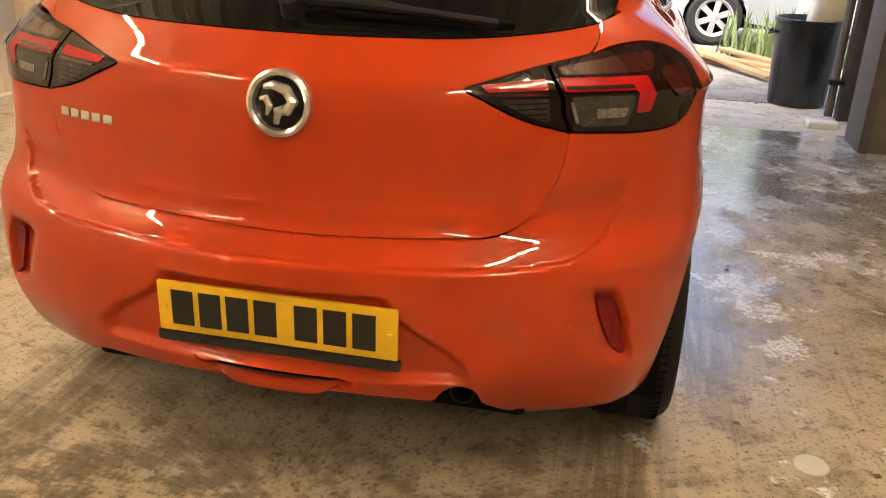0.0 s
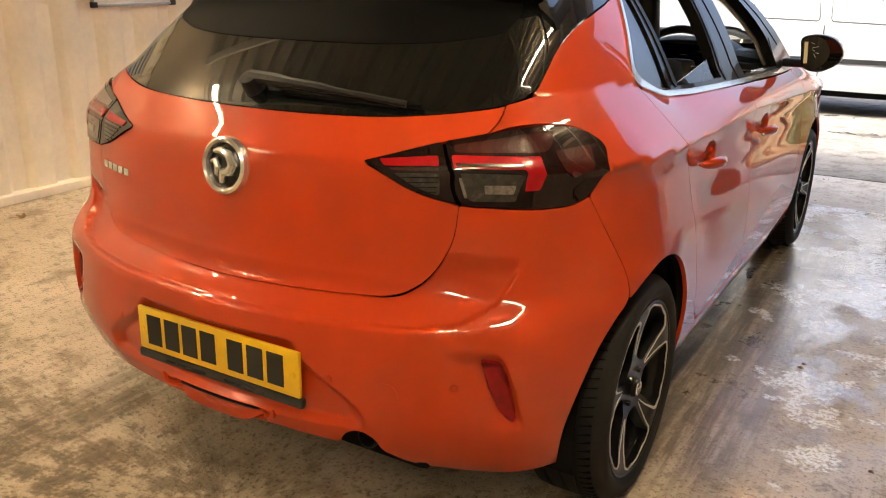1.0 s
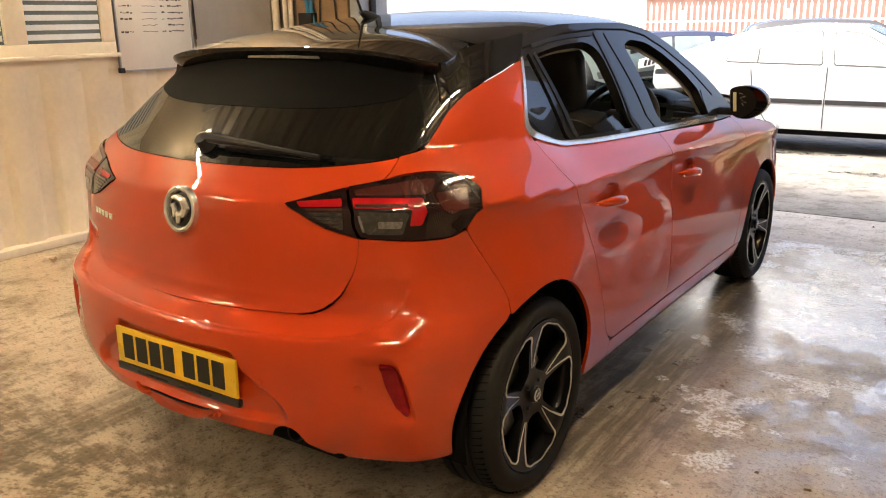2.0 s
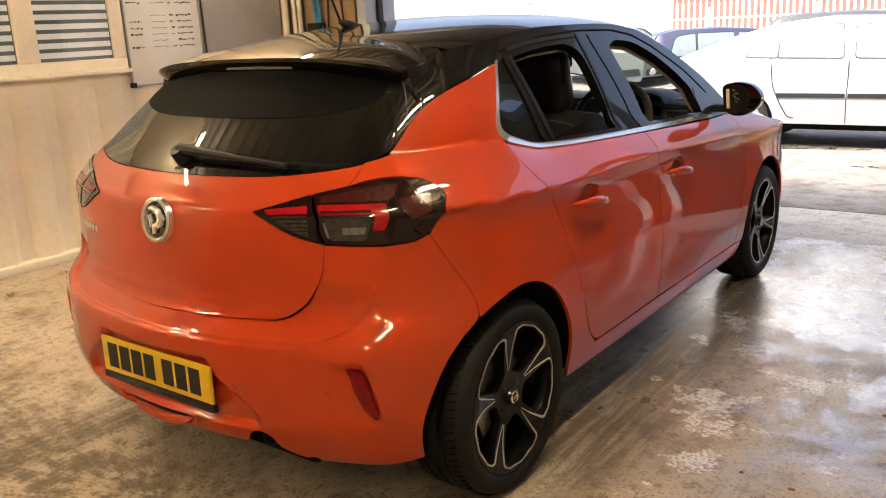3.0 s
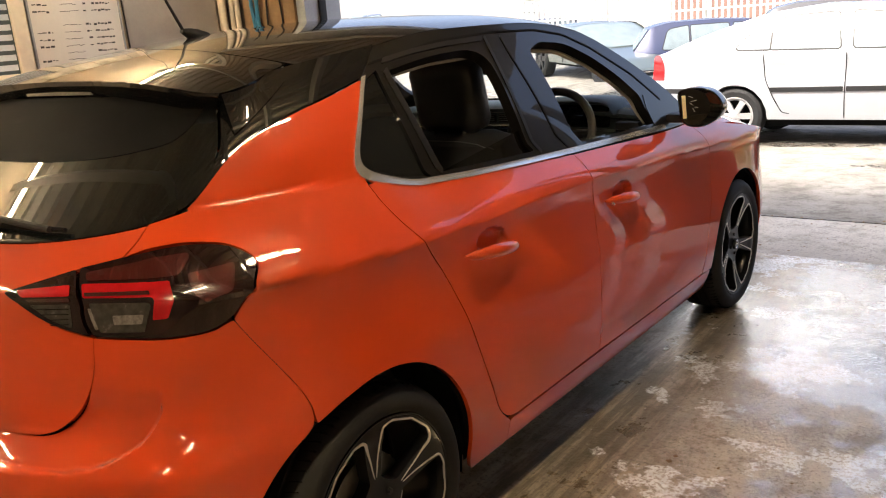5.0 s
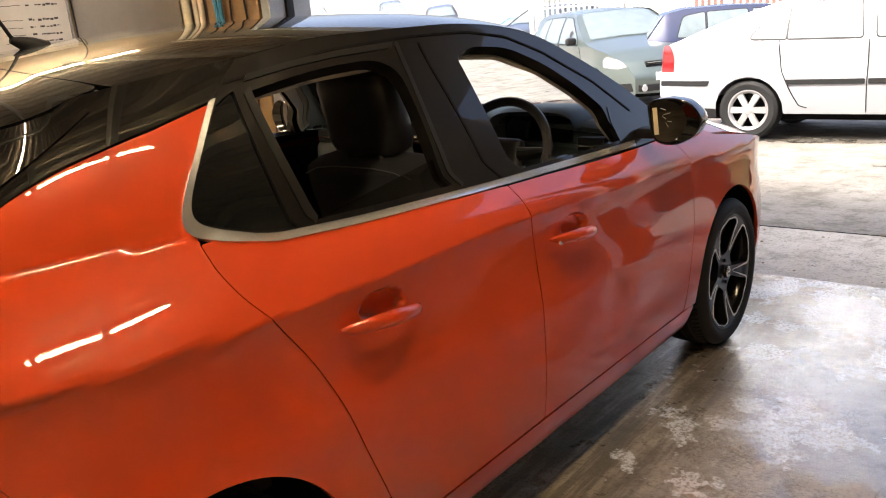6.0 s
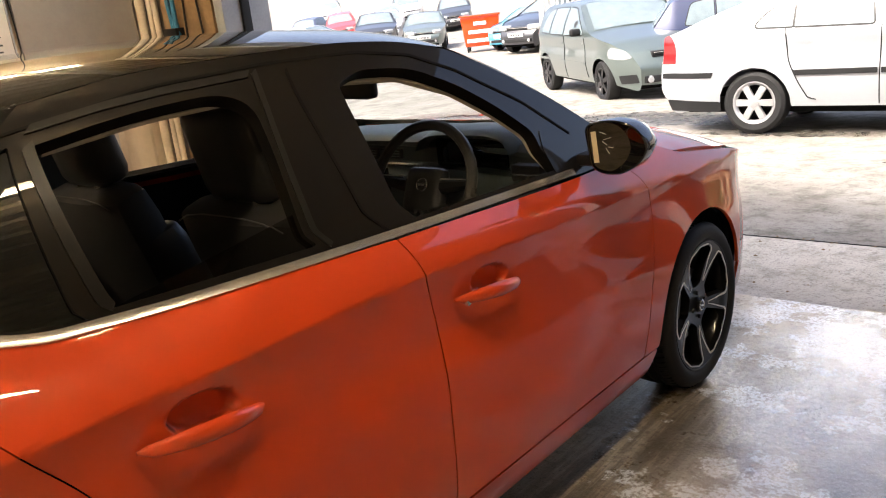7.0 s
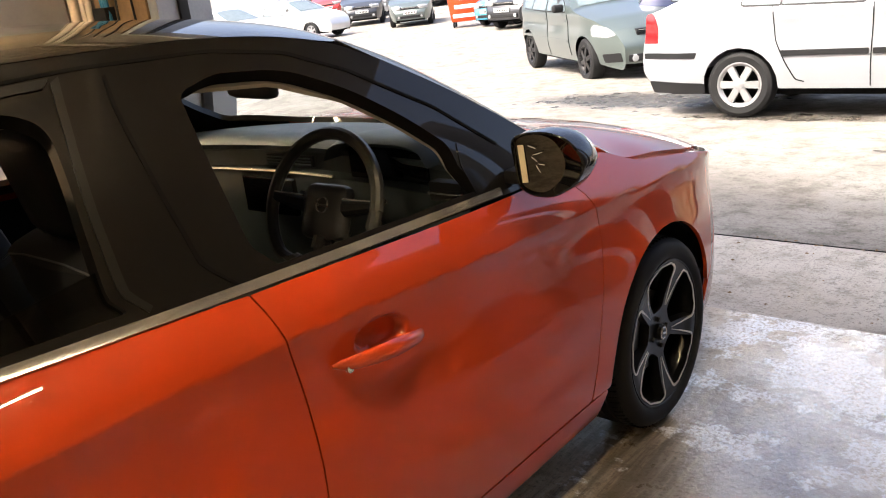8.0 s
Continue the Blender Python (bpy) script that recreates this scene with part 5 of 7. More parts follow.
# number plate: yellow, with dark bars for its characters
plate_m = on_tail(0.004, 0.475, 0.008)
plate = boxed("number_plate", (-0.262, -0.057, -0.006, 0.262, 0.057, 0.004), PLATE_YELLOW, car, "yellow rear number plate with plain dark bars", bevel=0.004, m=plate_m)
for i, cx in enumerate((-0.205, -0.143, -0.082, -0.020, 0.068, 0.130, 0.192)):
    boxed("character_bar", (cx - 0.0245, -0.0395, 0.004, cx + 0.0245, 0.0395, 0.0052), PLATE_BLACK, plate, m=plate_m)
boxed("plate_frame", (-0.268, -0.082, -0.012, 0.268, -0.058, 0.006), PLATE_BLACK, plate, "black plate holder strip", bevel=0.006, m=plate_m)
for a, b in ((-0.17, -0.03), (0.03, 0.16)):
    boxed("caption_bar", (a, -0.074, 0.006, b, -0.068, 0.0068), GREY_LENS, plate, m=plate_m)
for cx in (-0.245, 0.245):
    bm = bmesh.new()
    lathe(bm, [(0.0, 0.008), (0.006, 0.007), (0.007, 0.004)], 12, "z", (cx, -0.002, 0))
    bmesh.ops.transform(bm, verts=bm.verts, matrix=plate_m)
    part("plate_screw", bm, PLATE_YELLOW, plate)

# bumper fittings
for s in (1, -1):
    f = (lambda p: p) if s > 0 else mirrored
    panel("red_reflector", f([(0.650, 0.552, 0.006), (0.684, 0.550, 0.01), (0.718, 0.487, 0.02), (0.750, 0.415, 0.01), (0.738, 0.402, 0.008), (0.696, 0.420, 0.02), (0.664, 0.486, 0.02)]), bumper_skin, REFLECT_RED, bumper, "dark red bumper reflector", lift=0.009, depth=0.012, res=0.01)
    for u, z in ((0.60, 0.485), (0.33, 0.475)):
        bm = bmesh.new()
        lathe(bm, [(0.0, 0.003), (0.007, 0.002), (0.009, 0.0)], 16, "z")
        bmesh.ops.transform(bm, verts=bm.verts, matrix=on_tail(s * u, z, 0.0))
        part("parking_sensor", bm, ORANGE, bumper)
panel("lower_slot", [(-0.155, 0.326, 0.006), (0.155, 0.326, 0.006), (0.13, 0.350, 0.01), (-0.13, 0.350, 0.01)], bumper_skin, BLACK_TRIM, bumper, "black slot under the plate", lift=0.002, depth=0.002, res=0.02)
slot_line = [(-0.185, 0.352), (-0.165, 0.334), (-0.13, 0.322), (-0.05, 0.315), (0.05, 0.315), (0.13, 0.322), (0.165, 0.334), (0.185, 0.352)]
panel("slot_lip", ribbon(slot_line, -0.004, 0.006), bumper_skin, ORANGE, bumper, "orange lip below the slot", lift=0.012, depth=0.010, res=0.02)
panel("fog_light", [(-0.08, 0.328, 0.006), (0.04, 0.328, 0.006), (0.03, 0.343, 0.006), (-0.07, 0.343, 0.006)], bumper_skin, RED_LENS, bumper, "red fog light", lift=0.004, depth=0.004, res=0.01)
panel("tow_cover", arc(0.455, 0.45, 0.032, 0, 345, 15, 0.002), bumper_skin, ORANGE, bumper, "round towing eye cover", lift=0.0012, depth=0.002, res=0.02)
bm = bmesh.new()
lathe(bm, [(0.0, 0.10), (0.023, 0.10), (0.023, 0.0), (0.027, 0.0), (0.027, 0.20)], 24, "y", (0.385, 0.105, 0.312))
part("exhaust_pipe", bm, BLACK_TRIM, car, "dark steel exhaust tip")

# underside
boxed("floor_pan", (-0.72, 1.05, 0.19, 0.72, 2.86, 0.28), BLACK_MATT, car, bevel=0.02)
boxed("rear_floor", (-0.52, 0.15, 0.24, 0.52, 1.1, 0.42), BLACK_MATT, car, bevel=0.02)
for yy in (AXLE_R, AXLE_F):
    for s in (1, -1):
        bm = bmesh.new()
        prev = None
        for i in range(17):
            a = math.pi * (-0.08 + 1.16 * i / 16)
            row = [bm.verts.new((s * x, yy + (ARCH_R + 0.006) * math.cos(a), 0.312 + (ARCH_R + 0.006) * math.sin(a))) for x in (0.80, 0.50)]
            row.append(bm.verts.new((s * 0.50, yy, 0.312)))
            if prev:
                bm.faces.new((prev[0], row[0], row[1], prev[1]))
                bm.faces.new((prev[1], row[1], row[2]))
            prev = row
        part("arch_liner", bm, BLACK_MATT, car, "black wheel arch liner")

# ---- wheels of the orange car ----


def wheel_face(a, b):
    r = np.hypot(a, b)
    return (curve(r, [(0.0, -0.020), (0.05, -0.022), (0.09, -0.020), (0.17, -0.009), (0.21, 0.000), (0.24, 0.001)]), a, b)


def polar(r, deg, soft=0.01):
    return (r * math.cos(radians(deg)), r * math.sin(radians(deg)), soft)


def alloy_wheel(parent):
    gaps, edges_ = [], []
    for k in range(5):
        c = 36 + 72 * k
        gaps.append([polar(0.084, c - 23, 0.006), polar(0.15, c - 25.5, 0.02), polar(0.214, c - 26.5, 0.008), polar(0.222, c - 18, 0.02), polar(0.2225, c, 0.03), polar(0.222, c + 18, 0.02), polar(0.214, c + 26.5, 0.008), polar(0.15, c + 25.5, 0.02), polar(0.084, c + 23, 0.006), polar(0.074, c + 11, 0.01), polar(0.073, c - 11, 0.01)])
        # the cut edge starts as a wide wedge on one side of the opening and runs round it to the other
        inner, outer = [], []
        for r, a, w in ((0.088, -34.6, 0.002), (0.14, -31.8, 0.004), (0.205, -28.6, 0.0085), (0.218, -26.0, 0.008), (0.2265, -18, 0.0055), (0.228, 0, 0.0048), (0.2265, 19, 0.0052), (0.2195, 27, 0.0062), (0.208, 29.4, 0.0062), (0.14, 31.8, 0.0036), (0.090, 34.4, 0.0018)):
            p = Vector(polar(r, c + a)[:2])
            n = -p.normalized() if abs(a) < 24 else Vector((-p.y, p.x)).normalized() * (1 if a < 0 else -1)
            if 24 < abs(a) < 27.5:
                n = (n - p.normalized()).normalized()
            outer.append((*p, 0.006))
            inner.append((*(p + n * w), 0.006))
        edges_.append(outer + inner[::-1])
    rim = panel("wheel", arc(0, 0, 0.2335, 0, 350, 35, 0.01), wheel_face, RIM_BLACK, parent, "black alloy wheel with machined silver edges", holes=gaps, res=0.014, depth=0.035)
    for g in edges_:
        panel("machined_edge", g, wheel_face, RIM_CUT, rim, "bright machined alloy edge", lift=0.0015, depth=0.003, res=0.05)
    bm = bmesh.new()
    lathe(bm, [(0.233, -0.18), (0.219, -0.16), (0.212, -0.06), (0.223, -0.012), (0.2325, 0.003), (0.236, 0.004), (0.238, -0.004)], 56)
    part("rim_barrel", bm, RIM_BLACK, rim)
    bm = bmesh.new()
    lathe(bm, [(0.2345, -0.006), (0.242, 0.005), (0.258, 0.012), (0.274, 0.011), (0.288, 0.002), (0.299, -0.014), (0.3055, -0.034), (0.306, -0.055), (0.2995, -0.057), (0.2995, -0.064), (0.306, -0.066),
               (0.306, -0.095), (0.2995, -0.097), (0.2995, -0.104), (0.306, -0.106), (0.306, -0.135), (0.2995, -0.137), (0.2995, -0.144), (0.306, -0.146), (0.304, -0.175), (0.29, -0.195), (0.255, -0.20), (0.2345, -0.19)], 72)
    tyre = part("tyre", bm, RUBBER, rim, "worn black rubber tyre")
    bm = bmesh.new()
    for k in range(84):
        a = 2 * math.pi * k / 84
        box(bm, -0.050, -0.0013, 0.2985, -0.018, 0.0013, 0.3062, m=Matrix.Rotation(a, 4, "X") @ Matrix.Rotation(0.25, 4, "Z"))
    part("tread_groove", bm, BLACK_MATT, tyre, smooth=False)
    bm = bmesh.new()
    lathe(bm, [(0.0, -0.004), (0.018, -0.004), (0.024, -0.006), (0.028, -0.016)], 28)
    cap = part("hub_cap", bm, RIM_BLACK, rim)
    bm = bmesh.new()
    lathe(bm, [(0.014, -0.0045), (0.0175, -0.002), (0.021, -0.0045)], 24)
    box(bm, -0.004, -0.010, -0.003, -0.0022, 0.010, 0.004)
    part("cap_ring", bm, CHROME, cap)
    for k in range(4):
        bm = bmesh.new()
        lathe(bm, [(0.0, -0.012), (0.007, -0.012), (0.009, -0.020)], 6, "x", (0, 0.048 * math.cos(k * 1.571 + 0.4), 0.048 * math.sin(k * 1.571 + 0.4)))
        part("wheel_nut", bm, BLACK_TRIM, rim)
    bm = bmesh.new()
    lathe(bm, [(0.05, -0.060), (0.128, -0.060), (0.130, -0.075), (0.05, -0.075)], 40)
    part("brake_disc", bm, STEEL, rim, "grey steel brake disc")
    bm = bmesh.new()
    box(bm, -0.10, -0.145, -0.05, -0.045, -0.085, 0.06, bevel=0.01)
    part("brake_caliper", bm, STEEL, rim)
    return rim


rim = alloy_wheel(car)
rim.matrix_basis = pose(0.838, AXLE_R, HUB_Z, 23)
copy_thing(rim, pose(0.838, AXLE_F, HUB_Z, -14))
copy_thing(rim, pose(-0.838 - MIDDLE, AXLE_R, HUB_Z, 0, 0, 180))
copy_thing(rim, pose(-0.838 - MIDDLE, AXLE_F, HUB_Z, 40, 0, 180))

# ---- door mirrors ----
MIRROR_OUT = [(0.842, 1.088), (0.850, 1.02), (0.856, 0.978), (0.885, 0.958), (0.935, 0.956), (0.985, 0.985), (1.008, 1.025), (0.995, 1.062), (0.965, 1.092), (0.92, 1.105), (0.87, 1.102)]


def door_mirror(s):
    out = [Vector((p.x, p.y)) for p in rounded([(a, b, 0.02) for a, b in MIRROR_OUT], 0.02)]
    mid = Vector((0.925, 1.03))
    bm = bmesh.new()
    rings = []
    for y, k, dx in ((2.497, 0.90, 0.0), (2.488, 0.95, 0.0), (2.492, 1.0, 0.0), (2.53, 1.02, 0.0), (2.57, 0.94, -0.006), (2.605, 0.74, -0.014), (2.625, 0.40, -0.02), (2.63, 0.05, -0.02)):
        rings.append([bm.verts.new((s * (mid.x + (p.x - mid.x) * k + dx - (0.26 * (p.x - 0.842) if k == 0.90 else 0.0)), y + 0.24 * (p.x - 0.92), mid.y + (p.y - mid.y) * k)) for p in out])
    n = len(out)
    for a, b in zip(rings, rings[1:]):
        for k in range(n):
            bm.faces.new((a[k], a[(k + 1) % n], b[(k + 1) % n], b[k]))
    bm.faces.new(rings[-1])
    bmesh.ops.recalc_face_normals(bm, faces=list(bm.faces))
    shell = part("door_mirror", bm, BLACK_GLOSS, car, "glossy black door mirror")
    bm = bmesh.new()
    f = bm.faces.new([bm.verts.new((s * (mid.x + (p.x - mid.x) * 0.905 - 0.26 * (p.x - 0.842)), 2.4995 + 0.24 * (p.x - 0.92), mid.y + (p.y - mid.y) * 0.905)) for p in out])
    bmesh.ops.recalc_face_normals(bm, faces=[f])
    if f.normal.y > 0:
        f.normal_flip()
    part("mirror_glass", bm, MIRROR, shell, "mirror glass with a sticker", smooth=False)
    if s > 0:
        m = Matrix.Translation((0.868, 2.4825, 1.035)) @ pose(0, 0, 0, 0, 0, 13.5)
        boxed("sticker", (-0.008, -0.001, -0.045, 0.006, 0.0, 0.04), STICKER, shell, "pale paper sticker", m=m @ pose(0, 0, 0, 0, -4, 0))
        for dx, dz, w, tilt in ((0.022, 0.035, 0.018, 20), (0.034, 0.020, 0.022, -15), (0.026, 0.008, 0.016, 40), (0.042, -0.004, 0.014, 10), (0.034, -0.014, 0.018, 60)):
            boxed("marker_stroke", (-w / 2, -0.0008, -0.0007, w / 2, 0.0, 0.0007), BOARD_WHITE, shell, m=m @ Matrix.Translation((dx, 0, dz)) @ pose(0, 0, 0, 0, tilt, 0))
    boxed("mirror_foot", (0.77, 2.535, 0.965, 0.87, 2.60, 1.0), BLACK_TRIM, shell, bevel=0.012) if s > 0 else boxed("mirror_foot", (-0.87, 2.535, 0.965, -0.77, 2.60, 1.0), BLACK_TRIM, shell, bevel=0.012)
    sail = [(2.985, 0.968, 0.01), (3.20, 0.945, 0.02), (3.12, 1.02, 0.02), (2.965, 1.088, 0.01)]
    panel("mirror_sail", sail if s > 0 else mirrored(sail), skin, FRAME_BLACK, car, "black mirror mount", lift=0.003, depth=0.02)


for side in (1, -1):
    door_mirror(side)

# ---- inside the orange car ----


def cushion(bm, x0, y0, z0, x1, y1, z1, r, m=None, bulge=0.0):
    """A soft block with well rounded edges."""
    vs = box(bm, x0, y0, z0, x1, y1, z1)
    fs = list({f for v in vs for f in v.link_faces})
    bmesh.ops.subdivide_edges(bm, edges=list({e for f in fs for e in f.edges}), cuts=5, use_grid_fill=True)
    c = Vector(((x0 + x1) / 2, (y0 + y1) / 2, (z0 + z1) / 2))
    h = Vector(((x1 - x0) / 2, (y1 - y0) / 2, (z1 - z0) / 2))
    for v in bm.verts:
        if v.tag:
            continue
        v.tag = True
        d = v.co - c
        core = Vector([max(-(h[k] - r), min(h[k] - r, d[k])) for k in range(3)])
        rest = d - core
        if rest.length > 1e-6:
            v.co = c + core + rest.normalized() * min(r, rest.length if rest.length < r else r)
        if bulge:
            v.co.y += bulge * math.cos((v.co.x - c.x) / h.x * 1.5) * (1 if d.y > 0 else -1)
        if m is not None:
            v.co = m @ v.co


def front_seat(x):
    lean = Matrix.Translation((x, 1.87, 0.485)) @ pose(0, 0, 0, 17)
    bm = bmesh.new()
    cushion(bm, -0.235, -0.06, 0.0, 0.235, 0.07, 0.58, 0.05, lean, 0.02)
    back = part("seat_back", bm, SEAT, car, "dark fabric front seat")
    for sx in (-1, 1):
        bm = bmesh.new()
        cushion(bm, sx * 0.20 - 0.05, -0.04, 0.08, sx * 0.20 + 0.05, 0.105, 0.44, 0.045, lean)
        part("side_bolster", bm, SEAT_LEATHER, back)
    bm = bmesh.new()
    cushion(bm, -0.135, -0.05, 0.578, 0.135, 0.055, 0.825, 0.045, lean @ pose(0, 0.0, 0, -4), 0.012)
    part("headrest", bm, SEAT_LEATHER, back, "padded black headrest")
    for sx in (-0.06, 0.06):
        bm = bmesh.new()
        tube(bm, [lean @ Vector((sx, 0.0, 0.55)), lean @ Vector((sx, 0.0, 0.66))], 0.007, 8)
        part("headrest_post", bm, CHROME, back)
    bm = bmesh.new()
    tube(bm, [lean @ Vector((a, -0.062, 0.585 - 0.03 * (a / 0.2) ** 4)) for a in (-0.2, -0.15, -0.08, 0.0, 0.08, 0.15, 0.2)], 0.002, 6)
    part("stitching", bm, STITCH, back)
    bm = bmesh.new()
    cushion(bm, x - 0.25, 1.86, 0.38, x + 0.25, 2.34, 0.54, 0.05)
    part("seat_cushion", bm, SEAT, back)


for x in (0.35, -0.39):
    front_seat(x)
bm = bmesh.new()
cushion(bm, -0.62, 0.86, 0.42, 0.62, 1.30, 0.58, 0.05)
bench = part("rear_bench", bm, SEAT, car, "dark fabric rear bench")
bm = bmesh.new()
cushion(bm, -0.60, -0.07, 0.0, 0.60, 0.08, 0.52, 0.05, Matrix.Translation((0, 0.92, 0.52)) @ pose(0, 0, 0, 20))
part("bench_back", bm, SEAT_LEATHER, bench)
for x in (-0.36, 0.36):
    bm = bmesh.new()
    cushion(bm, -0.13, -0.05, 0.0, 0.13, 0.05, 0.13, 0.04, Matrix.Translation((x, 0.74, 1.01)) @ pose(0, 0, 0, 14))
    part("bench_headrest", bm, SEAT_LEATHER, bench)
boxed("parcel_shelf", (-0.52, 0.35, 0.93, 0.52, 0.74, 0.95), DASH, car, "black parcel shelf", bevel=0.008)

# dashboard: a swept section across the car, with a recessed band under its top pad
bm = bmesh.new()
sect = [(2.62, 0.50), (2.52, 0.62), (2.50, 0.80), (2.515, 0.930), (2.53, 0.948), (2.578, 0.952), (2.592, 0.998), (2.562, 1.006), (2.560, 1.020), (2.585, 1.034), (2.66, 1.040), (2.78, 1.036), (2.90, 1.022), (2.97, 0.995)]
rows = []
for i in range(41):
    x = -0.70 + 1.40 * i / 40
    rows.append([bm.verts.new((x, y - 0.03 * (x / 0.7) ** 2, z - 0.030 * (x / 0.7) ** 2 * blend(0.7, 1.0, z))) for y, z in sect])
for a, b in zip(rows, rows[1:]):
    for k in range(len(sect) - 1):
        bm.faces.new((a[k], b[k], b[k + 1], a[k + 1]))
bmesh.ops.recalc_face_normals(bm, faces=list(bm.faces))
dash = part("dashboard", bm, DASH, car, "dark grey dashboard")
bm = bmesh.new()
tube(bm, [(x, 2.527 - 0.03 * (x / 0.7) ** 2, 0.951 - 0.026 * (x / 0.7) ** 2) for x in (-0.69, -0.5, -0.3, -0.1, 0.08, 0.2)], 0.006, 8)
part("dash_trim", bm, CHROME, dash, "slim bright dashboard trim")
boxed("screen", (-0.15, 2.478, 0.835, 0.075, 2.497, 0.945), BLACK_GLOSS, dash, "black dashboard screen", bevel=0.006)
for x0, x1 in ((-0.13, -0.035), (-0.02, 0.075)):
    vent = boxed("centre_vent", (x0, 2.566, 0.958, x1, 2.578, 0.992), BLACK_TRIM, dash, bevel=0.004)
    for k in range(3):
        boxed("vent_slat", (x0 + 0.006, 2.560, 0.965 + 0.009 * k, x1 - 0.006, 2.567, 0.968 + 0.009 * k), DASH, vent)
# hood over the instruments
bm = bmesh.new()
rows = []
for i in range(17):
    x = 0.20 + 0.37 * i / 16
    k = max(0.0, 1 - ((x - 0.385) / 0.185) ** 4) ** 0.5
    rows.append([bm.verts.new((x, y, 1.0 + (z - 1.0) * k)) for y, z in ((2.60, 1.040), (2.512, 1.044), (2.498, 1.056), (2.520, 1.068), (2.60, 1.070), (2.70, 1.060), (2.80, 1.030))])
for a, b in zip(rows, rows[1:]):
    for k in range(6):
        bm.faces.new((a[k], b[k], b[k + 1], a[k + 1]))
bmesh.ops.recalc_face_normals(bm, faces=list(bm.faces))
part("instrument_hood", bm, DASH, dash)
boxed("instrument_panel", (0.245, 2.550, 0.945, 0.525, 2.562, 1.034), BLACK_GLOSS, dash, "black instrument panel", bevel=0.008)
for s in (-1, 1):
    vent = boxed("air_vent", (s * 0.605 - 0.040, 2.575, 0.998, s * 0.605 + 0.040, 2.640, 1.010), BLACK_TRIM, dash, bevel=0.005, m=Matrix.Translation((0, 0, 0.002)))
    for k in range(4):
        boxed("vent_slat", (s * 0.605 - 0.034, 2.584 + 0.014 * k, 1.012, s * 0.605 + 0.034, 2.588 + 0.014 * k, 1.017), GREY_BOARD, vent)
    side_vent = boxed("side_vent", (s * 0.635 - 0.05, 2.480, 0.925, s * 0.635 + 0.05, 2.52, 0.975), BLACK_TRIM, dash, bevel=0.006)
    boxed("vent_trim", (s * 0.635 - 0.05, 2.475, 0.945, s * 0.635 + 0.05, 2.482, 0.949), CHROME, side_vent)
bm = bmesh.new()
cushion(bm, -0.11, 1.75, 0.35, 0.11, 2.55, 0.62, 0.04)
part("centre_console", bm, DASH, car)

# steering wheel
sw = Matrix.Translation((0.388, 2.305, 0.947)) @ pose(0, 0, 0, -24)
bm = bmesh.new()
ring = [(0.183 * math.cos(a), 0, 0.178 * math.sin(a) + (0.0 if math.sin(a) > -0.75 else (-0.75 - math.sin(a)) * 0.10)) for a in [2 * math.pi * k / 40 for k in range(41)]]
tube(bm, [sw @ Vector(p) for p in ring], 0.0165, 10, ends=False)
wheel_s = part("steering_wheel", bm, SEAT_LEATHER, car, "black leather steering wheel")
bm = bmesh.new()
cushion(bm, -0.075, 0.0, -0.085, 0.075, 0.045, 0.055, 0.022, sw)
part("airbag_pad", bm, SEAT_LEATHER, wheel_s)
for a, b in (((-0.07, 0.02, 0.0), (-0.172, 0.0, 0.01)), ((0.07, 0.02, 0.0), (0.172, 0.0, 0.01)), ((0.0, 0.02, -0.08), (0.0, 0.0, -0.165))):
    bm = bmesh.new()
    tube(bm, [sw @ Vector(a), sw @ Vector(b)], [0.024, 0.014], 8)
    spoke = part("wheel_spoke", bm, BLACK_TRIM, wheel_s)
    if a[0]:
        bm = bmesh.new()
        tube(bm, [sw @ (Vector(a) + Vector((0, -0.022, 0.018))), sw @ (Vector(b) + Vector((0, -0.010, 0.010)))], [0.004, 0.003], 6)
        part("spoke_trim", bm, CHROME, spoke)
bm = bmesh.new()
lathe(bm, [(0.016, 0.002), (0.019, -0.004), (0.022, 0.002)], 24, "y")
box(bm, -0.012, -0.003, -0.004, 0.012, 0.0, 0.003)
bmesh.ops.transform(bm, verts=bm.verts, matrix=sw)
part("wheel_emblem", bm, CHROME, wheel_s, "small plain chrome emblem")
for s in (-1, 1):
    bm = bmesh.new()
    tube(bm, [sw @ Vector((0, 0.08, 0.01)), sw @ Vector((s * 0.08, 0.07, 0.015)), sw @ Vector((s * 0.15, 0.06, 0.03))], [0.012, 0.009, 0.006], 8)
    part("column_stalk", bm, BLACK_TRIM, wheel_s)

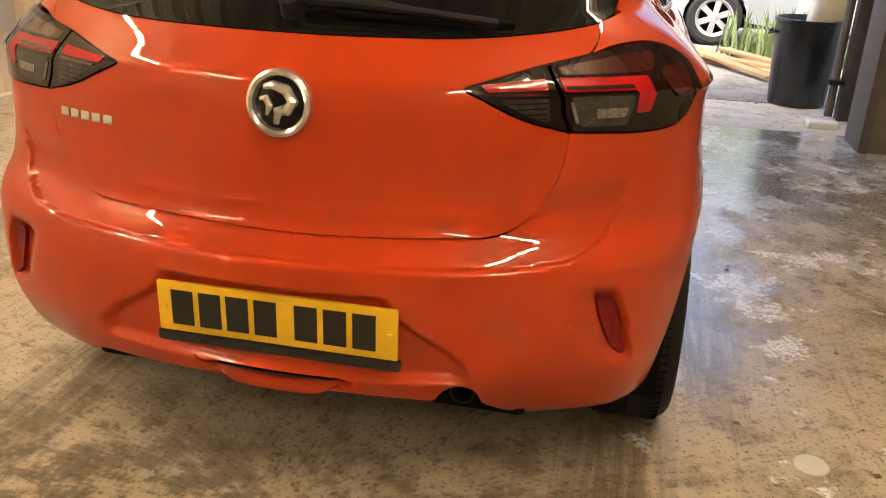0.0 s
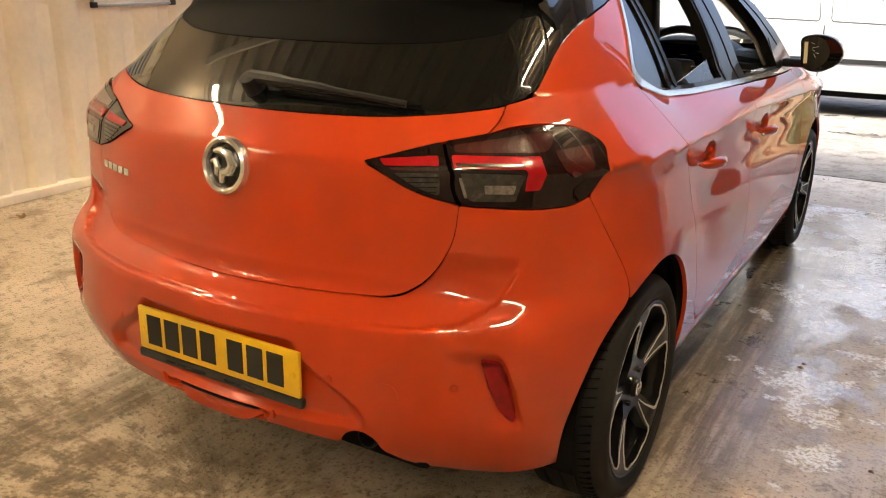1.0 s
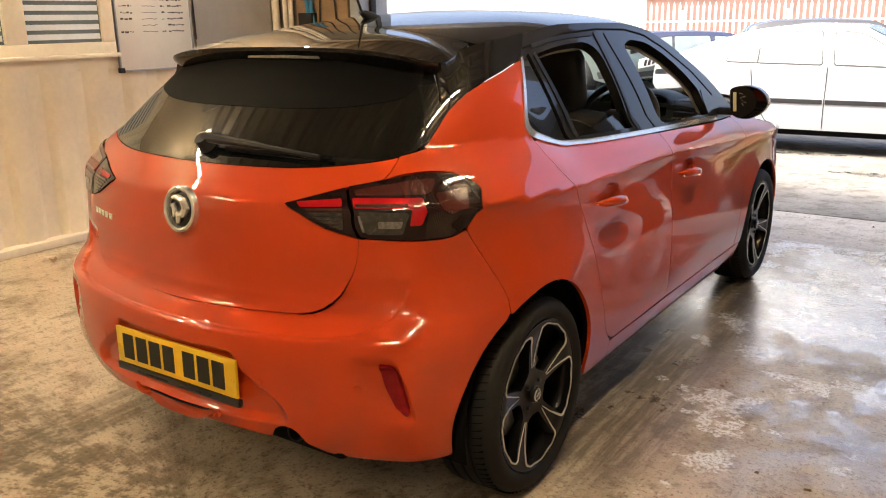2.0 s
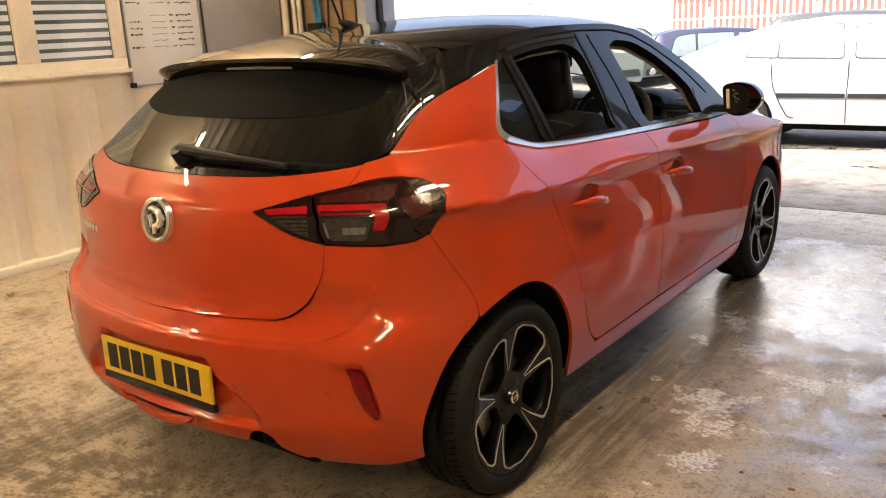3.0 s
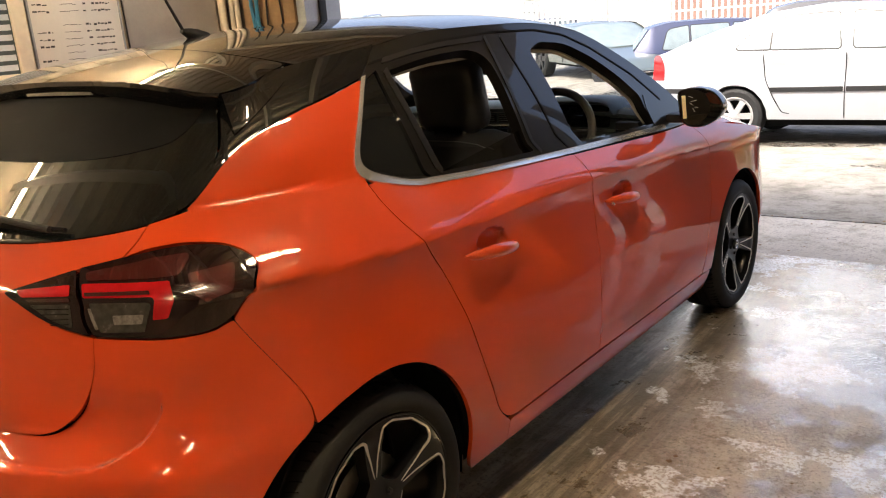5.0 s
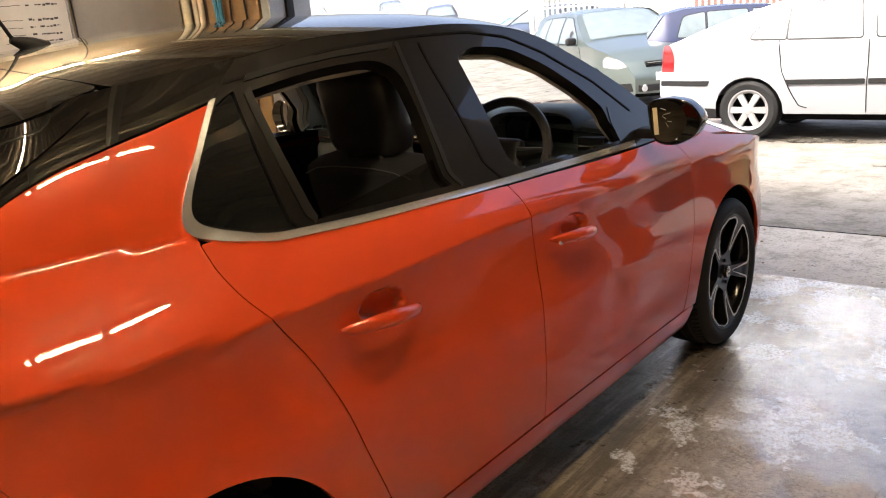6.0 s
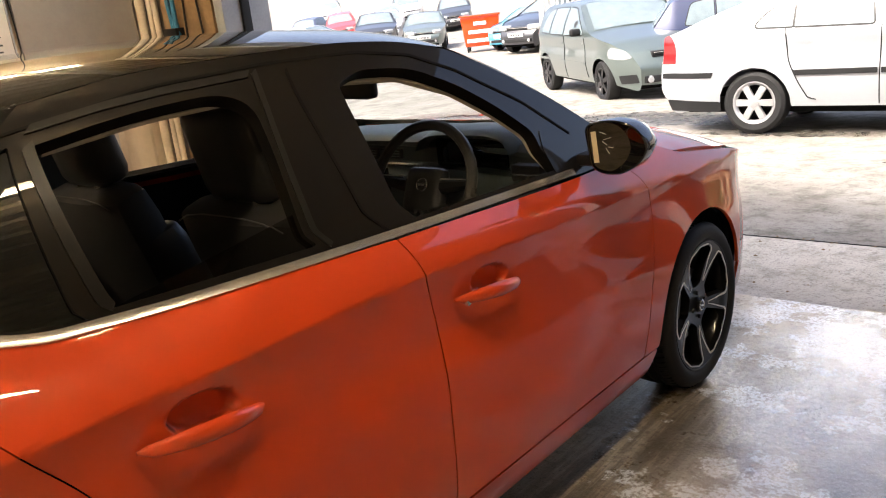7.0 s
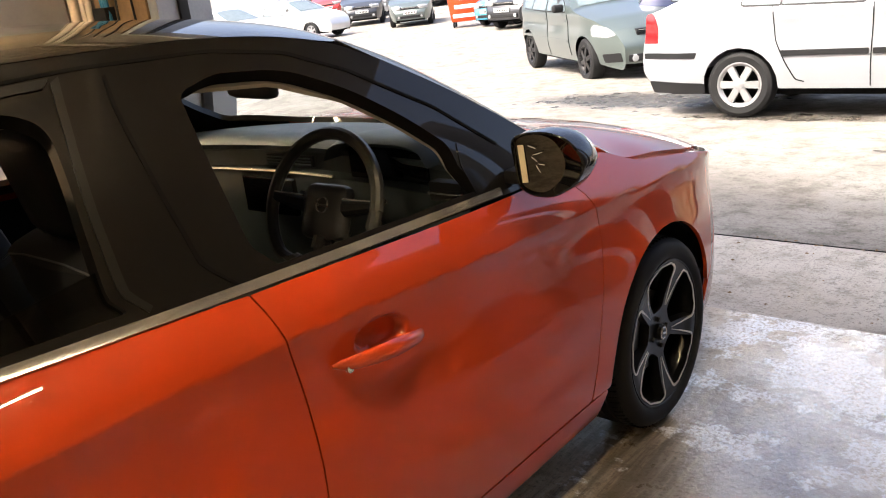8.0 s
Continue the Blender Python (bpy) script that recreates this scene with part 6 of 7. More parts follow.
# roof lining, rear view mirror
panel("headliner", both([(0.0, 0.75, 0.1), (0.40, 0.80, 0.1), (0.46, 1.1, 0.1), (0.49, 1.6, 0.1), (0.49, 2.1, 0.1), (0.42, 2.32, 0.1), (0.0, 2.43, 0.1)])[1:], lambda x, y: (x, y, roof_z(x, y) - 0.045), HEADLINER, car, "pale roof lining", res=0.05, depth=0.0)
for side in (1, -1):
    f = (lambda p: p) if side > 0 else mirrored
    panel("pillar_lining", f(ribbon([(1.42, 1.315), (1.62, 1.335), (1.86, 1.34), (2.2, 1.335), (2.42, 1.318), (2.64, 1.258), (2.82, 1.178), (2.96, 1.10), (3.03, 1.0)], -0.014, 0.03)), skin, HEADLINER, car, "pale window lining", lift=-0.042, depth=0.012, res=0.05)
    panel("pillar_lining", f([(3.05, 0.99, 0.01), (2.98, 1.10, 0.04), (2.84, 1.19, 0.05), (2.66, 1.272, 0.01), (2.70, 1.29, 0.01), (2.90, 1.20, 0.05), (3.10, 1.08, 0.04), (3.22, 0.97, 0.01)]), skin, PILLAR_GREY, car, "grey windscreen pillar lining", lift=-0.035, depth=0.01, res=0.05)
    panel("pillar_lining", f([(2.22, 1.0, 0.01), (2.06, 1.22, 0.03), (1.99, 1.31, 0.01), (2.17, 1.31, 0.01), (2.43, 1.0, 0.01)]), skin, DASH, car, "dark centre pillar lining", lift=-0.042, depth=0.012, res=0.05)
bm = bmesh.new()
cushion(bm, -0.125, 0.0, -0.036, 0.125, 0.04, 0.036, 0.02, Matrix.Translation((-0.02, 2.45, 1.212)) @ pose(0, 0, 0, 0, 0, -9))
rv = part("rear_view_mirror", bm, BLACK_TRIM, car, "black rear view mirror")
bm = bmesh.new()
tube(bm, [(-0.02, 2.48, 1.22), (-0.02, 2.50, 1.29)], 0.012, 8)
part("mirror_stem", bm, BLACK_TRIM, rv)

# ---- the yard ----


def yard_z(y):
    return -0.036 * (min(max(y, 4.2), 14.0) - 4.2) + 0.10 * max(0.0, y - 33)


def far_wheel(parent, mat, spokes=6):
    bm = bmesh.new()
    lathe(bm, [(0.20, -0.02), (0.215, 0.006), (0.27, 0.012), (0.305, -0.01), (0.316, -0.05), (0.316, -0.16), (0.30, -0.19), (0.21, -0.19)], 36)
    tyre = part("wheel", bm, RUBBER, parent, "dusty black tyre")
    bm = bmesh.new()
    lathe(bm, [(0.175, -0.03), (0.192, -0.004), (0.204, 0.004), (0.214, 0.002), (0.212, -0.03)], 36)
    for k in range(spokes):
        a = 2 * math.pi * k / spokes
        d, n = Vector((0, math.cos(a), math.sin(a))), Vector((0, -math.sin(a), math.cos(a)))
        q = [Vector((0.004, 0, 0)) + d * 0.03 + n * 0.030, Vector((0.004, 0, 0)) + d * 0.03 - n * 0.030, Vector((-0.004, 0, 0)) + d * 0.185 - n * 0.034, Vector((-0.004, 0, 0)) + d * 0.185 + n * 0.034]
        top, low = [bm.verts.new(v) for v in q], [bm.verts.new(v - Vector((0.03, 0, 0))) for v in q]
        bm.faces.new(top[::-1])
        for i in range(4):
            bm.faces.new((top[i], top[(i + 1) % 4], low[(i + 1) % 4], low[i]))
    lathe(bm, [(0.0, 0.012), (0.03, 0.012), (0.05, 0.004), (0.055, -0.02)], 20)
    part("rim", bm, mat, tyre)
    bm = bmesh.new()
    lathe(bm, [(0.0, -0.09), (0.19, -0.09)], 24)
    part("wheel_well", bm, BLACK_MATT, tyre)
    return tyre


def parked_car(name, label, paint, m, prof, wide, axles, belt, wins, marks, rim_mat, glass_span, strips=(), group="parked cars"):
    """A parked car from its side outline: prof runs from the tail's foot over the roof to the nose's foot, as (y, z); glass_span: stretches of prof, by index, that are glass."""
    root = thing(name, label, "car", m, group)
    length = max(p[0] for p in prof)
    high = max(p[1] for p in prof)

    def hw(y, z):
        t = 1 - 0.14 * blend(0.5, 0.0, y) - 0.34 * np.clip((y - length + 0.95) / 0.95, 0.0, 1.0) ** 2.2
        body = wide * (0.86 + 0.14 * blend(-0.1, 0.60, z) - 0.015 * blend(0.62, 0.80, z) * blend(0.98, 0.8, z)) * t
        up = np.maximum(z - belt, 0.0) / (high - belt)
        return body - up * 0.24 * (0.6 + 0.4 * up)

    def flank_of(y, z):
        return (hw(y, z), y, z)

    side_loop = []
    for yy in axles:
        side_loop += arc(yy, 0.31, 0.355, 185, -5, 10, 0.02)
    foot = [(prof[0][0] + 0.05, 0.20, 0.03)] + side_loop + [(prof[-1][0] - 0.05, 0.20, 0.03)]
    outline = foot + [(a, b, 0.06) for a, b in prof[::-1]]
    for s in (1, -1):
        f = lambda y, z: (s * hw(y, z), y, z)
        side_p = panel("body_side", outline, f, paint, root, res=0.09, step=0.07, depth=0.0, flip=s < 0)
        for w in wins:
            panel("window_seal", [(p.x, p.y, 0.002) for p in inset(rounded(w, 0.1), -0.016)], f, BLACK_TRIM, side_p, lift=0.003, depth=0.004, res=0.2, step=0.1, flip=s < 0)
            panel("side_window", w, f, CAR_GLASS, side_p, "tinted side window", lift=0.006, depth=0.006, res=0.2, step=0.1, flip=s < 0)
        for w in strips:
            panel("rubbing_strip", w, f, BLACK_TRIM, side_p, "black rubbing strip", lift=0.012, depth=0.014, res=0.3, step=0.2, flip=s < 0)
        for w, mt, nm in marks:
            panel(nm, w, f, mt, side_p, lift=0.006, depth=0.008, res=0.1, step=0.05, flip=s < 0)
    # the skin across the car, along its outline
    line = [Vector(prof[0])] + [p for p in rounded([(a, b, 0.08) for a, b in prof] + [(prof[-1][0], -1.0), (prof[0][0], -1.0)], 0.08) if p.y > min(prof[0][1], prof[-1][1]) + 0.005] + [Vector(prof[-1])]
    cuts = []
    for a, b in glass_span:
        cuts.append((Vector(prof[a]), Vector(prof[b])))

    def strip(name, pts, mat, narrow=1.0, lift=0.0, label=""):
        bm = bmesh.new()
        rows = []
        for i, p in enumerate(pts):
            t = (pts[min(i + 1, len(pts) - 1)] - pts[max(i - 1, 0)]).normalized()
            n = Vector((-t.y, t.x))
            row, wide_here = [], float(hw(p.x, p.y)) * narrow
            for k in range(13):
                e = -1 + k / 6
                out = (1 - e * e) * 0.035 - (0.02 * e ** 6 if narrow == 1.0 else 0.0) + lift
                row.append(bm.verts.new((e * wide_here, p.x + n.x * out, p.y + n.y * out)))
            rows.append(row)
        for a, b in zip(rows, rows[1:]):
            for k in range(12):
                bm.faces.new((a[k], a[k + 1], b[k + 1], b[k]))
        bmesh.ops.recalc_face_normals(bm, faces=list(bm.faces))
        return part(name, bm, mat, root, label)

    strip("body_top", line, paint)
    for (a, b), nm in zip(cuts, ("rear_window", "windscreen")):
        strip(nm, [a.lerp(b, t) for t in (0.06, 0.3, 0.5, 0.7, 0.94)], CAR_GLASS, 0.86, 0.012, "tinted " + nm.replace("_", " "))
    boxed("underbody", (-wide * 0.72, 0.25, 0.20, wide * 0.72, length - 0.25, 0.36), BLACK_MATT, root)
    wheel = far_wheel(root, rim_mat)
    wheel.matrix_basis = pose(wide - 0.03, axles[0], 0.316)
    copy_thing(wheel, pose(wide - 0.03, axles[1], 0.316, 20))
    copy_thing(wheel, pose(-wide + 0.03, axles[0], 0.316, 0, 0, 180))
    copy_thing(wheel, pose(-wide + 0.03, axles[1], 0.316, 0, 0, 180))
    return root, hw


def nose_parts(root, hw, y, z_lamp, z_low, lamps=True):
    """Headlights, grille, intakes and a plain plate on a car's front."""
    for s in (1, -1):
        bm = bmesh.new()
        cushion(bm, s * 0.57 - 0.19, y - 0.34, z_lamp - 0.085, s * 0.57 + 0.19, y - 0.02, z_lamp + 0.085, 0.06, Matrix.Translation((s * 0.56, y, 0)) @ pose(0, 0, 0, 0, 0, -s * 22) @ Matrix.Translation((-s * 0.56, -y, 0)))
        part("headlight", bm, HEAD_LENS, root, "clear headlight") if lamps else bm.free()
        bm = bmesh.new()
        lathe(bm, [(0.0, 0.02), (0.045, 0.016), (0.055, 0.0)], 16, "y", (s * 0.45, y + 0.075, z_low + 0.0))
        part("fog_light", bm, HEAD_LENS, root)
    boxed("grille", (-0.38, y - 0.20, z_lamp - 0.075, 0.38, y - 0.005, z_lamp + 0.02), BLACK_TRIM, root, "black slatted grille", bevel=0.02)
    for k in range(3):
        boxed("grille_bar", (-0.36, y - 0.008, z_lamp - 0.062 + 0.028 * k, 0.36, y + 0.004, z_lamp - 0.054 + 0.028 * k), CHROME if k == 2 else BLACK_TRIM, root)
    boxed("lower_intake", (-0.52, y - 0.16, z_low - 0.05, 0.52, y + 0.088, z_low + 0.05), BLACK_TRIM, root, "black lower intake", bevel=0.02)
    boxed("number_plate", (-0.26, y + 0.06, z_low + 0.105, 0.26, y + 0.100, z_low + 0.215), BOARD_WHITE, root, "white number plate with plain bars", bevel=0.004)
    for k in range(7):
        boxed("character_bar", (-0.205 + 0.06 * k, y + 0.099, z_low + 0.125, -0.165 + 0.06 * k, y + 0.103, z_low + 0.195), PLATE_BLACK, root)


HATCH = [(0.06, 0.30), (0.0, 0.45), (0.02, 0.70), (0.12, 0.96), (0.44, 1.39), (0.75, 1.46), (1.5, 1.48), (2.1, 1.45), (2.95, 1.02), (3.65, 0.88), (4.02, 0.72), (4.15, 0.52), (4.12, 0.28)]
HATCH_WINS = [[(0.62, 1.02, 0.03), (0.72, 1.34, 0.08), (1.06, 1.39, 0.03), (1.06, 1.0, 0.03)], [(1.10, 1.0, 0.03), (1.10, 1.39, 0.03), (1.72, 1.40, 0.03), (1.76, 0.99, 0.03)], [(1.82, 0.99, 0.03), (1.80, 1.40, 0.03), (2.10, 1.38, 0.08), (2.62, 1.06, 0.06), (2.66, 0.99, 0.03)]]
LIFTBACK = [(0.10, 0.30), (0.0, 0.42), (0.0, 0.62), (0.05, 1.00), (0.24, 1.06), (0.80, 1.26), (1.30, 1.41), (1.85, 1.47), (2.45, 1.45), (3.25, 1.04), (4.05, 0.86), (4.42, 0.70), (4.55, 0.5), (4.50, 0.28)]
LIFT_WINS = [[(1.03, 1.045, 0.05), (1.10, 1.14, 0.08), (1.30, 1.28, 0.06), (1.395, 1.325, 0.01), (1.395, 1.035, 0.01)], [(1.415, 1.035, 0.01), (1.415, 1.33, 0.01), (1.60, 1.37, 0.06), (2.05, 1.385, 0.03), (2.11, 1.02, 0.03)],
             [(2.24, 1.02, 0.03), (2.20, 1.385, 0.03), (2.50, 1.35, 0.08), (2.95, 1.08, 0.05), (3.02, 1.0, 0.03)]]


def at_yard(x, y, turn):
    """A car's tail origin at x, y; it points turn degrees to the left of +y, and leans with the yard."""
    slope = -2.06 if 4.2 < y < 14 else 5.7 if y > 34 else 0.0
    return Matrix.Translation((x, y, yard_z(y))) @ pose(0, 0, 0, slope) @ pose(0, 0, 0, 0, 0, turn)


# white liftback standing across the doorway
tail_marks = [([(0.02, 0.725, 0.01), (0.05, 1.01, 0.03), (0.13, 1.02, 0.04), (0.185, 0.90, 0.05), (0.18, 0.725, 0.01)], CAR_RED, "tail_light"),
              ([(0.02, 0.575, 0.01), (0.02, 0.63, 0.01), (0.62, 0.63, 0.01), (0.60, 0.575, 0.01)], BLACK_TRIM, "bumper_strip"),
              ([(0.10, 0.23, 0.02), (0.06, 0.35, 0.02), (0.68, 0.33, 0.02), (0.68, 0.23, 0.02)], BLACK_TRIM, "bumper_skirt"),
              ([(2.165, 0.30, 0.003), (2.17, 1.01, 0.003), (2.178, 1.01, 0.003), (2.173, 0.30, 0.003)], BLACK_MATT, "door_gap"),
              ([(1.62, 0.34, 0.003), (1.54, 0.36, 0.02), (1.46, 0.50, 0.05), (1.36, 0.72, 0.05), (1.33, 1.02, 0.003), (1.338, 1.02, 0.003), (1.368, 0.722, 0.05), (1.468, 0.504, 0.05), (1.545, 0.366, 0.02), (1.62, 0.347, 0.003)], BLACK_MATT, "door_gap"),
              ([(1.42, 0.875, 0.01), (1.42, 0.905, 0.01), (1.57, 0.91, 0.01), (1.57, 0.875, 0.01)], PALE_SILVER, "door_handle")]
white, hw = parked_car("liftback_car", "pale silver liftback car parked outside the doorway", PALE_SILVER, at_yard(-2.07, 9.78, -90), LIFTBACK, 0.885, (1.03, 3.61), 0.98, LIFT_WINS, tail_marks, RIM_SILVER, ((4, 6), (8, 9)),
                       [[(1.43, 0.58, 0.01), (1.40, 0.63, 0.01), (2.155, 0.63, 0.01), (2.155, 0.58, 0.01)], [(2.185, 0.58, 0.01), (2.185, 0.63, 0.01), (3.10, 0.63, 0.01), (3.10, 0.58, 0.01)]])
bm = bmesh.new()
tube(bm, [(0, 0.35, 0.30), (0, 0.05, 0.29), (0, -0.06, 0.34), (0, -0.08, 0.41)], 0.018, 8)
tube(bm, [(0, -0.08, 0.40), (0, -0.08, 0.45)], 0.028, 10)
part("tow_bar", bm, BLACK_TRIM, white, "black tow bar")

# grey-green hatchback
golf_marks = [([(3.60, 0.665, 0.03), (3.56, 0.76, 0.05), (3.66, 0.83, 0.05), (3.92, 0.775, 0.04), (4.04, 0.68, 0.03), (3.92, 0.645, 0.04)], HEAD_LENS, "headlight"),
              ([(3.80, 0.30, 0.02), (3.78, 0.42, 0.03), (4.08, 0.44, 0.02), (4.10, 0.32, 0.02)], BLACK_TRIM, "lower_intake"),
              ([(0.3, 0.56, 0.01), (0.3, 0.60, 0.01), (1.0, 0.60, 0.01), (1.0, 0.56, 0.01)], GREEN_PAINT, "rubbing_strip"),
              ([(1.775, 0.30, 0.003), (1.785, 0.98, 0.003), (1.793, 0.98, 0.003), (1.783, 0.30, 0.003)], BLACK_MATT, "door_gap"),
              ([(2.78, 0.35, 0.003), (2.72, 0.95, 0.003), (2.728, 0.95, 0.003), (2.788, 0.35, 0.003)], BLACK_MATT, "door_gap"),
              ([(1.15, 0.545, 0.01), (1.15, 0.58, 0.01), (2.70, 0.58, 0.01), (2.70, 0.545, 0.01)], GREEN_PAINT, "rubbing_strip"),
              ([(1.55, 0.84, 0.01), (1.55, 0.87, 0.01), (1.70, 0.87, 0.01), (1.70, 0.84, 0.01)], GREEN_PAINT, "door_handle"),
              ([(2.50, 0.84, 0.01), (2.50, 0.87, 0.01), (2.65, 0.87, 0.01), (2.65, 0.84, 0.01)], GREEN_PAINT, "door_handle")]
GOLF_TURN = -129.4
fw = Vector((-4.75, 12.45))
h = Vector((-math.sin(radians(GOLF_TURN)), math.cos(radians(GOLF_TURN))))
right = Vector((h.y, -h.x))
org = fw - h * 3.33 - right * 0.86
golf, hw = parked_car("hatchback_car", "grey-green hatchback with black wheels parked in the yard", GREEN_PAINT, at_yard(org.x, org.y, GOLF_TURN) @ Matrix.Scale(1.05, 4), HATCH, 0.88, (0.75, 3.33), 0.98, HATCH_WINS, golf_marks, RIM_BLACK, ((3, 4), (7, 8)))
nose_parts(golf, hw, 4.10, 0.72, 0.36, lamps=False)
for s in (1, -1):
    bm = bmesh.new()
    cushion(bm, s * 0.95 - 0.09, 2.50, 0.98, s * 0.95 + 0.09, 2.60, 1.10, 0.04)
    part("door_mirror", bm, BLACK_TRIM, golf)


def far_car(name, label, paint, x, y, turn, size=1.0, wide=0.88, prof=HATCH, front=True):
    root, w = parked_car(name, label, paint, at_yard(x, y, turn) @ Matrix.Scale(size, 4), prof, wide, (0.75, 3.33), 0.98, HATCH_WINS, [([(0.02, 0.74, 0.02), (0.04, 0.95, 0.02), (0.26, 0.97, 0.03), (0.22, 0.76, 0.02)], CAR_RED, "tail_light")], RIM_SILVER, ((3, 4), (7, 8)))
    if front:
        nose_parts(root, w, 4.10, 0.72, 0.38)
    return root


def fronted(x, y, turn):
    """Tail origin for a car whose nose stands at x, y."""
    hx, hy = -math.sin(radians(turn)), math.cos(radians(turn))
    return x - hx * 4.1, y - hy * 4.1


for nm, lb, pt, x, y, turn, size in (
        ("off_road_car", "dark blue-grey off-road car facing the garage", DARK_PAINT, -26.0, 29.5, -138, 1.12),
        ("saloon_car", "dark green saloon car facing the garage", GREEN_PAINT, -20.5, 26.5, -142, 1.0),
        ("red_car", "bright red car among parked cars", RED_PAINT, -34.0, 35.0, -135, 1.0),
        ("black_car", "glossy black car facing the garage", DARK_PAINT, -26.4, 36.0, -142, 1.05),
        ("silver_car", "silver car in a row of parked cars", SILVER_PAINT, -34.0, 41.0, -138, 1.0),
        ("silver_car", "pale silver car in a row of parked cars", SILVER_PAINT, -29.0, 33.5, -138, 1.0),
        ("white_car", "white car in a row of parked cars", WHITE_PAINT, -40.0, 46.0, -138, 1.0),
        ("white_car", "white car on the slope behind a row", WHITE_PAINT, -31.5, 36.5, -136, 1.0),
        ("dark_car", "dark car on the slope behind a row", DARK_PAINT, -36.5, 43.5, -138, 1.0),
        ("silver_car", "silver car high on the slope", SILVER_PAINT, -44.5, 44.0, -136, 1.0),
        ("blue_car", "small blue car beside the red one", BLUE_PAINT, -37.0, 34.2, -150, 0.95),
        ("pickup_car", "black pickup with its nose out", DARK_PAINT, -13.2, 22.9, 176, 1.1),
        ("turquoise_car", "bright turquoise blue car", TEAL_PAINT, -14.9, 23.6, 176, 0.92)):
    px, py = fronted(x, y, turn)
    far_car(nm, lb, pt, px, py, turn, size)
far_car("white_car", "white hatchback parked side on", WHITE_PAINT, -24.5, 19.0, -82, 1.0, front=False)
far_car("silver_car", "silver hatchback behind a white one", SILVER_PAINT, -26.0, 23.5, -82, 1.0, front=False)
far_car("blue_car", "dark blue hatchback with red tail light", BLUE_PAINT, -4.6, 13.6, -60, 1.0, front=False)
far_car("off_road_car", "black off-road car behind the white one", DARK_PAINT, -2.6, 13.9, -72, 1.12, front=False)

# orange wheeled waste container
skip = thing("waste_container", "orange wheeled waste container with pale lettering bars", "container", at_yard(-16.4, 24.9, 32))
bm = bmesh.new()
vs = box(bm, -0.68, -0.5, 0.2, 0.68, 0.5, 1.2, bevel=0.04)
for v in vs:
    k = 0.84 + 0.16 * (v.co.z - 0.2)
    v.co.x *= k
    v.co.y *= k
part("body", bm, SKIP_ORANGE, skip)
boxed("lid", (-0.72, -0.54, 1.2, 0.72, 0.54, 1.27), SKIP_ORANGE, skip, bevel=0.03)
for z, w in ((0.98, 0.22), (0.70, 0.42), (0.40, 0.5)):
    boxed("lettering_bar", (-w, -0.53 + 0.08 * (1.2 - z), z - 0.06, w, -0.50 + 0.08 * (1.2 - z), z + 0.06), BOARD_WHITE, skip)
for x in (-0.5, 0.5):
    for y in (-0.32, 0.32):
        bm = bmesh.new()
        lathe(bm, [(0.0, -0.03), (0.09, -0.03), (0.1, 0.0), (0.09, 0.03), (0.0, 0.03)], 14, "x", (x, y, 0.1))
        part("castor", bm, BLACK_TRIM, skip)
        boxed("castor_bracket", (x - 0.04, y - 0.04, 0.1, x + 0.04, y + 0.04, 0.24), BLACK_TRIM, skip)


# palisade fence
def fence(p, q, count):
    d = Vector(q) - Vector(p)
    turn = math.degrees(math.atan2(d.y, d.x))
    root = thing("palisade_fence", "pale galvanised steel palisade fence", "fence", Matrix.Translation((*p, yard_z(p[1]))) @ pose(0, 0, 0, 0, 0, turn))
    me = None
    step = d.length / count
    for i in range(count):
        if me is None:
            bm = bmesh.new()
            box(bm, -0.035, -0.004, 0.05, 0.035, 0.004, 2.0)
            top = [v for v in bm.verts if v.co.z > 1.9]
            bm.verts.ensure_lookup_table()
            tip = [bm.verts.new((0, y, 2.12)) for y in (-0.004, 0.004)]
            for yv, t in ((-0.004, tip[0]), (0.004, tip[1])):
                a, b = sorted([v for v in top if abs(v.co.y - yv) < 1e-4], key=lambda v: v.co.x)
                bm.faces.new((a, b, t))
            pale = part("pale", bm, FENCE, root, smooth=False)
            me = pale.data
        else:
            pale = new("pale", me)
            pale.parent = root
        pale.location = ((i + 0.5) * step, 0, 0)
    for z in (0.4, 1.6):
        boxed("rail", (0, 0.005, z - 0.025, d.length, 0.05, z + 0.025), FENCE, root)
    for i in range(int(d.length / 2.75) + 1):
        boxed("post", (i * 2.75 - 0.05, 0.05, 0, i * 2.75 + 0.05, 0.11, 1.9), FENCE, root)


fence((-11.5, 21.2), (12.0, 24.5), 150)
fence((-19.0, 36.0), (-11.6, 21.6), 100)

bm = bmesh.new()
box(bm, -9.0, 27.0, -0.6, 16.0, 33.0, 2.05)
box(bm, -9.15, 26.9, 2.05, 16.15, 33.1, 2.15)
tagged(part("wall_far", bm, BRICK_WALL), "low brown brick building behind the fence", "building", kind="structure")

# clutter outside the doorway
bin_ = thing("water_butt", "black plastic barrel bin standing outside", "bin", Matrix.Translation((1.89, 5.22, yard_z(5.22))) @ Matrix.Scale(0.85, 4))
bm = bmesh.new()
lathe(bm, [(0.0, 0.0), (0.225, 0.0), (0.235, 0.02), (0.262, 0.40), (0.275, 0.70), (0.288, 0.71), (0.288, 0.735), (0.268, 0.735), (0.25, 0.66), (0.22, 0.05), (0.0, 0.05)], 44, "z")
part("barrel", bm, PLASTIC_BIN, bin_)
for s in (-1, 1):
    bm = bmesh.new()
    tube(bm, [(s * 0.28, -0.07, 0.62), (s * 0.32, -0.05, 0.60), (s * 0.32, 0.05, 0.60), (s * 0.28, 0.07, 0.62)], 0.012, 8)
    part("grip", bm, PLASTIC_BIN, bin_)
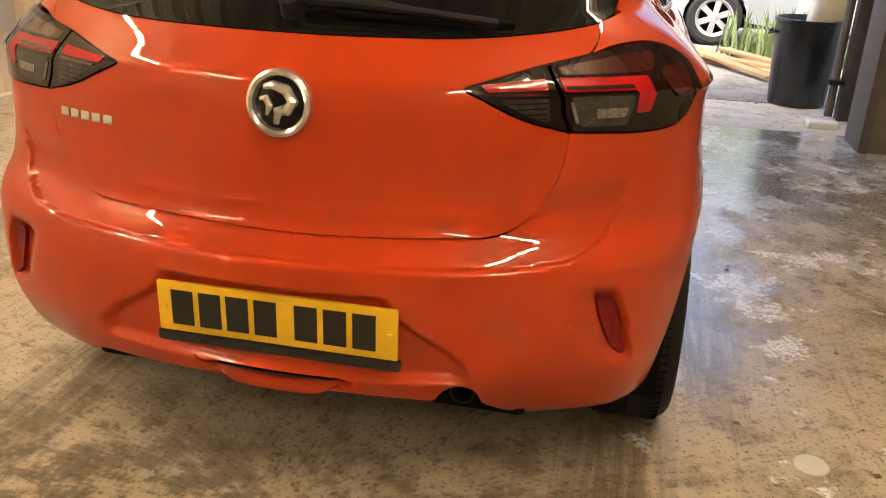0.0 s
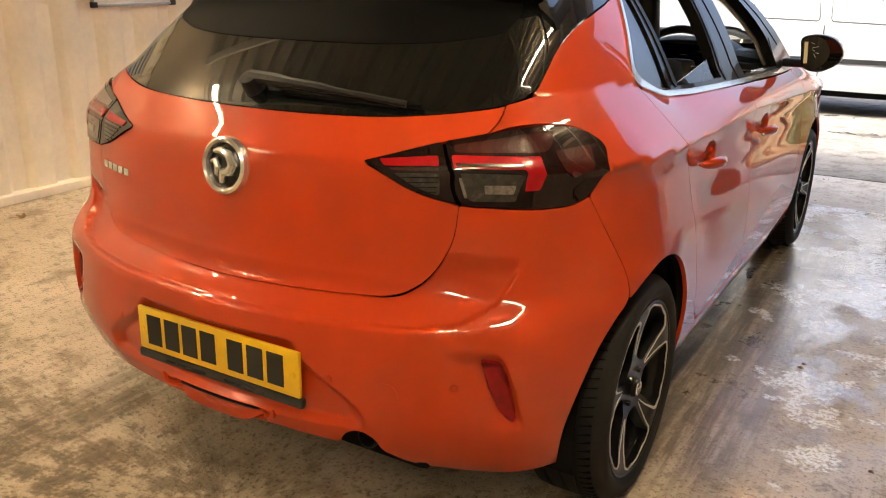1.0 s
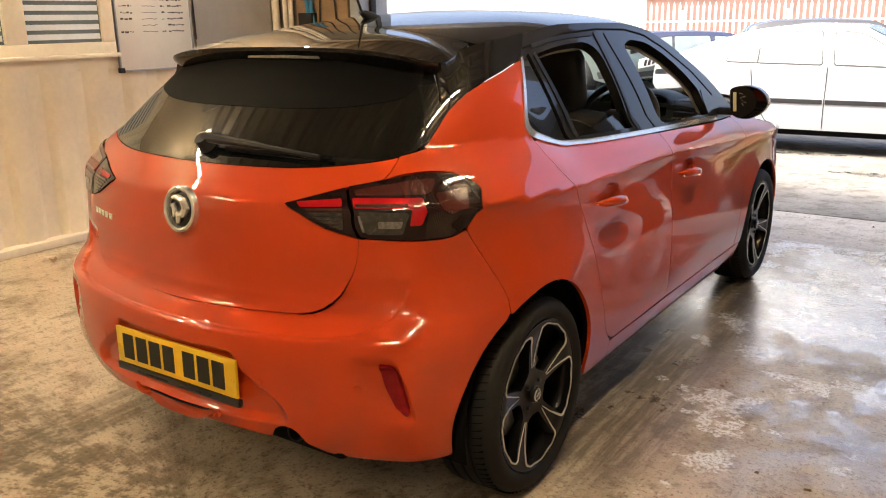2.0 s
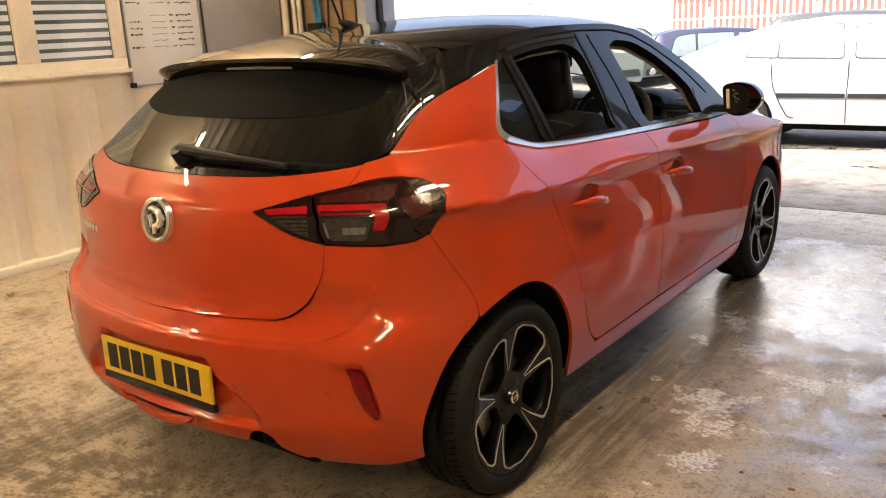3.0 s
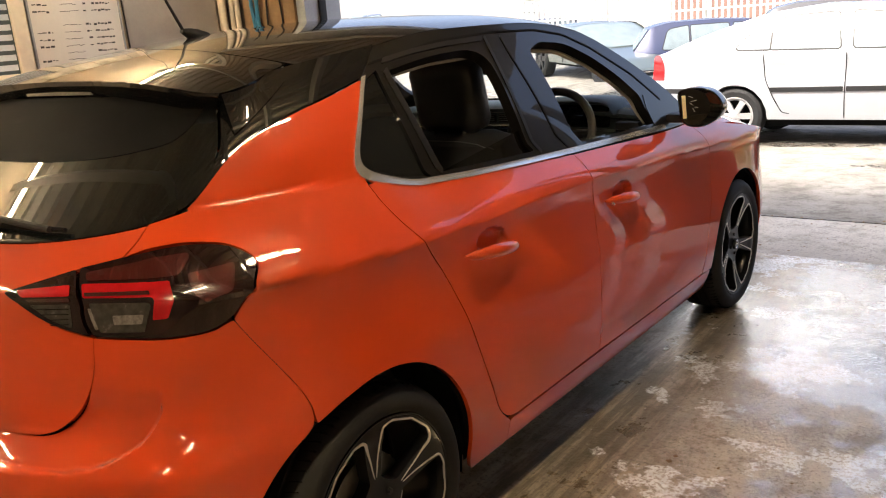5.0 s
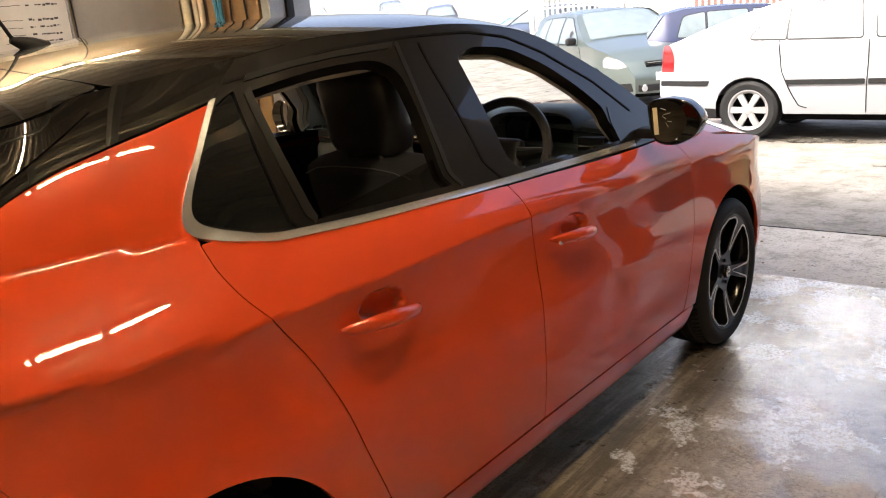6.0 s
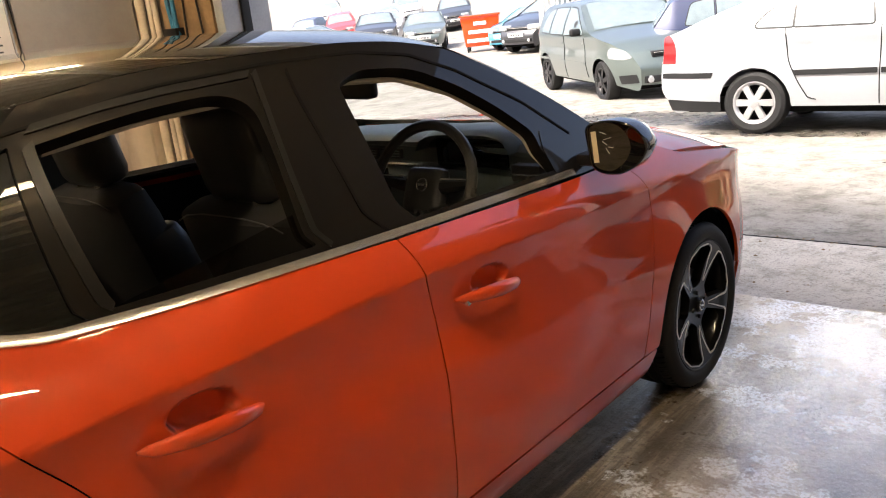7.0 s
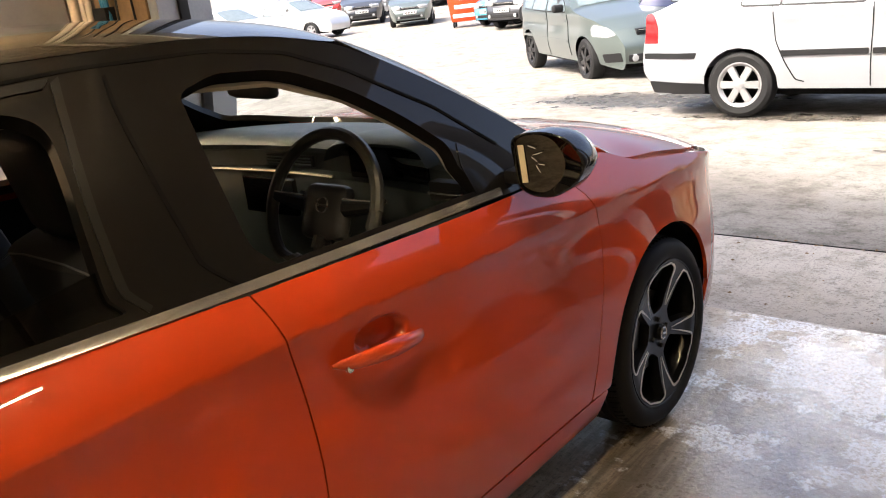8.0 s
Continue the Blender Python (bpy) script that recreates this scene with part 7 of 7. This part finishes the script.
sack = thing("paper_sack", "printed white paper sack leaning in the barrel", "sack", Matrix.Translation((1.95, 5.25, yard_z(5.22) + 0.05)) @ pose(0, 0, 0, 5, 4, 12) @ Matrix.Scale(0.88, 4))
bm = bmesh.new()
cushion(bm, -0.16, -0.07, 0.0, 0.16, 0.07, 0.98, 0.05)
part("sack_body", bm, BOARD_WHITE, sack)
boxed("printed_patch", (-0.09, -0.074, 0.66, 0.09, -0.071, 0.90), STICKER, sack)
post = thing("gate_post", "rusty grey steel gate post with a bent pipe", "post", Matrix.Translation((2.12, 4.72, yard_z(4.72) - 0.012)))
boxed("upright", (-0.05, -0.05, 0.0, 0.05, 0.05, 2.6), RUSTY, post, bevel=0.006)
bm = bmesh.new()
tube(bm, [(-0.10, -0.02, 0.0), (-0.10, -0.02, 1.0), (-0.08, 0.0, 1.06), (-0.05, 0.0, 1.08)], 0.028, 10)
part("down_pipe", bm, RUSTY, post)
for z in (0.25, 0.95):
    boxed("pipe_clip", (-0.14, -0.06, z, -0.045, 0.02, z + 0.03), BLACK_TRIM, post)
bm = bmesh.new()
cushion(bm, -0.26, -0.16, -0.012, -0.06, 0.02, 0.06, 0.03)
rag = tagged(part("rag", bm, BOARD_WHITE), "crumpled white rag by the gate post", "rag")
rag.matrix_world = Matrix.Translation((2.09, 4.51, yard_z(4.51) - 0.010))
wall_r = bmesh.new()
box(wall_r, 2.30, 4.55, -0.3, 5.4, 4.75, 2.8)
tagged(part("wall_yard", wall_r, DULL_WALL), "low dull rendered wall beside the gate post", "wall", kind="structure")
rnd = random.Random(7)
for k in range(9):
    ln = rnd.uniform(0.9, 2.0)
    plank = boxed("timber_plank", (-ln / 2, -0.05, 0, ln / 2, 0.05, 0.03), WOOD, bevel=0.004)
    plank.matrix_world = Matrix.Translation((1.75 + rnd.uniform(-0.25, 0.35), 7.25 + rnd.uniform(-0.35, 0.3), yard_z(7.25) + 0.002 + 0.031 * (k // 3))) @ pose(0, 0, 0, -2.06, 0, rnd.uniform(105, 150))
    tagged(plank, "loose weathered timber plank in a pile", "plank", "timber pile")
# weeds behind the timber
bm = bmesh.new()
for k in range(420):
    cx, cy = rnd.gauss(2.4, 0.35), rnd.gauss(8.0, 0.25)
    z0 = yard_z(cy)
    h, a = rnd.uniform(0.15, 0.55), rnd.uniform(0, 6.28)
    lean_x, lean_y = 0.3 * h * math.cos(a), 0.3 * h * math.sin(a)
    w = rnd.uniform(0.008, 0.025)
    p = [Vector((cx - w * math.sin(a), cy + w * math.cos(a), z0)), Vector((cx + w * math.sin(a), cy - w * math.cos(a), z0)), Vector((cx + lean_x * 0.6 + w * math.sin(a), cy + lean_y * 0.6, z0 + h * 0.7)), Vector((cx + lean_x, cy + lean_y, z0 + h))]
    bm.faces.new([bm.verts.new(v) for v in p])
tagged(part("weeds", bm, WEED, smooth=False), "rough tuft of green weeds by the timber", "weeds", kind="stuff")
# grit and scraps along the joint of the slabs and on the floor
bm = bmesh.new()
for k in range(260):
    if k < 150:
        x, y, z = rnd.uniform(-2.0, 2.4), rnd.gauss(5.165, 0.035), -0.036
    elif k < 200:
        x, y = rnd.uniform(-1.5, 2.2), rnd.uniform(4.2, 5.1)
        z = -0.012 - 0.022 * (y - 4.16)
    else:
        x, y, z = rnd.uniform(0.95, 2.6), rnd.uniform(-0.6, 4.1), 0.0
    r = rnd.uniform(0.004, 0.014)
    vs = [bm.verts.new((x + r * rnd.uniform(0.6, 1.3) * math.cos(t + k), y + r * rnd.uniform(0.6, 1.3) * math.sin(t + k), z + 0.001)) for t in (0, 1.57, 3.14, 4.71)]
    top = bm.verts.new((x, y, z + r * rnd.uniform(0.4, 0.9)))
    for a, b in zip(vs, vs[1:] + vs[:1]):
        bm.faces.new((a, b, top))
tagged(part("grit", bm, WOOD, smooth=False), "dark grit and scraps lying about", "grit", kind="stuff")
